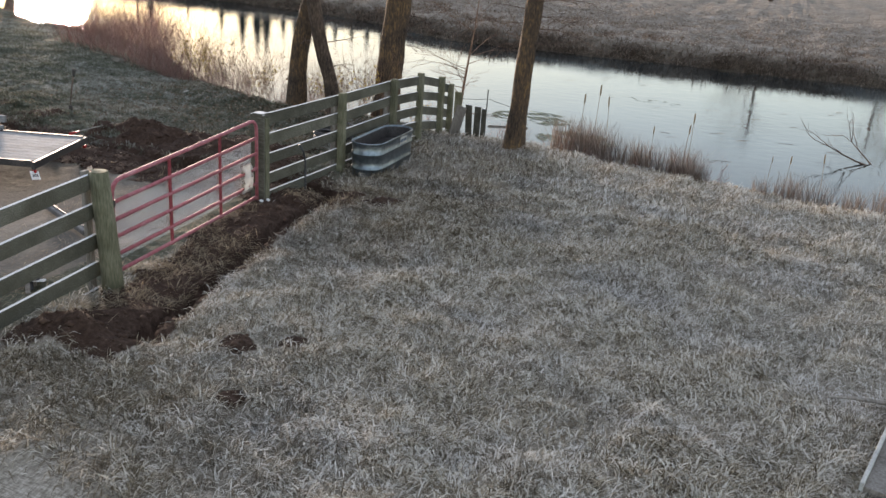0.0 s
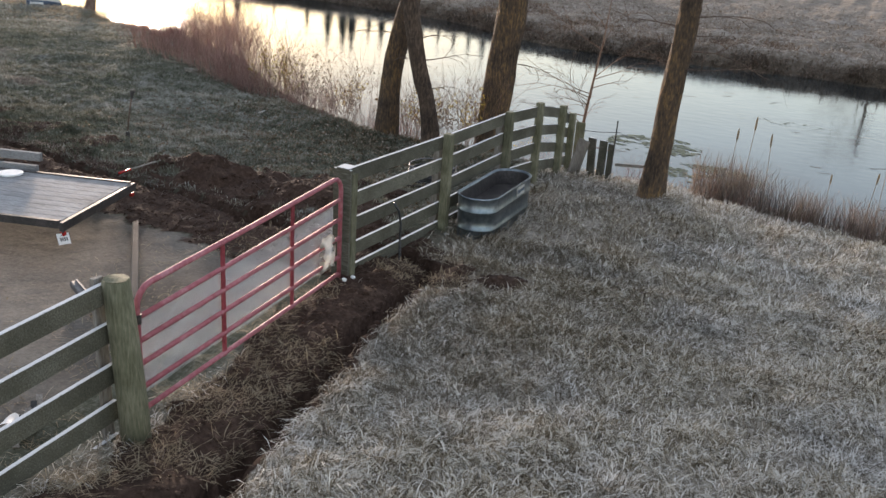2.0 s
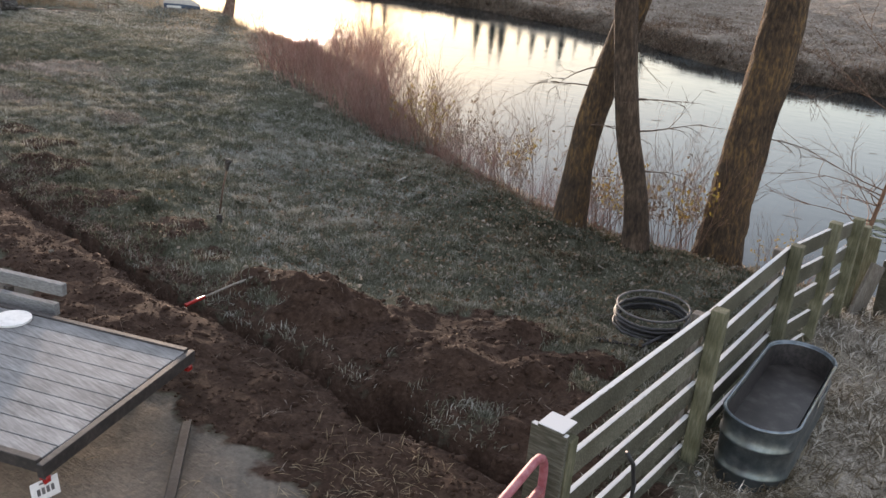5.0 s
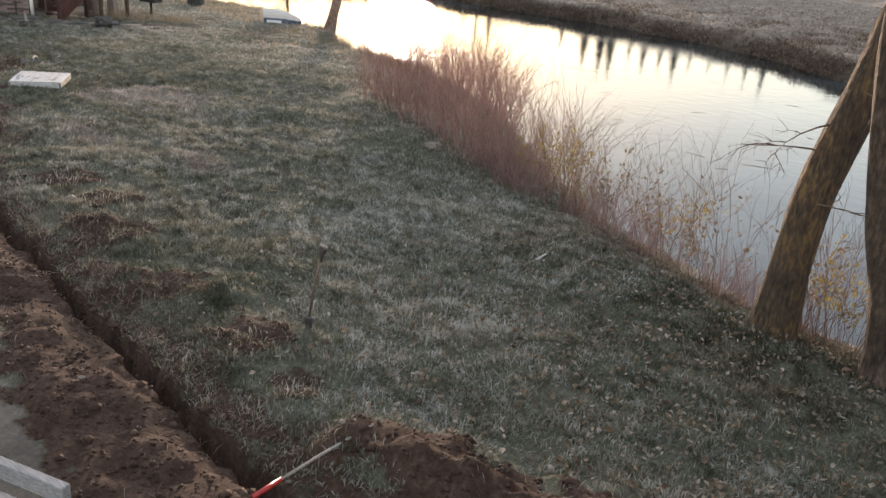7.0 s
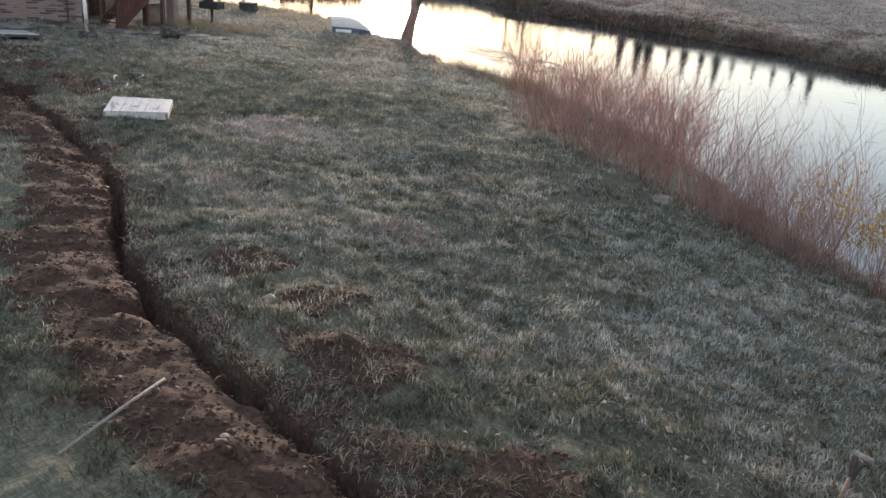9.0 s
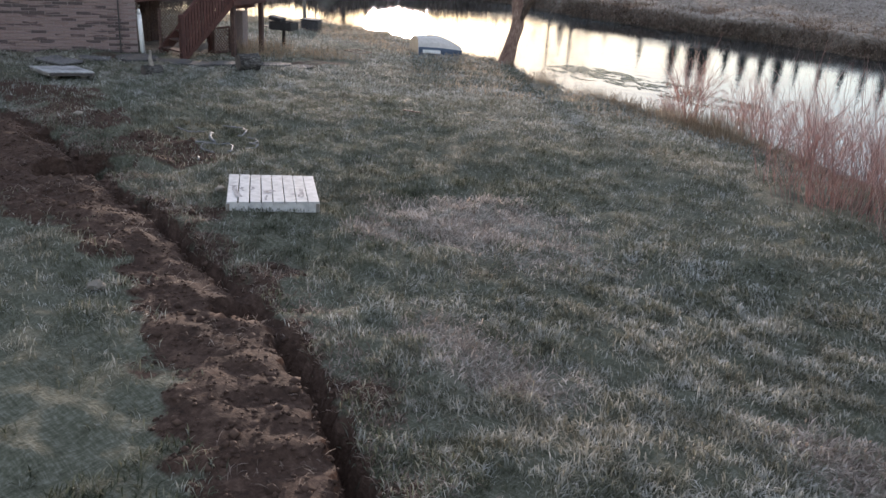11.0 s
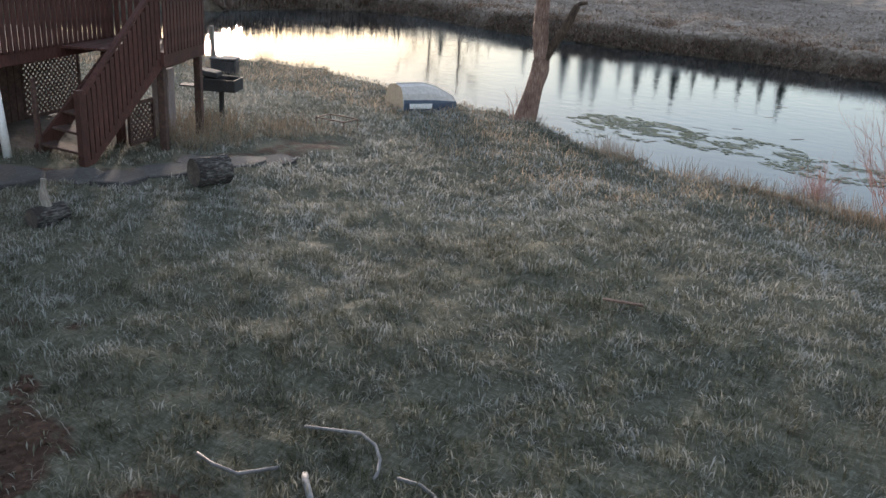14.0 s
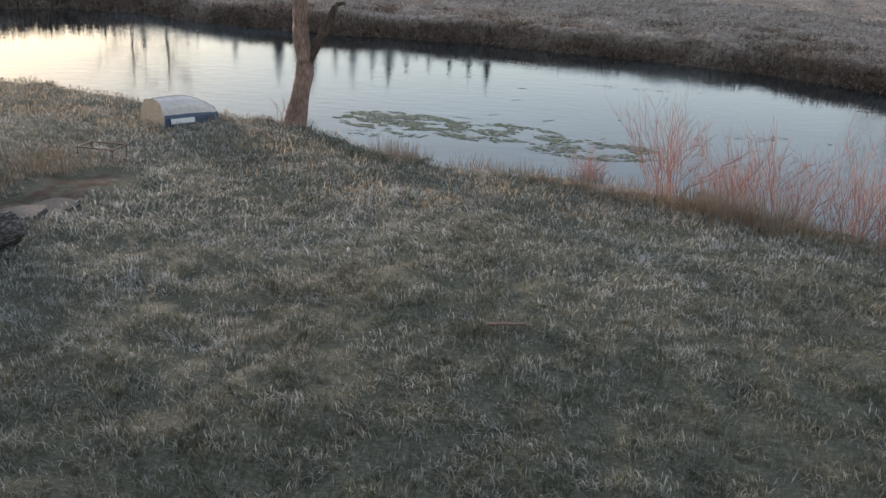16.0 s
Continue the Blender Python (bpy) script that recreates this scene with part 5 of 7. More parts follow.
# loops of tube on the lawn near the house
HOSES = (([(-28.07, 16.72), (-27.9, 16.68), (-27.74, 16.71), (-27.6, 16.89)], M_OLDSTEEL, 0.011, "thin grey hose end lying on the frosted lawn"),
         ([(-27.43, 16.92), (-27.36, 16.84), (-27.25, 16.75), (-27.14, 16.70), (-27.05, 16.70)], M_PIPEGREY, 0.020, "short thick piece of pale bent pipe on the lawn"),
         ([(-27.75, 17.30), (-27.41, 17.42), (-27.27, 17.38), (-27.16, 17.27), (-27.12, 17.19), (-27.08, 17.10)], M_PIPEGREY, 0.011, "dusty curve of hose lying on the lawn"),
         ([(-26.99, 17.20), (-26.85, 17.22), (-26.74, 17.20), (-26.69, 17.14), (-26.68, 17.06), (-26.66, 16.99), (-26.55, 17.04), (-26.44, 16.98), (-26.40, 16.90), (-26.36, 16.72)], M_PIPEGREY, 0.012, "kinked grey hose lying in two loops on the lawn"),
         ([(-27.10, 16.42), (-26.99, 16.55), (-26.88, 16.66), (-26.78, 16.74), (-26.70, 16.74), (-26.63, 16.70), (-26.52, 16.60), (-26.44, 16.50)], M_PIPEGREY, 0.011, "arched piece of grey hose on the lawn"),
         ([(-26.95, 16.52), (-26.97, 16.46), (-26.88, 16.36), (-26.72, 16.28), (-26.53, 16.34)], M_OLDSTEEL, 0.011, "loop of dark hose beside the dug patch"),
         ([(-26.40, 16.02), (-26.36, 15.99), (-26.32, 15.97)], M_PIPEGREY, 0.014, "short pale pipe end by the dug patch"))
for pts, mt, rad_, lab in HOSES:
    bm = bmesh.new()
    tube(bm, [(px, py, ground_z(px, py) + 0.045 + 0.02 * math.sin(3.0 * k)) for k, (px, py) in enumerate(pts)], rad_, 8)
    solo("hose_piece", bm, mt, lab, "hose", group="hose pieces", smooth=True)


def rock(name, x, y, r, mat, label, category, flat=0.6, sink=0.15, seed=0):
    bm = bmesh.new()
    bmesh.ops.create_icosphere(bm, subdivisions=2, radius=r)
    for v in bm.verts:
        v.co *= 1 + 0.45 * noise.noise(v.co / r * 1.3 + Vector((seed * 7.1, 0, 0)))
        v.co.z *= flat
        v.co += Vector((x, y, ground_z(x, y) + r * flat * (1 - sink) * 0.8))
    return solo(name, bm, mat, label, category)


for i, (x, y, r, m, lab) in enumerate(((-16.8, 19.02, 0.14, M_ROCK, "pale frosted boulder beside the thicket"), (-17.4, 12.95, 0.07, M_ROCK, "tan stone on the dug earth"),
                                       (-24.97, 15.38, 0.06, M_ROCK, "round pale stone beside the wooden cover"), (-12.83, 14.5, 0.055, M_ROCK, "small white stone on the lawn"),
                                       (-15.75, 11.35, 0.03, M_ROCK, "white stone in the spoil"), (-29.4, 15.9, 0.07, M_ROCK, "yellowish stone near the trench"), (-23.37, 13.11, 0.07, M_ROCK, "yellowish stone on the lawn by the spoil"),
                                       (-13.0, 10.95, 0.03, M_ROCK, "pale pebble on the spoil"), (-11.0, 11.9, 0.025, M_ROCK, "pale stone on the spoil heap"))):
    rock("stone", x, y, r, m, lab, "stone", seed=i)
for x, y, s in ((-6.30, 10.02, 1), (-6.18, 12.1, 2), (-6.3, 9.85, 3), (-6.1, 15.0, 4)):
    rock("foam_clump", x, y, 0.03, M_WHITE, "white lump of setting foam at a post's foot", "foam", 0.7, 0.1, s)
bm = bmesh.new()
beam(bm, (-26.95, 20.28, ground_z(-26.8, 20.3) + 0.05), (-26.62, 20.36, ground_z(-26.6, 20.4) + 0.05), 0.035, 0.02, 0.004)
solo("stick", bm, M_TWIG, "flat brown stick lying on the lawn", "stick")
bm = bmesh.new()
tube(bm, [(-12.32, 16.0, 0.07), (-12.36, 16.25, 0.07)], 0.012, 6)
solo("stick", bm, M_PVC, "pale broken stick on the lawn", "stick")
bm = bmesh.new()
tube(bm, [(1.05, 7.55, 0.10), (1.3, 7.6, 0.12), (1.62, 7.62, 0.13)], [0.012, 0.016, 0.02], 6)
solo("stick", bm, M_GREYWOOD, "thin grey branch lying in the pasture grass", "stick")
plank = thing("loose_plank", "bluish weathered plank lying in the pasture with pale edge", "plank")
bm = bmesh.new()
beam(bm, (1.33, 6.0, 0.16), (1.78, 7.75, 0.16), 0.20, 0.035, 0.004)
part("board", bm, M_GREYWOOD, plank)
bm = bmesh.new()
beam(bm, (1.22, 6.02, 0.17), (1.67, 7.77, 0.17), 0.03, 0.07, 0.004)
part("edge_strip", bm, M_PVC, plank, "pale wooden edge strip")
for s in (0.15, 0.85):
    bm = bmesh.new()
    box(bm, 0.22, 0.08, 0.16, pose(1.33 + 0.45 * s, 6.0 + 1.75 * s, 0.06, 0, 0, -14))
    part("bearer", bm, M_GREYWOOD, plank)
bm = bmesh.new()
box(bm, 0.07, 0.07, 0.10, pose(1.68, 7.80, 0.22, 0, 10, 0), 0.012)
part("end_knob", bm, M_WHITE, plank, "white end block")

# ======== wooden covers ========
def cover(name, corners, zs, n, label, mat=None, deep=0.10):
    """A low box lid of boards. corners: two ends of the near edge, then the far edge, in plan."""
    (ax, ay), (bx, by), (cx, cy), (dx, dy) = corners   # a-b one edge, d-c the other; boards run a->d, b->c
    t = thing(name, label, "cover", group="wooden covers")
    a, b, c, d = [Vector((x, y, z)) for (x, y), z in zip(corners, zs)]
    for i in range(n):
        s = (i + 0.5) / n
        p, q = a.lerp(b, s), d.lerp(c, s)
        bm = bmesh.new()
        wdt = (b - a).length / n - rnd.uniform(0.006, 0.016)
        beam(bm, p, q, wdt, 0.022, 0.003)
        part("board", bm, mat or M_WHITEBOARD, t)
    for p, q in ((a, b), (d, c)):
        bm = bmesh.new()
        off = ((a + b + c + d) / 4 - (p + q) / 2).normalized() * 0.02
        beam(bm, p + off - Vector((0, 0, 0.012 + deep / 2)), q + off - Vector((0, 0, 0.012 + deep / 2)), 0.035, deep, 0.003)
        part("skirt", bm, M_WHITEBOARD if deep > 0.08 else M_STEEL, t, "raw timber edge")
    for p, q in ((a, d), (b, c)):
        bm = bmesh.new()
        off = ((a + b + c + d) / 4 - (p + q) / 2).normalized() * 0.02
        beam(bm, p + off - Vector((0, 0, 0.012 + deep / 2)), q + off - Vector((0, 0, 0.012 + deep / 2)), 0.035, deep, 0.003)
        part("skirt", bm, M_GREYWOOD, t)
    return t, a, b, c, d


well, ca, cb, cc, cd = cover("wooden_cover", [(-24.33, 15.02), (-23.70, 15.76), (-24.50, 16.33), (-25.10, 15.59)], [0.14, 0.16, 0.16, 0.17], 8,
                             "low white board cover with smudged black marks on the lawn")


def on_cover(s, t, z=0.0125):
    return ca.lerp(cb, s).lerp(cd.lerp(cc, s), t) + Vector((0, 0, z))


def smear(pts, w):
    bm = bmesh.new()
    vs = [(bm.verts.new(on_cover(s - w * 0.8 * rnd.uniform(0.6, 1.2), t)), bm.verts.new(on_cover(s + w * 0.8 * rnd.uniform(0.6, 1.2), t))) for s, t in pts]
    for (a0, b0), (a1, b1) in zip(vs, vs[1:]):
        bm.faces.new((a0, b0, b1, a1))
    part("mark", bm, M_SMEAR, well, "smudged black paint mark")


def smear_build(nt, b):
    n = noise_out(nt, coords(nt, (1, 1, 1), "World"), 30, 3)
    nt.links.new(ramp(nt, n, [(0.35, (0.10, 0.10, 0.105)), (0.65, (0.34, 0.34, 0.34))]), b.inputs["Base Color"])
    b.inputs["Roughness"].default_value = 0.8


M_SMEAR = material("smudged paint", smear_build)
smear([(0.08, 0.58), (0.09, 0.42), (0.12, 0.25), (0.14, 0.17)], 0.04)
smear([(0.03, 0.56), (0.12, 0.58), (0.22, 0.58)], 0.05)
smear([(0.17, 0.52), (0.155, 0.45), (0.18, 0.38)], 0.022)
smear([(0.27, 0.53), (0.29, 0.46), (0.26, 0.39)], 0.022)
smear([(0.43, 0.40), (0.44, 0.34), (0.45, 0.28)], 0.06)
smear([(0.49, 0.42), (0.50, 0.38), (0.51, 0.36)], 0.04)
smear([(0.44, 0.22), (0.42, 0.14), (0.43, 0.05)], 0.018)
smear([(0.82, 0.48), (0.825, 0.35), (0.81, 0.20), (0.80, 0.15)], 0.04)
smear([(0.70, 0.28), (0.76, 0.26), (0.80, 0.25)], 0.05)
second, *_ = cover("wooden_cover", [(-32.35, 16.80), (-32.02, 17.51), (-33.30, 17.75), (-33.67, 17.04)], [0.16, 0.15, 0.06, 0.06], 7,
                   "second board cover, dirty white and smeared, propped beside the house", M_GREYBOARD, 0.05)
for cx, cy, sx, sy, t in ((-32.75, 17.2, 0.30, 0.10, 20), (-32.55, 17.3, 0.22, 0.14, 50), (-33.0, 17.25, 0.25, 0.08, -10)):
    bm = bmesh.new()
    ring = [bm.verts.new((sx * math.cos(0.5 * k) * rnd.uniform(0.6, 1.1), sy * math.sin(0.5 * k) * rnd.uniform(0.6, 1.1), 0)) for k in range(12)]
    bm.faces.new(ring)
    bmesh.ops.transform(bm, matrix=pose(cx, cy, 0.075 + 0.073 * (cx + 33.48), 0, -4.2, t), verts=bm.verts)
    part("mark", bm, M_SMEAR, second, "dark smear")
for p in ((-32.5, 17.0), (-32.3, 17.4)):
    bm = bmesh.new()
    box(bm, 0.12, 0.12, 0.16, pose(p[0], p[1], 0.02), 0.006)
    part("prop_block", bm, M_GREYWOOD, second)
for cx, cy, sx, sy, t in ((-33.95, 17.75, 0.7, 0.55, 20), (-34.0, 18.5, 0.6, 0.4, 60)):
    bm = bmesh.new()
    box(bm, sx, sy, 0.05, pose(cx, cy, ground_z(cx, cy) + 0.03, 0, 3, t), 0.012)
    solo("stone_slab", bm, M_STONE, "flat grey stone slab lying by the house wall", "stone", group="stone slabs")

# flagstones trodden into the earth between the house corner and the bank
for i, (cx, cy, sx, sy, t) in enumerate(((-33.80, 19.30, 0.52, 0.40, 25), (-33.55, 19.95, 0.44, 0.36, 60), (-33.18, 20.35, 0.46, 0.34, 70), (-33.05, 20.98, 0.45, 0.36, 55),
                                         (-33.15, 21.65, 0.36, 0.30, 10), (-32.92, 22.15, 0.44, 0.30, 80), (-32.86, 22.85, 0.40, 0.28, 95))):
    rg_ = random.Random(40 + i)
    bm = bmesh.new()
    rim = [(sx * math.cos(a) * rg_.uniform(0.8, 1.08), sy * math.sin(a) * rg_.uniform(0.8, 1.08)) for a in [2 * math.pi * (k + rg_.uniform(-.25, .25)) / 9 for k in range(9)]]
    lo_ = [bm.verts.new((px, py, -0.04)) for px, py in rim]
    hi_ = [bm.verts.new((px, py, 0.012)) for px, py in rim]
    top_ = [bm.verts.new((px * 0.94, py * 0.94, 0.024)) for px, py in rim]
    for a_, b_ in ((lo_, hi_), (hi_, top_)):
        for k in range(9):
            bm.faces.new((a_[k], a_[(k + 1) % 9], b_[(k + 1) % 9], b_[k]))
    bm.faces.new(top_)
    bm.faces.new(lo_[::-1])
    bmesh.ops.transform(bm, matrix=pose(cx, cy, ground_z(cx, cy) + 0.015, rg_.uniform(-2, 2), rg_.uniform(-2, 2), t), verts=bm.verts)
    solo("flagstone", bm, M_FLAG, "flat grey flagstone with an uneven outline, trodden into the path", "stone", group="flagstones")

# ======== house, deck and stairs ========
HC = Vector((-34.88, 19.95, 0))
HD = Vector((-0.40, -0.917, 0)).normalized()     # along the brick wall, away from the corner
HN = Vector((HD.y, -HD.x, 0))                    # out of the wall towards the lawn
if HN.x < 0:
    HN = -HN
house = thing("brick_house", "tan brick house wall beside the lawn, bricks mottled dark", "house")
bm = bmesh.new()
W = 7.5
for d0, l, th, org, h in ((HD, W, 0.25, HC - HN * 0.14, 5.2),):
    c = org + d0 * l / 2
    box(bm, l, th, h + 0.4, Matrix.Translation((c.x, c.y, h / 2 - 0.3)) @ Matrix.Rotation(math.atan2(d0.y, d0.x), 4, "Z"))
c = HC - HN * 0.75 - HD * 0.0
box(bm, 1.3, 0.25, 5.6, Matrix.Translation((c.x - HD.x * -0.14, c.y - HD.y * -0.14, 2.3)) @ Matrix.Rotation(math.atan2(HN.y, HN.x), 4, "Z"))
c = HC + HD * 3.8 - HN * 1.5
box(bm, 7.5, 0.25, 5.6, Matrix.Translation((c.x, c.y, 2.3)) @ Matrix.Rotation(math.atan2(HD.y, HD.x), 4, "Z"))
part("wall", bm, M_MORTAR, house, "pale mortar bed of the brick wall")
bm = bmesh.new()
c = HC + HD * 3.7 - HN * 0.8
box(bm, 8.2, 2.6, 0.25, Matrix.Translation((c.x, c.y, 5.2)) @ Matrix.Rotation(math.atan2(HD.y, HD.x), 4, "Z"), 0.03)
part("roof", bm, M_STONE, house)

bm = bmesh.new()
dz = -0.05
rod(bm, HC + HN * 0.02 - HD * 0.10 + Vector((0, 0, dz)), HC - HN * 0.10 - HD * 0.07 + Vector((0, 0, 0.78)), 0.055, 0.05, 14)
rod(bm, HC - HN * 0.10 - HD * 0.07 + Vector((0, 0, 0.78)), HC - HN * 0.13 - HD * 0.07 + Vector((0, 0, 0.90)), 0.05, 0.028, 14)
solo("downpipe", bm, M_WHITE, "white plastic downpipe end at the house corner", "pipe", smooth=True)

bm = bmesh.new()
tube(bm, [HC + HD * s + HN * 0.03 + Vector((0, 0, 1.42 - 0.10 * math.sin(math.pi * s / 3.2) ** 2)) for s in [0.32 * k for k in range(20)]], 0.008, 6)
tube(bm, [HC + HD * 0.36 + HN * 0.02 + Vector((0, 0, z)) for z in (-0.1, 0.8, 1.7, 2.6)], 0.016, 6)
solo("wall_cable", bm, M_STEEL, "dark cable sagging along the brick wall", "cable")
deck = thing("wooden_deck", "raised red-brown wooden deck with slatted railing on posts", "deck")
L0, L1 = Vector((-33.92, 21.80, 0)), Vector((-34.50, 23.10, 0))   # outer edge of the landing
LU = (L1 - L0).normalized()
LI = Vector((-LU.y, LU.x, 0))
if LI.x > 0:
    LI = -LI
D0, D1 = HC + HN * 0.02, Vector((-35.62, 22.4, 0))
DZ = 1.22


def slat_wall(parent, p, q, z0, z1, n=None, w=0.075, t=0.022, name="slat"):
    p, q = Vector(p), Vector(q)
    L = (q - p).length
    n = n or int(L / 0.105)
    ang = math.atan2((q - p).y, (q - p).x)
    me = None
    for i in range(n):
        c = p.lerp(q, (i + 0.5) / n)
        bm = bmesh.new()
        box(bm, w, t, z1 - z0, pose(0, 0, 0), 0.003)
        if me is None:
            ob = part(name, bm, M_REDWOOD, parent)
            me = ob.data
        else:
            bm.free()
            ob = new(name, me)
            ob.parent = parent
        ob.matrix_world = Matrix.Translation((c.x, c.y, (z0 + z1) / 2)) @ Matrix.Rotation(ang, 4, "Z")


def deck_beam(parent, p, q, w, h, name="beam", mat=None):
    bm = bmesh.new()
    beam(bm, p, q, w, h, 0.005)
    return part(name, bm, mat or M_REDWOOD, parent)


def up(v, z):
    return Vector((v.x, v.y, z))


# landing at the head of the stairs
deck_beam(deck, up(L0, DZ - 0.09), up(L1, DZ - 0.09), 0.05, 0.20, "rim_beam")
slat_wall(deck, up(L0 - LI * 0.03, 0), up(L1 - LI * 0.03, 0), DZ - 0.02, DZ + 1.0)
deck_beam(deck, up(L0, DZ + 1.02), up(L1, DZ + 1.02), 0.09, 0.04, "handrail")
deck_beam(deck, up(L1, DZ - 0.09), up(L1 + LI * 1.6, DZ - 0.09), 0.05, 0.20, "rim_beam")
slat_wall(deck, up(L1 + LU * 0.03, 0), up(L1 + LI * 1.6 + LU * 0.03, 0), DZ - 0.02, DZ + 1.0)
nb = 12
for i in range(nb):
    s = (i + 0.5) / nb
    a, b = L0.lerp(L0 + LI * 2.2, s), L1.lerp(L1 + LI * 2.2, s)
    deck_beam(deck, up(a, DZ - 0.02), up(b, DZ - 0.02), 2.2 / nb - 0.008, 0.035, "deck_board")
for p in (L0 + LI * 0.06 + LU * 0.08, L1 + LI * 0.06 - LU * 0.08, L1 + LI * 1.5 - LU * 0.1):
    g = ground_z(p.x, p.y)
    bm = bmesh.new()
    box(bm, 0.10, 0.10, DZ - 0.15 - g + 0.1, pose(p.x, p.y, (DZ - 0.15 + g - 0.1) / 2, 0, 0, 24), 0.006)
    part("post", bm, M_LATTICE, deck, "weathered brown post")
# main deck along the house
deck_beam(deck, up(D0, DZ - 0.07), up(D1, DZ - 0.07), 0.05, 0.18, "rim_beam")
slat_wall(deck, up(D0 + Vector((0.04, 0, 0)), 0), up(D1 + Vector((0.04, 0, 0)), 0), DZ + 0.0, DZ + 1.05)
deck_beam(deck, up(D0, DZ + 1.07), up(D1, DZ + 1.07), 0.09, 0.04, "handrail")
for i in range(12):
    s = (i + 0.5) / 12 * 1.8
    off = Vector((-0.96, -0.28, 0)) * s
    deck_beam(deck, up(D0 + off, DZ - 0.0), up(D1 + off, DZ - 0.0), 0.14, 0.035, "deck_board")
# bracket and joists under the landing
deck_beam(deck, up(L0 + LI * 0.3, DZ - 0.25), up(L1 + LI * 0.3, DZ - 0.25), 0.04, 0.14, "joist")

# lattice screens under the deck
def lattice(p, q, z0, z1, name_label):
    t = thing("lattice_screen", name_label, "lattice", group="lattice screens")
    p, q = Vector(p), Vector(q)
    L = (q - p).length
    u = (q - p).normalized()
    H = z1 - z0
    nrm = Vector((-u.y, u.x, 0))
    step = 0.09
    for sgn in (1, -1):
        bm = bmesh.new()
        k = -H
        while k < L:
            s0, s1 = k, k + H
            a0, a1 = max(s0, 0), min(s1, L)
            if a1 - a0 > 0.02:
                zz0, zz1 = z0 + (a0 - s0), z0 + (a1 - s0)
                if sgn < 0:
                    zz0, zz1 = z1 - (a0 - s0), z1 - (a1 - s0)
                A0, B0 = p + u * a0, p + u * a1
                beam(bm, Vector((A0.x, A0.y, zz0)) + nrm * 0.006 * sgn, Vector((B0.x, B0.y, zz1)) + nrm * 0.006 * sgn, 0.008, 0.026)
            k += step
        part("slat_layer", bm, M_LATTICE, t)
    bm = bmesh.new()
    for za in (z0, z1):
        beam(bm, Vector((p.x, p.y, za)), Vector((q.x, q.y, za)), 0.03, 0.05)
    for e in (p, q):
        beam(bm, Vector((e.x, e.y, z0)), Vector((e.x, e.y, z1)), 0.03, 0.05)
    part("frame", bm, M_LATTICE, t)


back0, back1 = Vector((-36.25, 20.2, 0)), Vector((-36.75, 22.6, 0))
lattice(back0, back0.lerp(back1, 0.30), 0.0, 1.15, "brown diagonal lattice screen closing the space under the deck")
lattice(back0.lerp(back1, 0.52), back1, 0.0, 1.15, "brown diagonal lattice screen under the stair side of the deck")
lattice(Vector((-34.35, 21.55, 0)), Vector((-34.45, 22.05, 0)), -0.05, 0.5, "small lattice panel under the stairs")
hatch = thing("hatch_door", "dark red-brown plank door between the lattice screens", "door")
for i in range(4):
    p, q = back0.lerp(back1, 0.305 + 0.0525 * i), back0.lerp(back1, 0.352 + 0.0525 * i)
    bm = bmesh.new()
    beam(bm, Vector((p.x, p.y, 0.56)), Vector((q.x, q.y, 0.56)), 0.03, 1.2, 0.004)
    part("plank", bm, M_LATTICE, hatch)
bm = bmesh.new()
box(bm, 0.26, 0.24, 0.95, pose(-35.0, 22.75, 0.33, 0, 0, 24), 0.01)
solo("brick_pier", bm, M_MORTAR, "pale masonry pier under the deck", "pier")

stairs = thing("deck_stairs", "steep red-brown wooden stairs with slatted railing up to the deck", "stairs")
S0, S1 = Vector((-33.87, 20.44, -0.10)), Vector((-33.97, 21.80, DZ - 0.05))
inw = Vector((-0.95, -0.02, 0)) * 0.9
nst = 7
for off in (Vector((0, 0, 0)), inw):
    deck_beam(stairs, S0 + off + Vector((0, 0, 0.08)), S1 + off + Vector((0, 0, -0.02)), 0.045, 0.24, "stringer")
for i in range(nst):
    c = S0.lerp(S1, (i + 0.6) / nst)
    deck_beam(stairs, Vector((c.x, c.y, c.z + 0.07)), Vector((c.x, c.y, c.z + 0.07)) + inw, 0.24, 0.035, "tread", M_LATTICE)
me = None
NB = 17
for i in range(NB):
    c = S0.lerp(S1, (i + 0.35) / NB)
    bm = bmesh.new()
    box(bm, 0.022, 0.062, 0.86, pose(0, 0, 0), 0.003)
    if me is None:
        ob = part("slat", bm, M_REDWOOD, stairs)
        me = ob.data
    else:
        bm.free()
        ob = new("slat", me)
        ob.parent = stairs
    ob.matrix_world = Matrix.Translation((c.x + 0.035, c.y, c.z + 0.44))
deck_beam(stairs, S0 + Vector((0, 0, 0.90)), S1 + Vector((0, 0, 0.92)), 0.09, 0.045, "handrail")
for p, h in ((S0, 0.98), (S0 + inw * 0.97 + Vector((-0.05, 1.3, 0)), 1.3)):
    bm = bmesh.new()
    box(bm, 0.10, 0.10, h + 0.1, pose(p.x, p.y, -0.14 + h / 2, 0, 0, 4), 0.006)
    part("newel", bm, M_REDWOOD, stairs)

bm = bmesh.new()
rod(bm, (-34.72, 20.42, -0.15), (-34.76, 20.44, 0.92), 0.045, 0.035, 10)
solo("old_post", bm, M_LATTICE, "thin weathered post leaning by the stairs", "post")


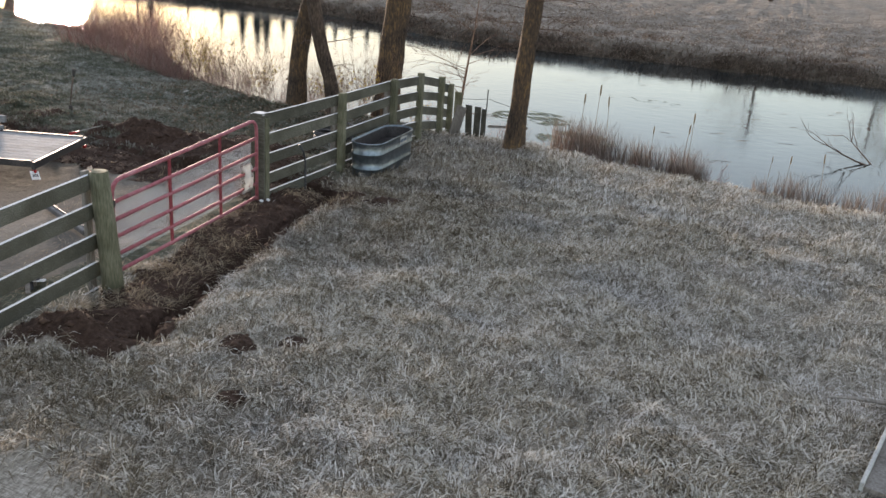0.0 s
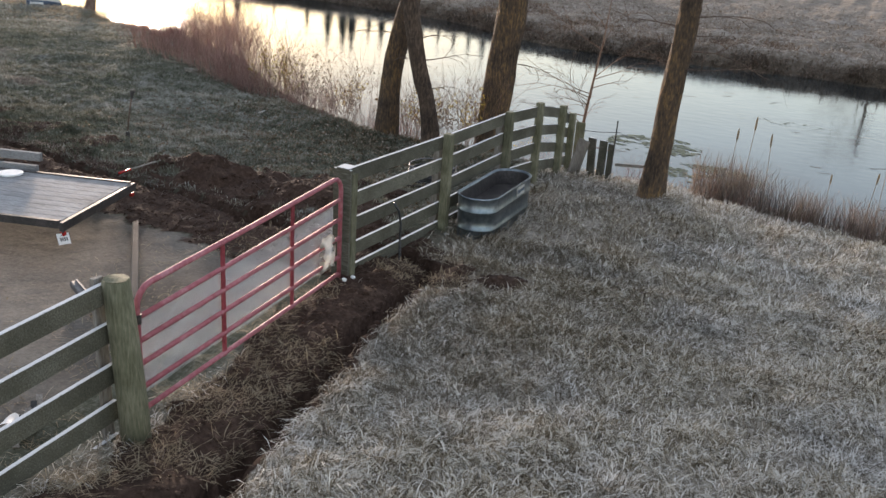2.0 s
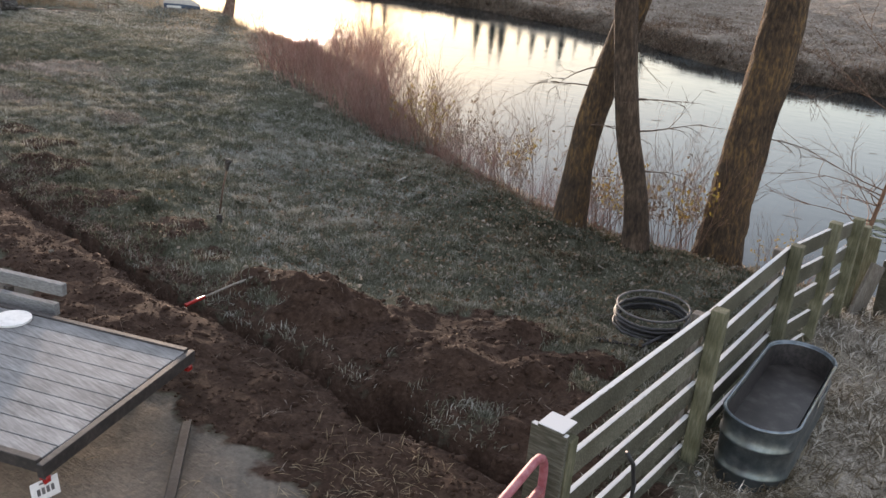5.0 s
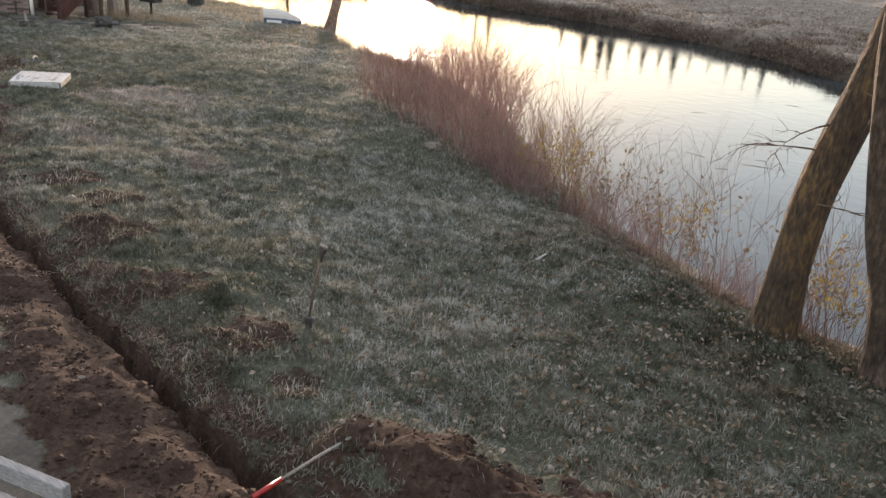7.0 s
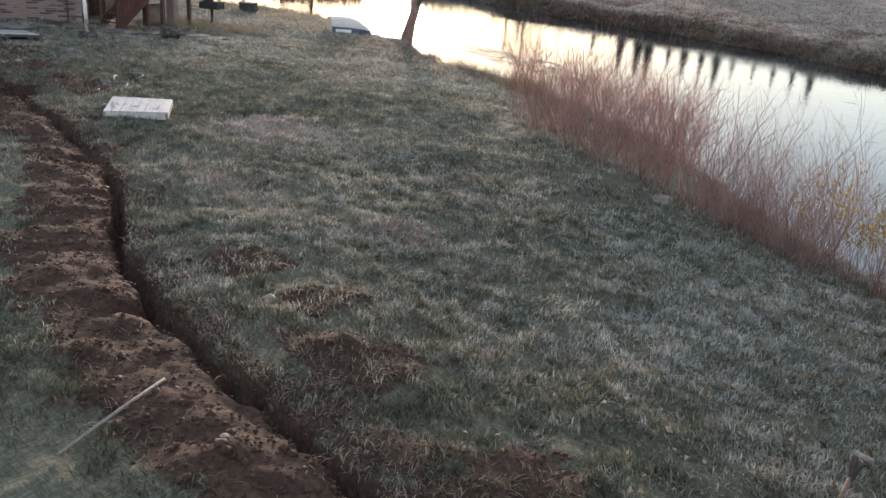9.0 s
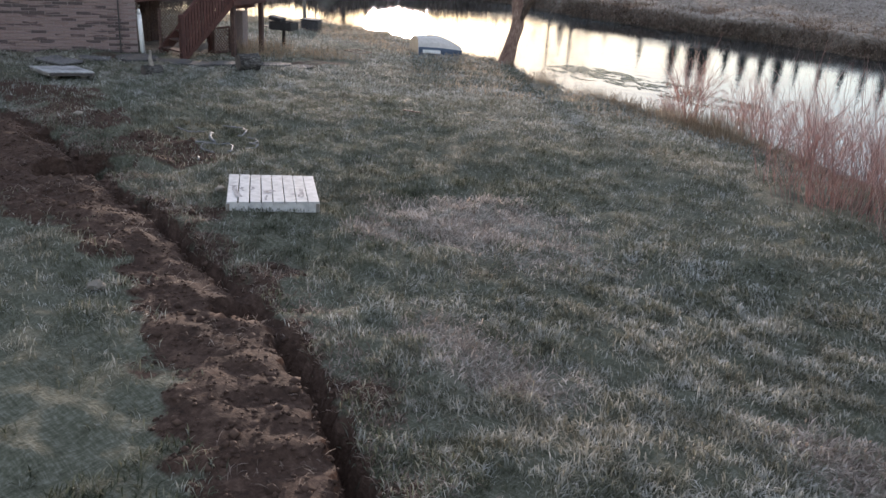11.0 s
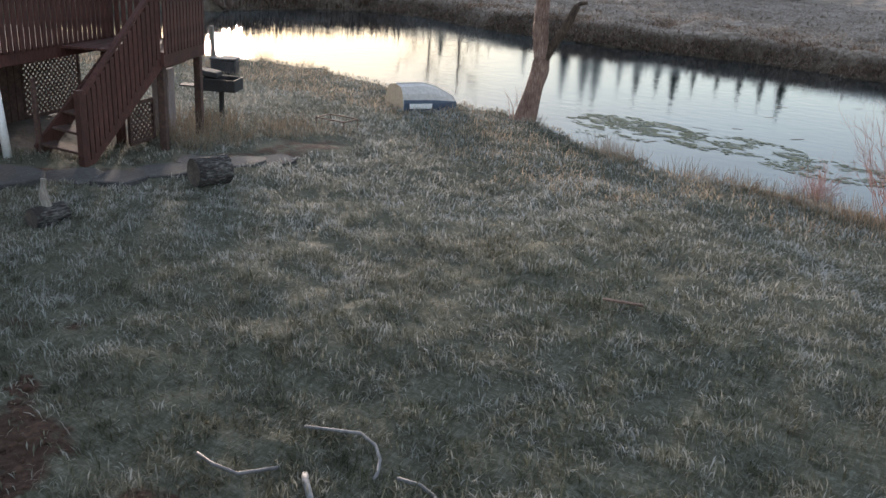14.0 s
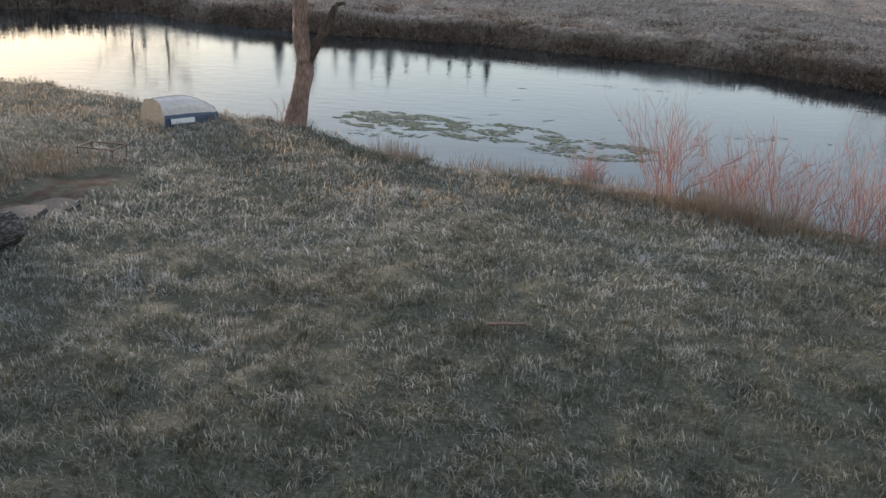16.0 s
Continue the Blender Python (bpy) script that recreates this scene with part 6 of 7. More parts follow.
def log(x, y, r, length, turn, label, stub=False):
    g = ground_z(x, y)
    t = thing("log", label, "log", (x, y, g + r * 0.88), turn, group="cut logs")
    bm = bmesh.new()
    rr3 = random.Random(int(r * 1000))
    tube(bm, [(-length / 2, 0, 0), (-length / 4, 0, 0), (0, 0, 0), (length / 4, 0, 0), (length / 2, 0, 0)], r, 28, 0.05, rr3)
    part("bark", bm, M_LOGBARK, t, "deeply furrowed grey bark")
    for s in (-1, 1):
        bm = bmesh.new()
        rod(bm, (s * (length / 2 - 0.004), 0, 0), (s * (length / 2 + 0.006), 0, 0), r * 0.93, None, 26)
        part("cut_face", bm, M_LOGEND, t, "dark weathered cut end")
    if stub:
        bm = bmesh.new()
        tube(bm, [(0.0, 0.0, r * 0.8), (-0.02, 0.02, r + 0.12), (0.0, 0.02, r + 0.27)], [0.05, 0.04, 0.03], 8, 0.1, rr3)
        part("branch_stub", bm, M_GREYWOOD, t)


log(-32.30, 21.02, 0.175, 0.44, 74, "thick short log lying on the lawn, bark furrowed")
log(-32.24, 18.76, 0.105, 0.36, 88, "short log with an upright branch stub", True)

# charcoal grill on a post
gx0, gy0 = -35.45, 24.4
gg = ground_z(gx0, gy0)
grill = thing("charcoal_grill", "black park style charcoal grill standing on one post", "grill", (gx0, gy0, gg), 25)
bm = bmesh.new()
rod(bm, (0, 0, -0.1), (0, 0, 0.48), 0.045, None, 14)
part("post", bm, M_RUBBER, grill)
bm = bmesh.new()
for sx, sy, px, py in ((0.60, 0.015, 0, 0.22), (0.60, 0.015, 0, -0.22), (0.015, 0.44, 0.30, 0), (0.015, 0.44, -0.30, 0)):
    box(bm, sx, sy, 0.20, pose(px, py, 0.58))
box(bm, 0.60, 0.44, 0.015, pose(0, 0, 0.485))
part("firebox", bm, M_RUBBER, grill, "open black firebox")
bm = bmesh.new()
for i in range(9):
    rod(bm, (-0.29, -0.2 + i * 0.05, 0.66), (0.05, -0.2 + i * 0.05, 0.66), 0.006, None, 5)
part("grate", bm, M_RUBBER, grill)
bm = bmesh.new()
box(bm, 0.36, 0.30, 0.10, pose(-0.22, 0.05, 0.74, 0, 8, 0), 0.02)
part("hood", bm, M_RUBBER, grill)
bm = bmesh.new()
box(bm, 0.42, 0.24, 0.02, pose(-0.48, 0, 0.52))
part("side_shelf", bm, M_RUBBER, grill)
bm = bmesh.new()
rod(bm, (-40.3, 29.05, ground_z(-40.3, 29.05) - 0.1), (-40.36, 29.05, 0.55), 0.07, 0.06, 10)
solo("old_post", bm, M_GREYWOOD, "short weathered post on the bank", "post")
bm = bmesh.new()
box(bm, 0.60, 0.40, 0.34, pose(-39.8, 28.9, ground_z(-39.8, 28.9) + 0.15, 0, 0, 30), 0.03)
b2 = solo("storage_box", bm, M_HOSE, "low dark green box on the bank", "box")
bm = bmesh.new()
box(bm, 0.64, 0.44, 0.04, pose(-39.8, 28.9, ground_z(-39.8, 28.9) + 0.34, 0, 0, 30), 0.012)
part("lid", bm, M_STONE, b2, "greyish lid")
bm = bmesh.new()
for (ax, ay), (bx, by) in (((-0.3, -0.2), (0.3, -0.2)), ((0.3, -0.2), (0.3, 0.2)), ((0.3, 0.2), (-0.3, 0.2)), ((-0.3, 0.2), (-0.3, -0.2))):
    beam(bm, (-33.9 + ax, 25.6 + ay, ground_z(-33.9, 25.6) + 0.12), (-33.9 + bx, 25.6 + by, ground_z(-33.9, 25.6) + 0.12), 0.02, 0.02)
    rod(bm, (-33.9 + ax, 25.6 + ay, ground_z(-33.9, 25.6) - 0.05), (-33.9 + ax, 25.6 + ay, ground_z(-33.9, 25.6) + 0.13), 0.01)
solo("metal_frame", bm, M_TWIG, "low rusty metal frame standing in the grass", "frame")

# overturned boat
boat = thing("rowing_boat", "upturned rowing boat on the bank, white bottom, blue sides", "boat", (-34.85, 28.15, -0.66), 0)
boat.matrix_world = pose(-34.62, 28.45, ground_z(-34.62, 28.6) - 0.04, -3, 0, -25)
BL = 1.5


def hull(s):
    """Half width at the gunwale, half width of the bottom, height, at s from transom to bow."""
    w = 0.385 * (1 - 0.05 * (1 - s) ** 2) * (1 - max(0, s - 0.35) ** 2.2 / 0.65 ** 2.2 * 0.80)
    return w, w * (0.58 - 0.12 * s), 0.53 + 0.05 * s - 0.34 * max(0, s - 0.4) ** 1.5 / 0.465


bm = bmesh.new()
rings = []
NS = 14
for i in range(NS + 1):
    s = i / NS
    w, b, h = hull(s)
    yv = s * BL
    rings.append([bm.verts.new((x, yv + dy, z)) for x, dy, z in ((-w, 0, 0.02), (-w * 0.97, 0, 0.20), (-(w * 0.6 + b * 0.4), 0, h * 0.72), (-b, 0, h * 0.96), (0, 0, h + 0.015), (b, 0, h * 0.96), (w * 0.6 + b * 0.4, 0, h * 0.72), (w * 0.97, 0, 0.20), (w, 0, 0.02))])
for a_, b_ in zip(rings, rings[1:]):
    for j in range(8):
        bm.faces.new((a_[j], b_[j], b_[j + 1], a_[j + 1]))
bm.faces.new(rings[-1][::-1])
bmesh.ops.recalc_face_normals(bm, faces=bm.faces)
part("bottom", bm, M_HULL, boat, "off-white hull bottom")
bm = bmesh.new()
w, b, h = hull(0)
ends = [(-w, 0.02), (-w * 0.97, 0.20), (-(w * 0.6 + b * 0.4), h * 0.72), (-b, h * 0.96), (0, h + 0.015), (b, h * 0.96), (w * 0.6 + b * 0.4, h * 0.72), (w * 0.97, 0.20), (w, 0.02)]
fa, fb = [bm.verts.new((x, -0.012, z)) for x, z in ends], [bm.verts.new((x, 0.012, z)) for x, z in ends]
bm.faces.new(fa)
bm.faces.new(fb[::-1])
for j in range(9):
    bm.faces.new((fa[j], fb[j], fb[(j + 1) % 9], fa[(j + 1) % 9]))
part("transom", bm, M_TRANSOM, boat, "tan transom board")
for sgn in (-1, 1):
    bm = bmesh.new()
    prev = None
    for i in range(NS + 1):
        s = i / NS
        w, b, h = hull(s)
        cur = (bm.verts.new((sgn * (w + 0.012), s * BL + 0.01, 0.0)), bm.verts.new((sgn * (w * 0.97 + 0.010), s * BL + 0.01, 0.20)), bm.verts.new((sgn * ((w * 0.6 + b * 0.4) * 0.35 + w * 0.97 * 0.65 + 0.010), s * BL + 0.01, 0.20 + (h * 0.72 - 0.20) * 0.35)))
        if prev:
            for j in range(2):
                bm.faces.new((prev[j], cur[j], cur[j + 1], prev[j + 1]))
        prev = cur
    part("side", bm, M_HULLBLUE, boat, "blue painted side")
bm = bmesh.new()
box(bm, 0.008, 0.55, 0.10, pose(0.407, 0.40, 0.15, 0, -4, 0))
part("label_patch", bm, M_WHITE, boat, "white rectangular patch on the blue side")
bm = bmesh.new()
o = [(-hull(i / NS)[0] - 0.015, i / NS * BL, 0.02) for i in range(NS + 1)] + [(hull(i / NS)[0] + 0.015, i / NS * BL, 0.02) for i in range(NS, -1, -1)]
tube(bm, o, 0.022, 6)
part("gunwale", bm, M_HULLBLUE, boat)
bm = bmesh.new()
tube(bm, [(0, i / 10 * BL, hull(i / 10)[2] + 0.02) for i in range(11)], 0.014, 6)
part("keel", bm, M_HULL, boat)

# ======== trees ========
def trunk(bm, pts, radii, seg=22, ridge=0.10, seed=0):
    """A furrowed trunk: a fine tube with bark ridges."""
    P = [Vector(p) for p in pts]
    fine, rad = [], []
    for i in range(len(P) - 1):
        p0, p1, p2, p3 = P[max(i - 1, 0)], P[i], P[i + 1], P[min(i + 2, len(P) - 1)]
        n = max(2, int((p2 - p1).length / 0.09))
        for k in range(n):
            t = k / n
            fine.append(0.5 * ((2 * p1) + (p2 - p0) * t + (2 * p0 - 5 * p1 + 4 * p2 - p3) * t * t + (3 * p1 - p0 - 3 * p2 + p3) * t ** 3))
            rad.append(radii[i] * (1 - t) + radii[i + 1] * t)
    fine.append(P[-1]), rad.append(radii[-1])
    rings = []
    for i, p in enumerate(fine):
        d = (fine[min(i + 1, len(fine) - 1)] - fine[max(i - 1, 0)]).normalized()
        q = d.to_track_quat("Z", "Y")
        ring = []
        for k in range(seg):
            a = 2 * math.pi * k / seg
            nn = noise.noise(Vector((math.cos(a) * 3.2, math.sin(a) * 3.2, p.z * 1.3 + seed * 9)))
            n2 = noise.noise(Vector((math.cos(a) * 9, math.sin(a) * 9, p.z * 3 + seed * 5)))
            ring.append(bm.verts.new(p + q @ Vector((math.cos(a), math.sin(a), 0)) * rad[i] * (1 + ridge * nn + ridge * 0.7 * n2)))
        rings.append(ring)
    for a_, b_ in zip(rings, rings[1:]):
        for k in range(seg):
            bm.faces.new((a_[k], a_[(k + 1) % seg], b_[(k + 1) % seg], b_[k]))
    bm.faces.new(rings[-1])


def twigs(bm, p, d, length, r, depth, rg, spread=0.6, seg=4, droop=0.0):
    """A branching shoot."""
    pts, radii = [Vector(p)], [r]
    cur, dirn = Vector(p), Vector(d).normalized()
    n = 4 if depth > 0 else 2
    for i in range(n):
        dirn = (dirn + Vector((rg.gauss(0, 0.13), rg.gauss(0, 0.13), rg.gauss(0, 0.10) - droop))).normalized()
        cur = cur + dirn * length / n
        pts.append(cur.copy())
        radii.append(max(r * (1 - 0.8 * (i + 1) / n), 0.0014))
        if depth > 0 and i >= 1:
            for _ in range(rg.choice((1, 1, 2))):
                side = Vector((rg.gauss(0, 1), rg.gauss(0, 1), rg.gauss(0, 0.7))).normalized()
                twigs(bm, cur, (dirn * (1 - spread * 0.5) + side * spread), length * rg.uniform(0.35, 0.6), max(r * 0.5, 0.0016), depth - 1, rg, spread, 3 if depth < 2 else seg, droop)
    tube(bm, pts, radii, seg)


def tree(x, y, r0, lean, h, mat, label, seed, mids=None, low_twigs=(), crown=True):
    """A bare tree: leaning trunk to height h, limbs above, a few low twigs."""
    g = ground_z(x, y)
    rg = random.Random(seed)
    t = thing("bare_tree", label, "tree", (x, y, g), group="trees on the bank")
    pts, radii = [Vector((0, 0, -0.25)), Vector((0, 0, 0.12))], [r0 * 1.45, r0 * 1.18]
    prof = mids or [(lean[0] * k, lean[1] * k, k) for k in (1.0, 2.0, 3.0)]
    for px, py, pz in prof:
        pts.append(Vector((px, py, pz)))
        radii.append(r0 * (1 - 0.03 * pz))
    lx, ly, lz = prof[-1]
    sx, sy = (prof[-1][0] - prof[-2][0]) / (prof[-1][2] - prof[-2][2]), (prof[-1][1] - prof[-2][1]) / (prof[-1][2] - prof[-2][2])
    for k in (1.5, 3.5, h - lz):
        pts.append(Vector((lx + sx * k * 0.7 + rg.uniform(-.15, .15), ly + sy * k * 0.7 + rg.uniform(-.15, .15), lz + k)))
        radii.append(r0 * max(0.12, 0.85 - 0.75 * k / (h - lz)))
    bm = bmesh.new()
    trunk(bm, pts, radii, 22, 0.09, seed)
    part("trunk", bm, mat, t, "furrowed bark trunk", True)
    if crown:
        for i in range(9):
            k = rg.randrange(len(pts) - 2, len(pts))
            f = rg.uniform(0.1, 1)
            p = pts[k - 1].lerp(pts[k], f)
            a = rg.uniform(0, 6.28)
            bm = bmesh.new()
            twigs(bm, p, (math.cos(a), math.sin(a), 0.9), rg.uniform(2.0, 3.4), r0 * 0.30, 2, rg, 0.7, 6)
            part("limb", bm, M_TWIG, t)
    for (px, py, pz), (dx, dy, dz), L in low_twigs:
        bm = bmesh.new()
        twigs(bm, (px, py, pz), (dx, dy, dz), L, 0.012, 2, rg, 0.6, 4, 0.07)
        part("twig_spray", bm, M_TWIG, t)
    return t


R4 = Vector((0.84, 0.545, 0))   # roughly along the bank
tree(-9.74, 16.62, 0.20, (0.04, 0.03), 9.5, M_MOSSBARK, "bare tree with furrowed bark leaning over the pond bank", 1, [(0.02, 0.01, 0.8), (0.08, 0.05, 1.5), (0.27, 0.16, 2.5), (0.40, 0.24, 3.2)],
     [((0.1, 0, 1.4), (0.5, -0.6, 0.3), 0.8), ((0.1, 0.1, 1.9), (-0.6, -0.4, 0.2), 0.7), ((0.2, 0.1, 2.5), (0.6, -0.4, 0.1), 0.8), ((0.1, 0.05, 2.2), (-0.3, -0.7, 0.1), 0.8)])
tree(-8.62, 16.28, 0.15, (0, 0), 8.5, M_BARK, "slender bare tree leaning towards its neighbour on the bank", 2, [(-0.10, -0.06, 0.8), (-0.28, -0.18, 1.6), (-0.48, -0.31, 3.1)],
     [((-0.1, 0, 1.0), (0.6, -0.4, 0.3), 0.8), ((-0.2, -0.1, 1.5), (0.7, 0.2, 0.2), 0.8), ((-0.2, -0.15, 1.9), (0.5, -0.6, 0.3), 0.7)])
tree(-7.85, 17.30, 0.285, (0.055, 0.036), 11, M_MOSSBARK, "thick bare tree with lichen on furrowed bark, leaning", 3, [(0.02, 0.0, 0.9), (0.08, 0.05, 1.9), (0.17, 0.11, 3.1)],
     [((0.1, 0.1, 2.4), (0.7, 0.2, 0.1), 0.7), ((0.1, 0.05, 1.8), (0.8, 0.4, 0.2), 0.6)])
tree(-4.38, 15.72, 0.175, (0.045, 0.016), 9.5, M_MOSSBARK, "bare tree with orange lichen on its bark beside the pasture", 4, [(0.03, 0.01, 0.8), (0.06, 0.03, 1.7), (0.13, 0.05, 2.9)],
     [((0.1, 0.05, 2.3), (0.8, 0.1, 0.0), 1.0), ((0.1, 0.05, 2.0), (0.6, -0.5, 0.1), 0.9), ((0.12, 0.05, 2.6), (-0.8, 0.2, 0.2), 0.9), ((0.1, 0, 2.5), (0.4, 0.8, 0.1), 0.9), ((0.1, 0, 2.75), (0.7, -0.3, 0.2), 1.0), ((0.1, 0, 2.4), (-0.5, -0.4, 0.0), 0.6)])

# dead tree at the far end of the lawn
dead = thing("dead_tree", "dead forked tree with peeling bark at the pond's edge", "tree", (-32.2, 29.83, -0.62), group="trees on the bank")
bm = bmesh.new()
trunk(bm, [(-0.10, -0.12, -0.25), (-0.04, -0.02, 0.1), (0.04, 0.08, 0.7), (0.10, 0.18, 1.25), (0.02, 0.16, 2.0), (0.05, 0.2, 3.4), (0.0, 0.3, 6.5)], [0.32, 0.225, 0.175, 0.175, 0.145, 0.13, 0.06], 20, 0.14, 7)
part("trunk", bm, M_DEADBARK, dead, "bare pinkish wood with strips of bark", True)
bm = bmesh.new()
trunk(bm, [(0.10, 0.16, 1.15), (0.28, 0.24, 1.55), (0.52, 0.34, 2.02), (0.66, 0.40, 2.38)], [0.115, 0.10, 0.085, 0.06], 14, 0.14, 8)
tube(bm, [(0.62, 0.39, 2.34), (0.70, 0.43, 2.42), (0.84, 0.48, 2.45)], [0.05, 0.045, 0.03], 8, 0.1)
part("broken_limb", bm, M_BARK, dead, "broken dark side limb")
bm = bmesh.new()
rg = random.Random(77)
for i in range(12):
    a = rg.uniform(0, 6.28)
    twigs(bm, (rg.uniform(-.35, .1), rg.uniform(-.3, .1), 0.0), (rg.uniform(-.4, .2), rg.uniform(-.3, .3), 1), rg.uniform(0.3, 0.6), 0.006, 1, rg, 0.4, 3)
part("sucker_growth", bm, M_PINK, dead, "reddish shoots at the foot")

# branch fallen into the shallows beyond the pasture
bm = bmesh.new()
rg = random.Random(31)
twigs(bm, (2.62, 22.55, WATER - 0.05), (-0.85, -0.15, 0.35), 1.5, 0.028, 2, rg, 0.6, 5)
twigs(bm, (2.67, 22.65, WATER - 0.05), (-0.75, 0.35, 0.55), 1.2, 0.022, 2, rg, 0.6, 5)
solo("fallen_branch", bm, M_TWIG, "dark bare branch fallen into the frozen shallows", "branch")

# sapling behind the fence end
sap = thing("sapling", "young leafless tree with reddish twigs behind the fence end", "tree", (-6.25, 17.62, ground_z(-6.25, 17.62)))
bm = bmesh.new()
rg = random.Random(12)
main = [(0, 0, -0.1), (0.02, 0.0, 0.5), (0.06, 0.03, 1.1), (0.12, 0.06, 1.7), (0.2, 0.10, 2.4), (0.26, 0.14, 3.4)]
tube(bm, main, [0.035, 0.032, 0.028, 0.022, 0.015, 0.005], 8)
part("stem", bm, M_SAPLING, sap, "red-brown stem", True)
for i in range(17):
    k = rg.uniform(0.8, 4.3)
    p = Vector(main[int(k)]).lerp(Vector(main[int(k) + 1]), k % 1)
    a = rg.uniform(0, 6.28)
    bm = bmesh.new()
    twigs(bm, p, (math.cos(a), math.sin(a), rg.uniform(0.1, 0.7)), rg.uniform(0.7, 1.25), 0.009, 2, rg, 0.45, 4)
    part("branch", bm, M_SAPLING, sap)


# ======== shrubs and reeds ========
def shrub(label, seed, n, h, spread, mat, leaves=0, depth=1, r=0.006, name="shrub", group="bank shrubs"):
    rg = random.Random(seed)
    t = thing(name, label, "shrub", group=group)
    bm = bmesh.new()
    tips = []
    for i in range(n):
        a, q = rg.uniform(0, 6.28), math.sqrt(rg.random()) * spread
        p = Vector((q * math.cos(a), q * math.sin(a), -0.05))
        d = Vector((math.cos(a) * 0.22 + rg.gauss(0, .12), math.sin(a) * 0.22 + rg.gauss(0, .12), 1))
        L = h * rg.uniform(0.5, 1.1)
        twigs(bm, p, d, L, r * rg.uniform(0.6, 1.2), depth, rg, 0.35, 3)
        tips.append(p + d.normalized() * L)
    part("stem_tangle", bm, mat, t)
    if leaves:
        bm = bmesh.new()
        for i in range(leaves):
            p = rg.choice(tips).lerp(Vector((0, 0, 0.2)), rg.uniform(0.0, 0.45)) + Vector((rg.gauss(0, .06), rg.gauss(0, .06), rg.gauss(0, .06)))
            m = Matrix.Translation(p) @ Euler((rg.uniform(0, 6), rg.uniform(0, 6), rg.uniform(0, 6))).to_matrix().to_4x4()
            s = rg.uniform(0.022, 0.045)
            bm.faces.new([bm.verts.new(m @ Vector(c)) for c in ((s, 0, 0), (0, s * .5, 0.004), (-s, 0, 0), (0, -s * .5, 0.004))])
        part("foliage", bm, M_YLEAF if seed % 2 else M_LEAF, t, "few withered leaves")
    return t


def plant(kinds, spots):
    used = set()
    for x, y, k, turn, s in spots:
        src = kinds[k]
        m = pose(x, y, ground_z(x, y), 0, 0, turn)
        if k in used:
            ob = copy_thing(src, m)
        else:
            ob = src
            ob.matrix_world = m
            used.add(k)
        ob.scale = (s, s, s)


rg = random.Random(21)
dense = [shrub("dense thicket shrub of thin red-brown stems on the bank", 30 + i, 38, 1.32, 0.55, M_STEM, 0, 1, 0.0055) for i in range(4)]
sparse = [shrub("open leafless shrub with a few withered leaves", 50 + i, 8, 1.6, 0.30, M_SAPLING, 110, 2, 0.008) for i in range(3)]
low = [shrub("low tangle of brown weeds on the bank", 60 + i, 26, 0.75, 0.5, M_STEM, 0, 1, 0.0045) for i in range(2)]
front = [(-21.2, 21.0), (-20.0, 20.4), (-18.3, 19.75), (-16.6, 19.15), (-15.2, 18.85), (-14.0, 18.6), (-12.8, 18.1), (-11.8, 17.7), (-10.9, 17.5)]


def front_y(x):
    for (ax, ay), (bx, by) in zip(front, front[1:]):
        if ax <= x <= bx:
            return ay + (by - ay) * (x - ax) / (bx - ax)
    return front[0][1] if x < front[0][0] else front[-1][1]


spots = []
for i in range(31):
    x = rg.uniform(-21.0, -14.9)
    spots.append((x, front_y(x) + 0.30 + abs(rg.gauss(0, 0.75)), rg.randrange(4), rg.uniform(0, 360), rg.uniform(0.55, 1.12)))
plant(dense, spots)
spots = []
for i in range(14):
    x = rg.uniform(-15.2, -10.6)
    spots.append((x, front_y(x) + rg.uniform(0.2, 0.9), rg.randrange(3), rg.uniform(0, 360), rg.uniform(0.5, 0.9)))
spots += [(-9.6, 17.6, 0, 30, 0.8), (-9.2, 17.4, 1, 80, 0.85), (-8.6, 17.3, 2, 120, 0.75), (-9.0, 16.9, 0, 200, 0.6), (-8.3, 17.7, 1, 10, 0.8), (-9.9, 17.9, 2, 60, 0.7), (-7.3, 17.9, 1, 140, 0.5), (-8.5, 17.0, 0, 33, 0.8), (-8.15, 17.15, 1, 75, 0.85), (-8.4, 17.45, 2, 160, 0.9), (-9.35, 17.1, 1, 250, 0.75), (-10.8, 17.5, 2, 310, 0.9), (-9.7, 17.3, 0, 110, 0.85)]
plant(sparse, spots)
spots = []
for i in range(30):
    x = rg.uniform(-16.0, -10.0)
    spots.append((x, front_y(x) + rg.uniform(-0.05, 0.8), rg.randrange(2), rg.uniform(0, 360), rg.uniform(0.5, 1.0)))
spots += [(-8.4, 17.1, 0, 60, 0.55), (-9.2, 17.2, 1, 130, 0.6), (-9.8, 17.4, 0, 220, 0.6), (-7.0, 17.8, 0, 10, 0.6), (-4.9, 17.0, 1, 50, 0.55), (-5.1, 17.3, 0, 80, 0.6), (-6.6, 17.3, 1, 90, 0.5), (-4.6, 16.6, 0, 20, 0.45)]
spots += [(-3.9 + 0.27 * i, 17.55 - 0.11 * i + rg.uniform(-.1, .2), i % 2, rg.uniform(0, 360), rg.uniform(0.45, 0.7)) for i in range(13)]
spots += [(0.5 + 0.55 * i, 16.35 + rg.uniform(-.2, .2), i % 2, rg.uniform(0, 360), rg.uniform(0.35, 0.5)) for i in range(8)]
plant(low, spots)

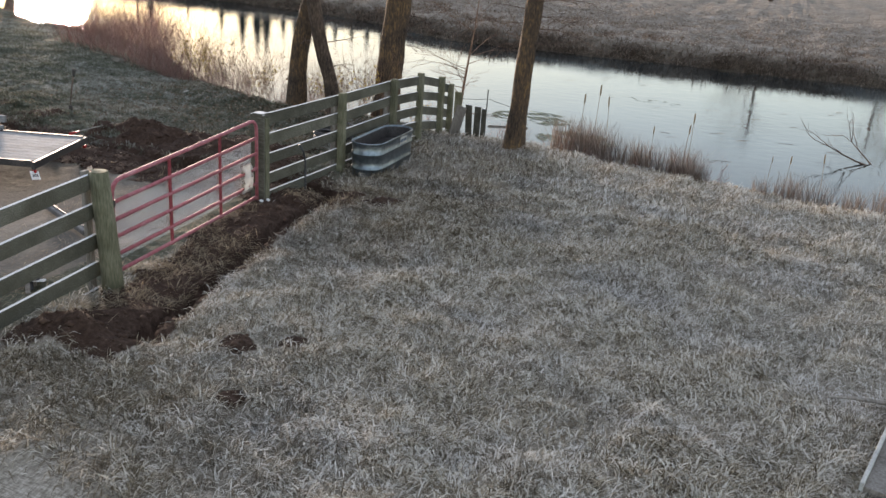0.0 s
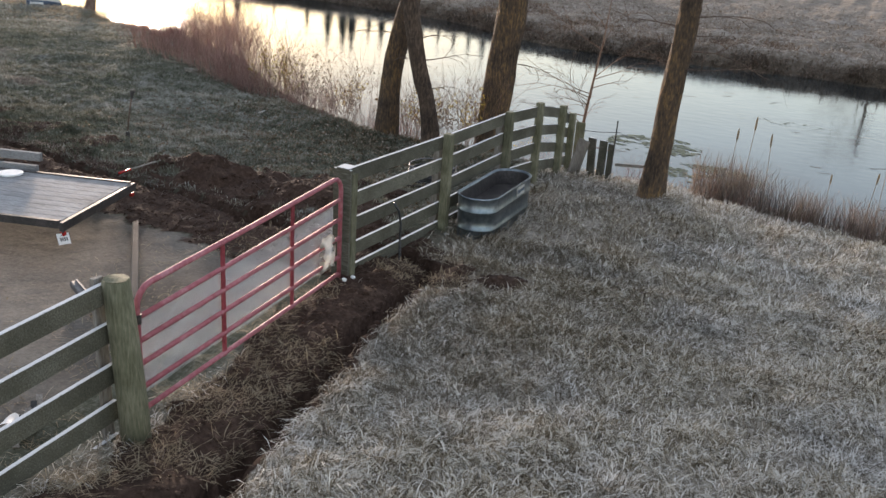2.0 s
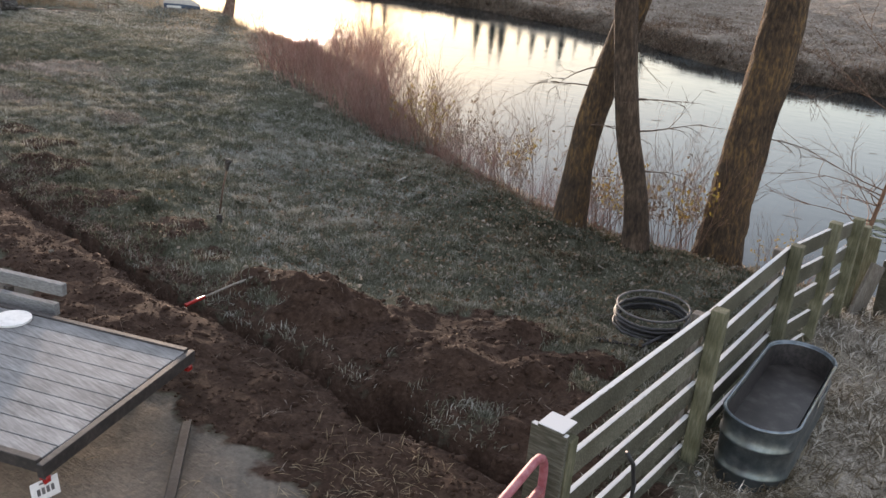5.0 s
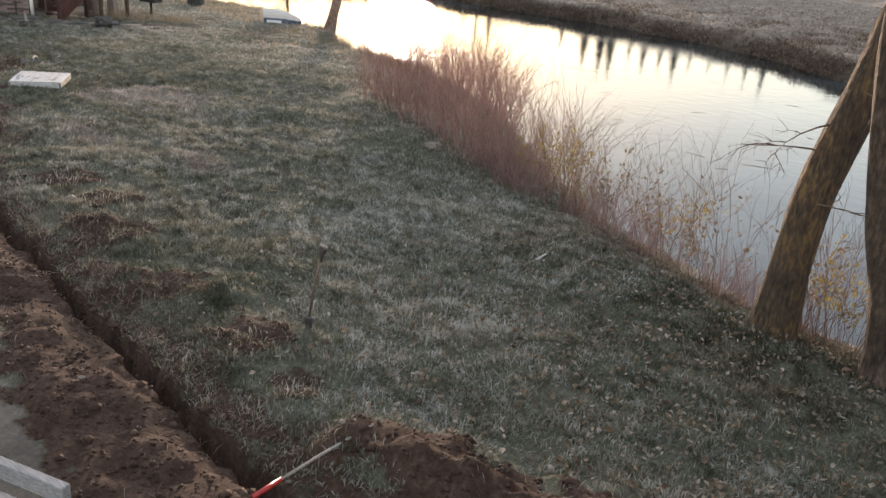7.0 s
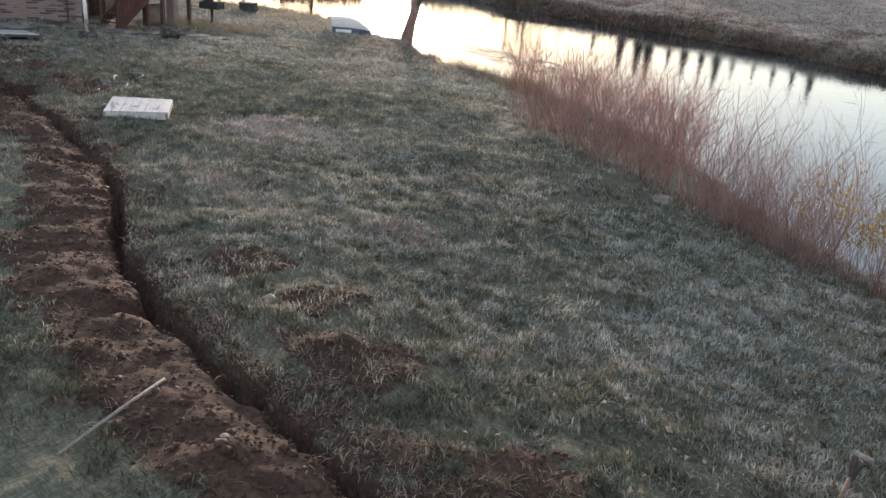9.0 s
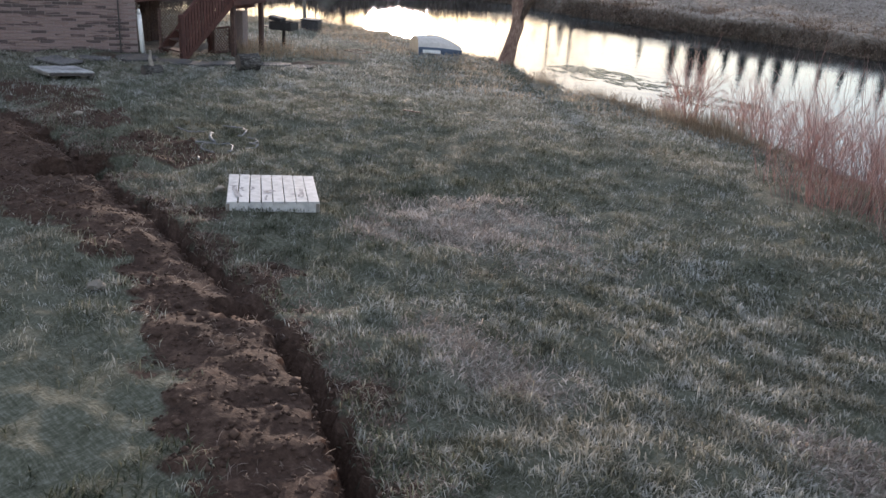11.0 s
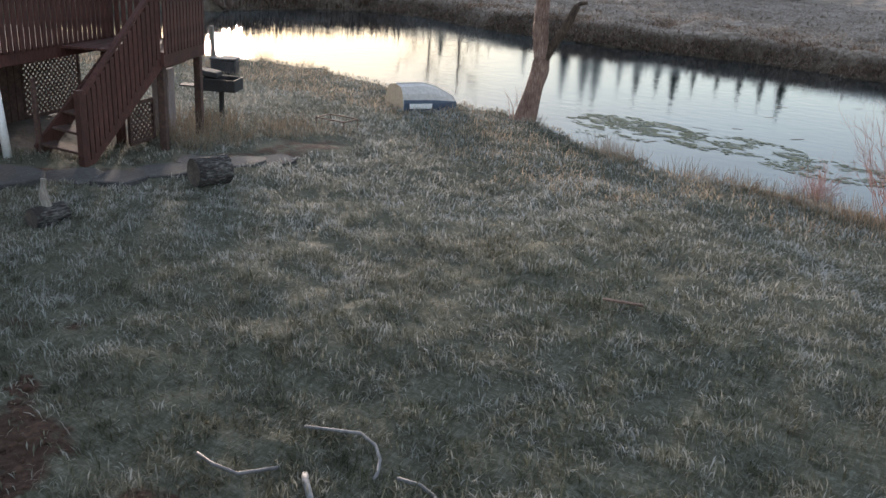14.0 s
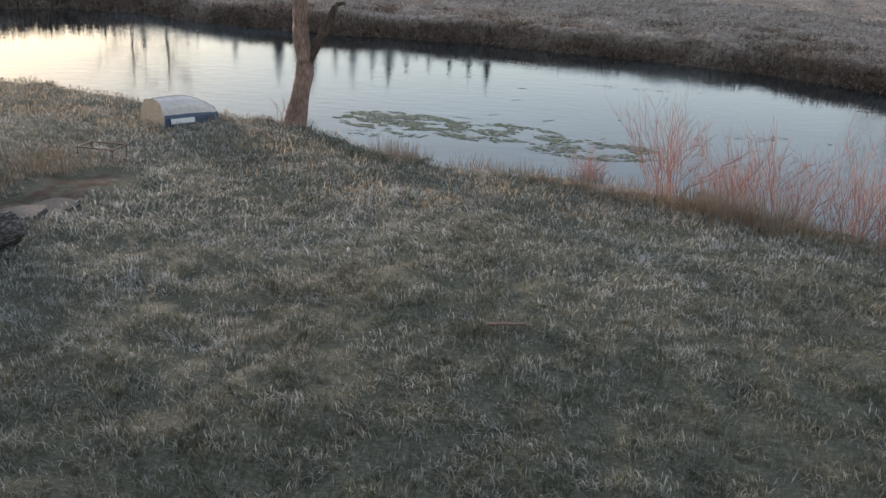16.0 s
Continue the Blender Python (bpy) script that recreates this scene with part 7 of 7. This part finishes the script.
osier = [shrub("slender pink-red osier bush standing in the shallows", 70 + i, 34, 1.0, 0.22, M_PINK, 0, 2, 0.0085, group="osiers in the shallows") for i in range(3)]
tawny = [shrub("tawny tuft of dry sedge at the water's edge", 80 + i, 95, 0.34, 0.24, M_DRY, 0, 0, 0.0032, "sedge_tuft", "sedge tufts") for i in range(2)]
plant(osier, [(-26.44, 28.51, 0, 0, 0.6), (-26.2, 28.3, 1, 37, 0.5), (-25.05, 26.95, 2, 74, 1.1), (-24.3, 27.0, 2, 185, 0.7), (-23.8, 27.3, 0, 222, 1.0), (-23.2, 26.75, 1, 333, 1.0), (-22.5, 26.3, 0, 33, 1.1),
             (-21.9, 25.9, 1, 20, 0.95), (-20.8, 25.0, 2, 20, 1.0), (-20.0, 24.5, 1, 80, 1.1), (-19.3, 23.9, 0, 120, 1.0), (-18.6, 23.4, 2, 60, 1.1)])
spots = [(-29.93, 28.17, 0, 0, 1.2), (-29.53, 27.84, 1, 53, 1.2), (-28.36, 27.74, 0, 106, 1.3), (-28.05, 27.69, 1, 159, 1.2), (-27.18, 27.09, 0, 212, 1.0), (-26.62, 26.84, 1, 265, 1.1), (-26.1, 26.75, 0, 318, 1.2), (-25.6, 26.52, 1, 11, 1.3), (-24.79, 26.44, 0, 64, 1.5), (-24.52, 26.36, 1, 117, 1.7), (-24.38, 26.2, 0, 170, 1.6), (-24.97, 26.08, 1, 223, 1.4), (-24.15, 25.91, 0, 276, 1.5), (-23.79, 25.82, 1, 329, 1.7), (-23.64, 25.64, 0, 22, 1.8), (-23.43, 25.38, 1, 75, 1.6),
         (-28.0, 27.5, 0, 0, 0.9), (-27.6, 27.35, 1, 50, 0.8), (-29.2, 28.0, 0, 120, 0.8), (-29.6, 28.2, 1, 10, 0.9), (-24.6, 26.6, 0, 70, 1.0), (-24.2, 26.4, 1, 20, 1.1), (-23.9, 26.2, 0, 150, 1.0), (-23.2, 25.9, 1, 90, 1.2), (-22.7, 25.6, 0, 210, 1.1), (-25.6, 26.9, 1, 300, 0.8), (-26.4, 27.0, 0, 30, 0.7), (-22.1, 25.3, 1, 60, 1.1), (-32.4, 29.7, 0, 10, 0.8), (-31.9, 29.6, 1, 190, 0.7), (-41, 31.6, 0, 20, 1.0), (-39.5, 31.6, 1, 80, 0.8),
         (-34.0, 22.3, 0, 0, 1.3), (-34.3, 22.7, 1, 60, 1.3), (-34.6, 23.3, 0, 120, 1.2), (-34.9, 23.9, 1, 180, 1.2), (-34.1, 23.4, 0, 240, 1.0), (-33.9, 22.9, 1, 300, 0.9), (-34.6, 22.4, 0, 20, 1.3), (-34.3, 24.4, 1, 70, 0.9), (-35.1, 23.2, 0, 100, 1.3), (-33.75, 24.3, 1, 30, 0.9), (-33.6, 24.7, 0, 80, 0.8), (-33.9, 24.0, 1, 140, 1.0), (-34.3, 25.0, 0, 200, 0.9), (-33.4, 25.1, 1, 260, 0.7)]
plant(tawny, spots)


def cattails(label, seed, n, h):
    rg = random.Random(seed)
    t = thing("cattail_clump", label, "reeds", group="cattail clumps")
    bm = bmesh.new()
    for i in range(n):
        a, q = rg.uniform(0, 6.28), math.sqrt(rg.random()) * 0.30
        p = Vector((q * math.cos(a), q * math.sin(a), -0.05))
        L = h * rg.uniform(0.6, 1.1)
        bend = Vector((rg.gauss(0, 0.17), rg.gauss(0, 0.17), 0))
        w = rg.uniform(0.004, 0.008)
        sd = Vector((-bend.y, bend.x, 0)).normalized() * w
        prev = None
        for k in range(5):
            u = k / 4
            c = p + bend * u * u * L * 1.3 + Vector((0, 0, L * u * (1 - 0.25 * u)))
            cur = (bm.verts.new(c - sd * (1 - u * 0.9)), bm.verts.new(c + sd * (1 - u * 0.9)))
            if prev:
                bm.faces.new((prev[0], prev[1], cur[1], cur[0]))
            prev = cur
    part("foliage", bm, M_FARBANK if seed == 90 else M_TURF, t)
    for i in range(1 if seed % 2 else 0):
        a, q = rg.uniform(0, 6.28), rg.uniform(0, 0.25)
        x, y, L = q * math.cos(a), q * math.sin(a), h * rg.uniform(0.95, 1.35)
        bm = bmesh.new()
        tube(bm, [(x, y, 0), (x + 0.02, y, L * 0.6), (x + 0.05, y + 0.02, L)], 0.005, 5)
        stalk = part("stalk", bm, M_DRY, t)
        bm = bmesh.new()
        tube(bm, [(x + 0.045, y + 0.018, L * 0.92), (x + 0.05, y + 0.02, L * 0.95), (x + 0.054, y + 0.022, L * 1.05), (x + 0.056, y + 0.024, L * 1.09)], [0.008, 0.017, 0.017, 0.006], 8)
        part("seed_head", bm, M_STRAW, stalk, "fluffy tan seed head")
    return t


reeds = [cattails("clump of dry cattails with fluffy seed heads by the pond", 90 + i, 170, 1.15) for i in range(4)]
spots = [(-3.9, 17.8, 0, 0, 0.95), (-3.5, 17.5, 1, 40, 1.0), (-3.1, 17.3, 2, 90, 1.05), (-2.7, 17.1, 3, 140, 0.9), (-2.3, 16.9, 0, 200, 0.8), (-1.9, 16.75, 1, 250, 0.75), (-1.5, 16.6, 2, 20, 0.8), (-1.1, 16.45, 3, 60, 0.85), (-0.9, 16.3, 0, 100, 0.6), (-3.3, 17.9, 3, 30, 1.0), (-2.2, 17.4, 2, 210, 0.8), (-1.3, 17.0, 1, 310, 0.9),
         (0.6, 16.4, 1, 10, 0.7), (0.9, 16.2, 2, 70, 0.8), (1.3, 16.0, 3, 130, 0.7), (1.8, 16.1, 0, 190, 0.7), (2.3, 16.2, 1, 240, 0.75), (2.9, 16.3, 2, 20, 0.7), (0.2, 16.6, 3, 300, 0.55), (3.6, 16.4, 0, 50, 0.7), (4.3, 16.4, 1, 80, 0.7)]
plant(reeds, spots)

# ======== far trees, seen in the pond's mirror ========
def conifer(seed, h):
    rg = random.Random(seed)
    t = thing("conifer", "dark conifer in a row beyond the far field", "tree", group="conifer row")
    bm = bmesh.new()
    rod(bm, (0, 0, -0.2), (0, 0, h), 0.09, 0.01, 8)
    part("trunk", bm, M_BARK, t)
    bm = bmesh.new()
    n = 26
    for i in range(n):
        z = h * (0.06 + 0.93 * i / n)
        r = 1.15 * (1 - i / n) ** 0.85 + 0.04
        for k in range(9):
            a = 2 * math.pi * k / 9 + rg.uniform(-.3, .3) + i
            rr_ = r * rg.uniform(0.7, 1.15)
            c, s = math.cos(a), math.sin(a)
            w = 0.14 + 0.10 * r
            drop = rr_ * 0.35
            bm.faces.new([bm.verts.new(v) for v in ((0, 0, z + 0.12), (c * rr_ * 0.6 - s * w, s * rr_ * 0.6 + c * w, z - drop * 0.4), (c * rr_, s * rr_, z - drop), (c * rr_ * 0.6 + s * w, s * rr_ * 0.6 - c * w, z - drop * 0.4))])
    part("crown", bm, M_NEEDLE, t)
    return t


rg = random.Random(5)
cons = [conifer(100 + i, 5.2) for i in range(3)]
spots = []
for i in range(12):
    s = i / 11
    spots.append((-50.5 + 15.0 * s + rg.uniform(-.3, .3), 75.0 + 3.5 * s, i % 3, rg.uniform(0, 360), rg.uniform(0.95, 1.3)))
for i in range(4):
    spots.append((-55 - 2.4 * i + rg.uniform(-.8, .8), 76 + rg.uniform(-3, 3), i % 3, rg.uniform(0, 360), rg.uniform(0.7, 1.05)))
plant(cons, spots)


def far_bare(seed, h):
    rg = random.Random(seed)
    t = thing("far_tree", "tall leafless tree far beyond the pond", "tree", group="far leafless trees")
    bm = bmesh.new()
    tube(bm, [(0, 0, -0.3), (0.1, 0, h * 0.35), (0.0, 0.1, h * 0.7), (0.1, 0.1, h)], [0.15, 0.12, 0.08, 0.03], 8)
    part("trunk", bm, M_BARK, t)
    bm = bmesh.new()
    for i in range(15):
        a, z = rg.uniform(0, 6.28), h * rg.uniform(0.15, 0.9)
        twigs(bm, (0.05, 0.05, z), (math.cos(a), math.sin(a), rg.uniform(0.5, 1.2)), h * rg.uniform(0.22, 0.38), 0.07, 2, rg, 0.6, 4)
    part("crown", bm, M_TWIG, t)
    return t


fars = [far_bare(110, 9.0), far_bare(111, 7.5)]
plant(fars, [(-60, 71, 0, 0, 0.75), (-70, 57, 1, 10, 1.0), (-55, 67, 1, 200, 0.8), (-76, 52, 0, 120, 0.9), (-80, 45, 1, 30, 1.0), (9.5, 92, 1, 60, 1.5), (13.5, 94, 0, 140, 1.3), (-1.8, 92, 1, 260, 1.6), (25, 90, 0, 10, 1.4), (36, 96, 1, 70, 1.5)])
# dry reeds closing the west end of the pond
x, y, z = scatter(26000, -62, -44, 30.0, 58.0, lambda x, y, z, k: (z > -0.75) * (x < -50.5 + 0.3 * (y - 45) * (y > 45)) * 0.8)
blades("reed_bed", x, y, z, 0.65, 0.06, 74, 0.0, M_FARBANK, "tall dry reeds closing the far end of the pond", "reeds", 0.15)

# ======== bricks of the house wall ========
rb = random.Random(17)
BL_, BH_, BD_, JT = 0.29, 0.054, 0.05, 0.012
meshes = []
for k in range(3):
    bm = bmesh.new()
    box(bm, BL_, BD_, BH_, pose(0, 0, 0, rb.uniform(-1, 1), 0, 0), 0.005)
    me_ = bpy.data.meshes.new("brick")
    bm.to_mesh(me_)
    bm.free()
    me_.materials.append(M_BRICK)
    meshes.append(me_)
angw = math.atan2(HD.y, HD.x)
rest = bmesh.new()
rows_ = 42
for r in range(rows_):
    z = -0.12 + r * (BH_ + JT)
    off = (BL_ + JT) / 2 if r % 2 else 0
    for i in range(19):
        s = 0.15 + i * (BL_ + JT) + off
        c = HC + HD * s - HN * (0.017 + rb.uniform(-0.003, 0.004))
        m = Matrix.Translation((c.x, c.y, z)) @ Matrix.Rotation(angw, 4, "Z")
        if r < 25 and i < 12:
            ob = new("brick", meshes[rb.randrange(3)])
            ob.parent = house
            ob.matrix_world = m
        else:
            box(rest, BL_, BD_, BH_, m)
ob = part("brickwork", rest, M_BRICK_REST, house)
tagged(ob, kind="stuff")
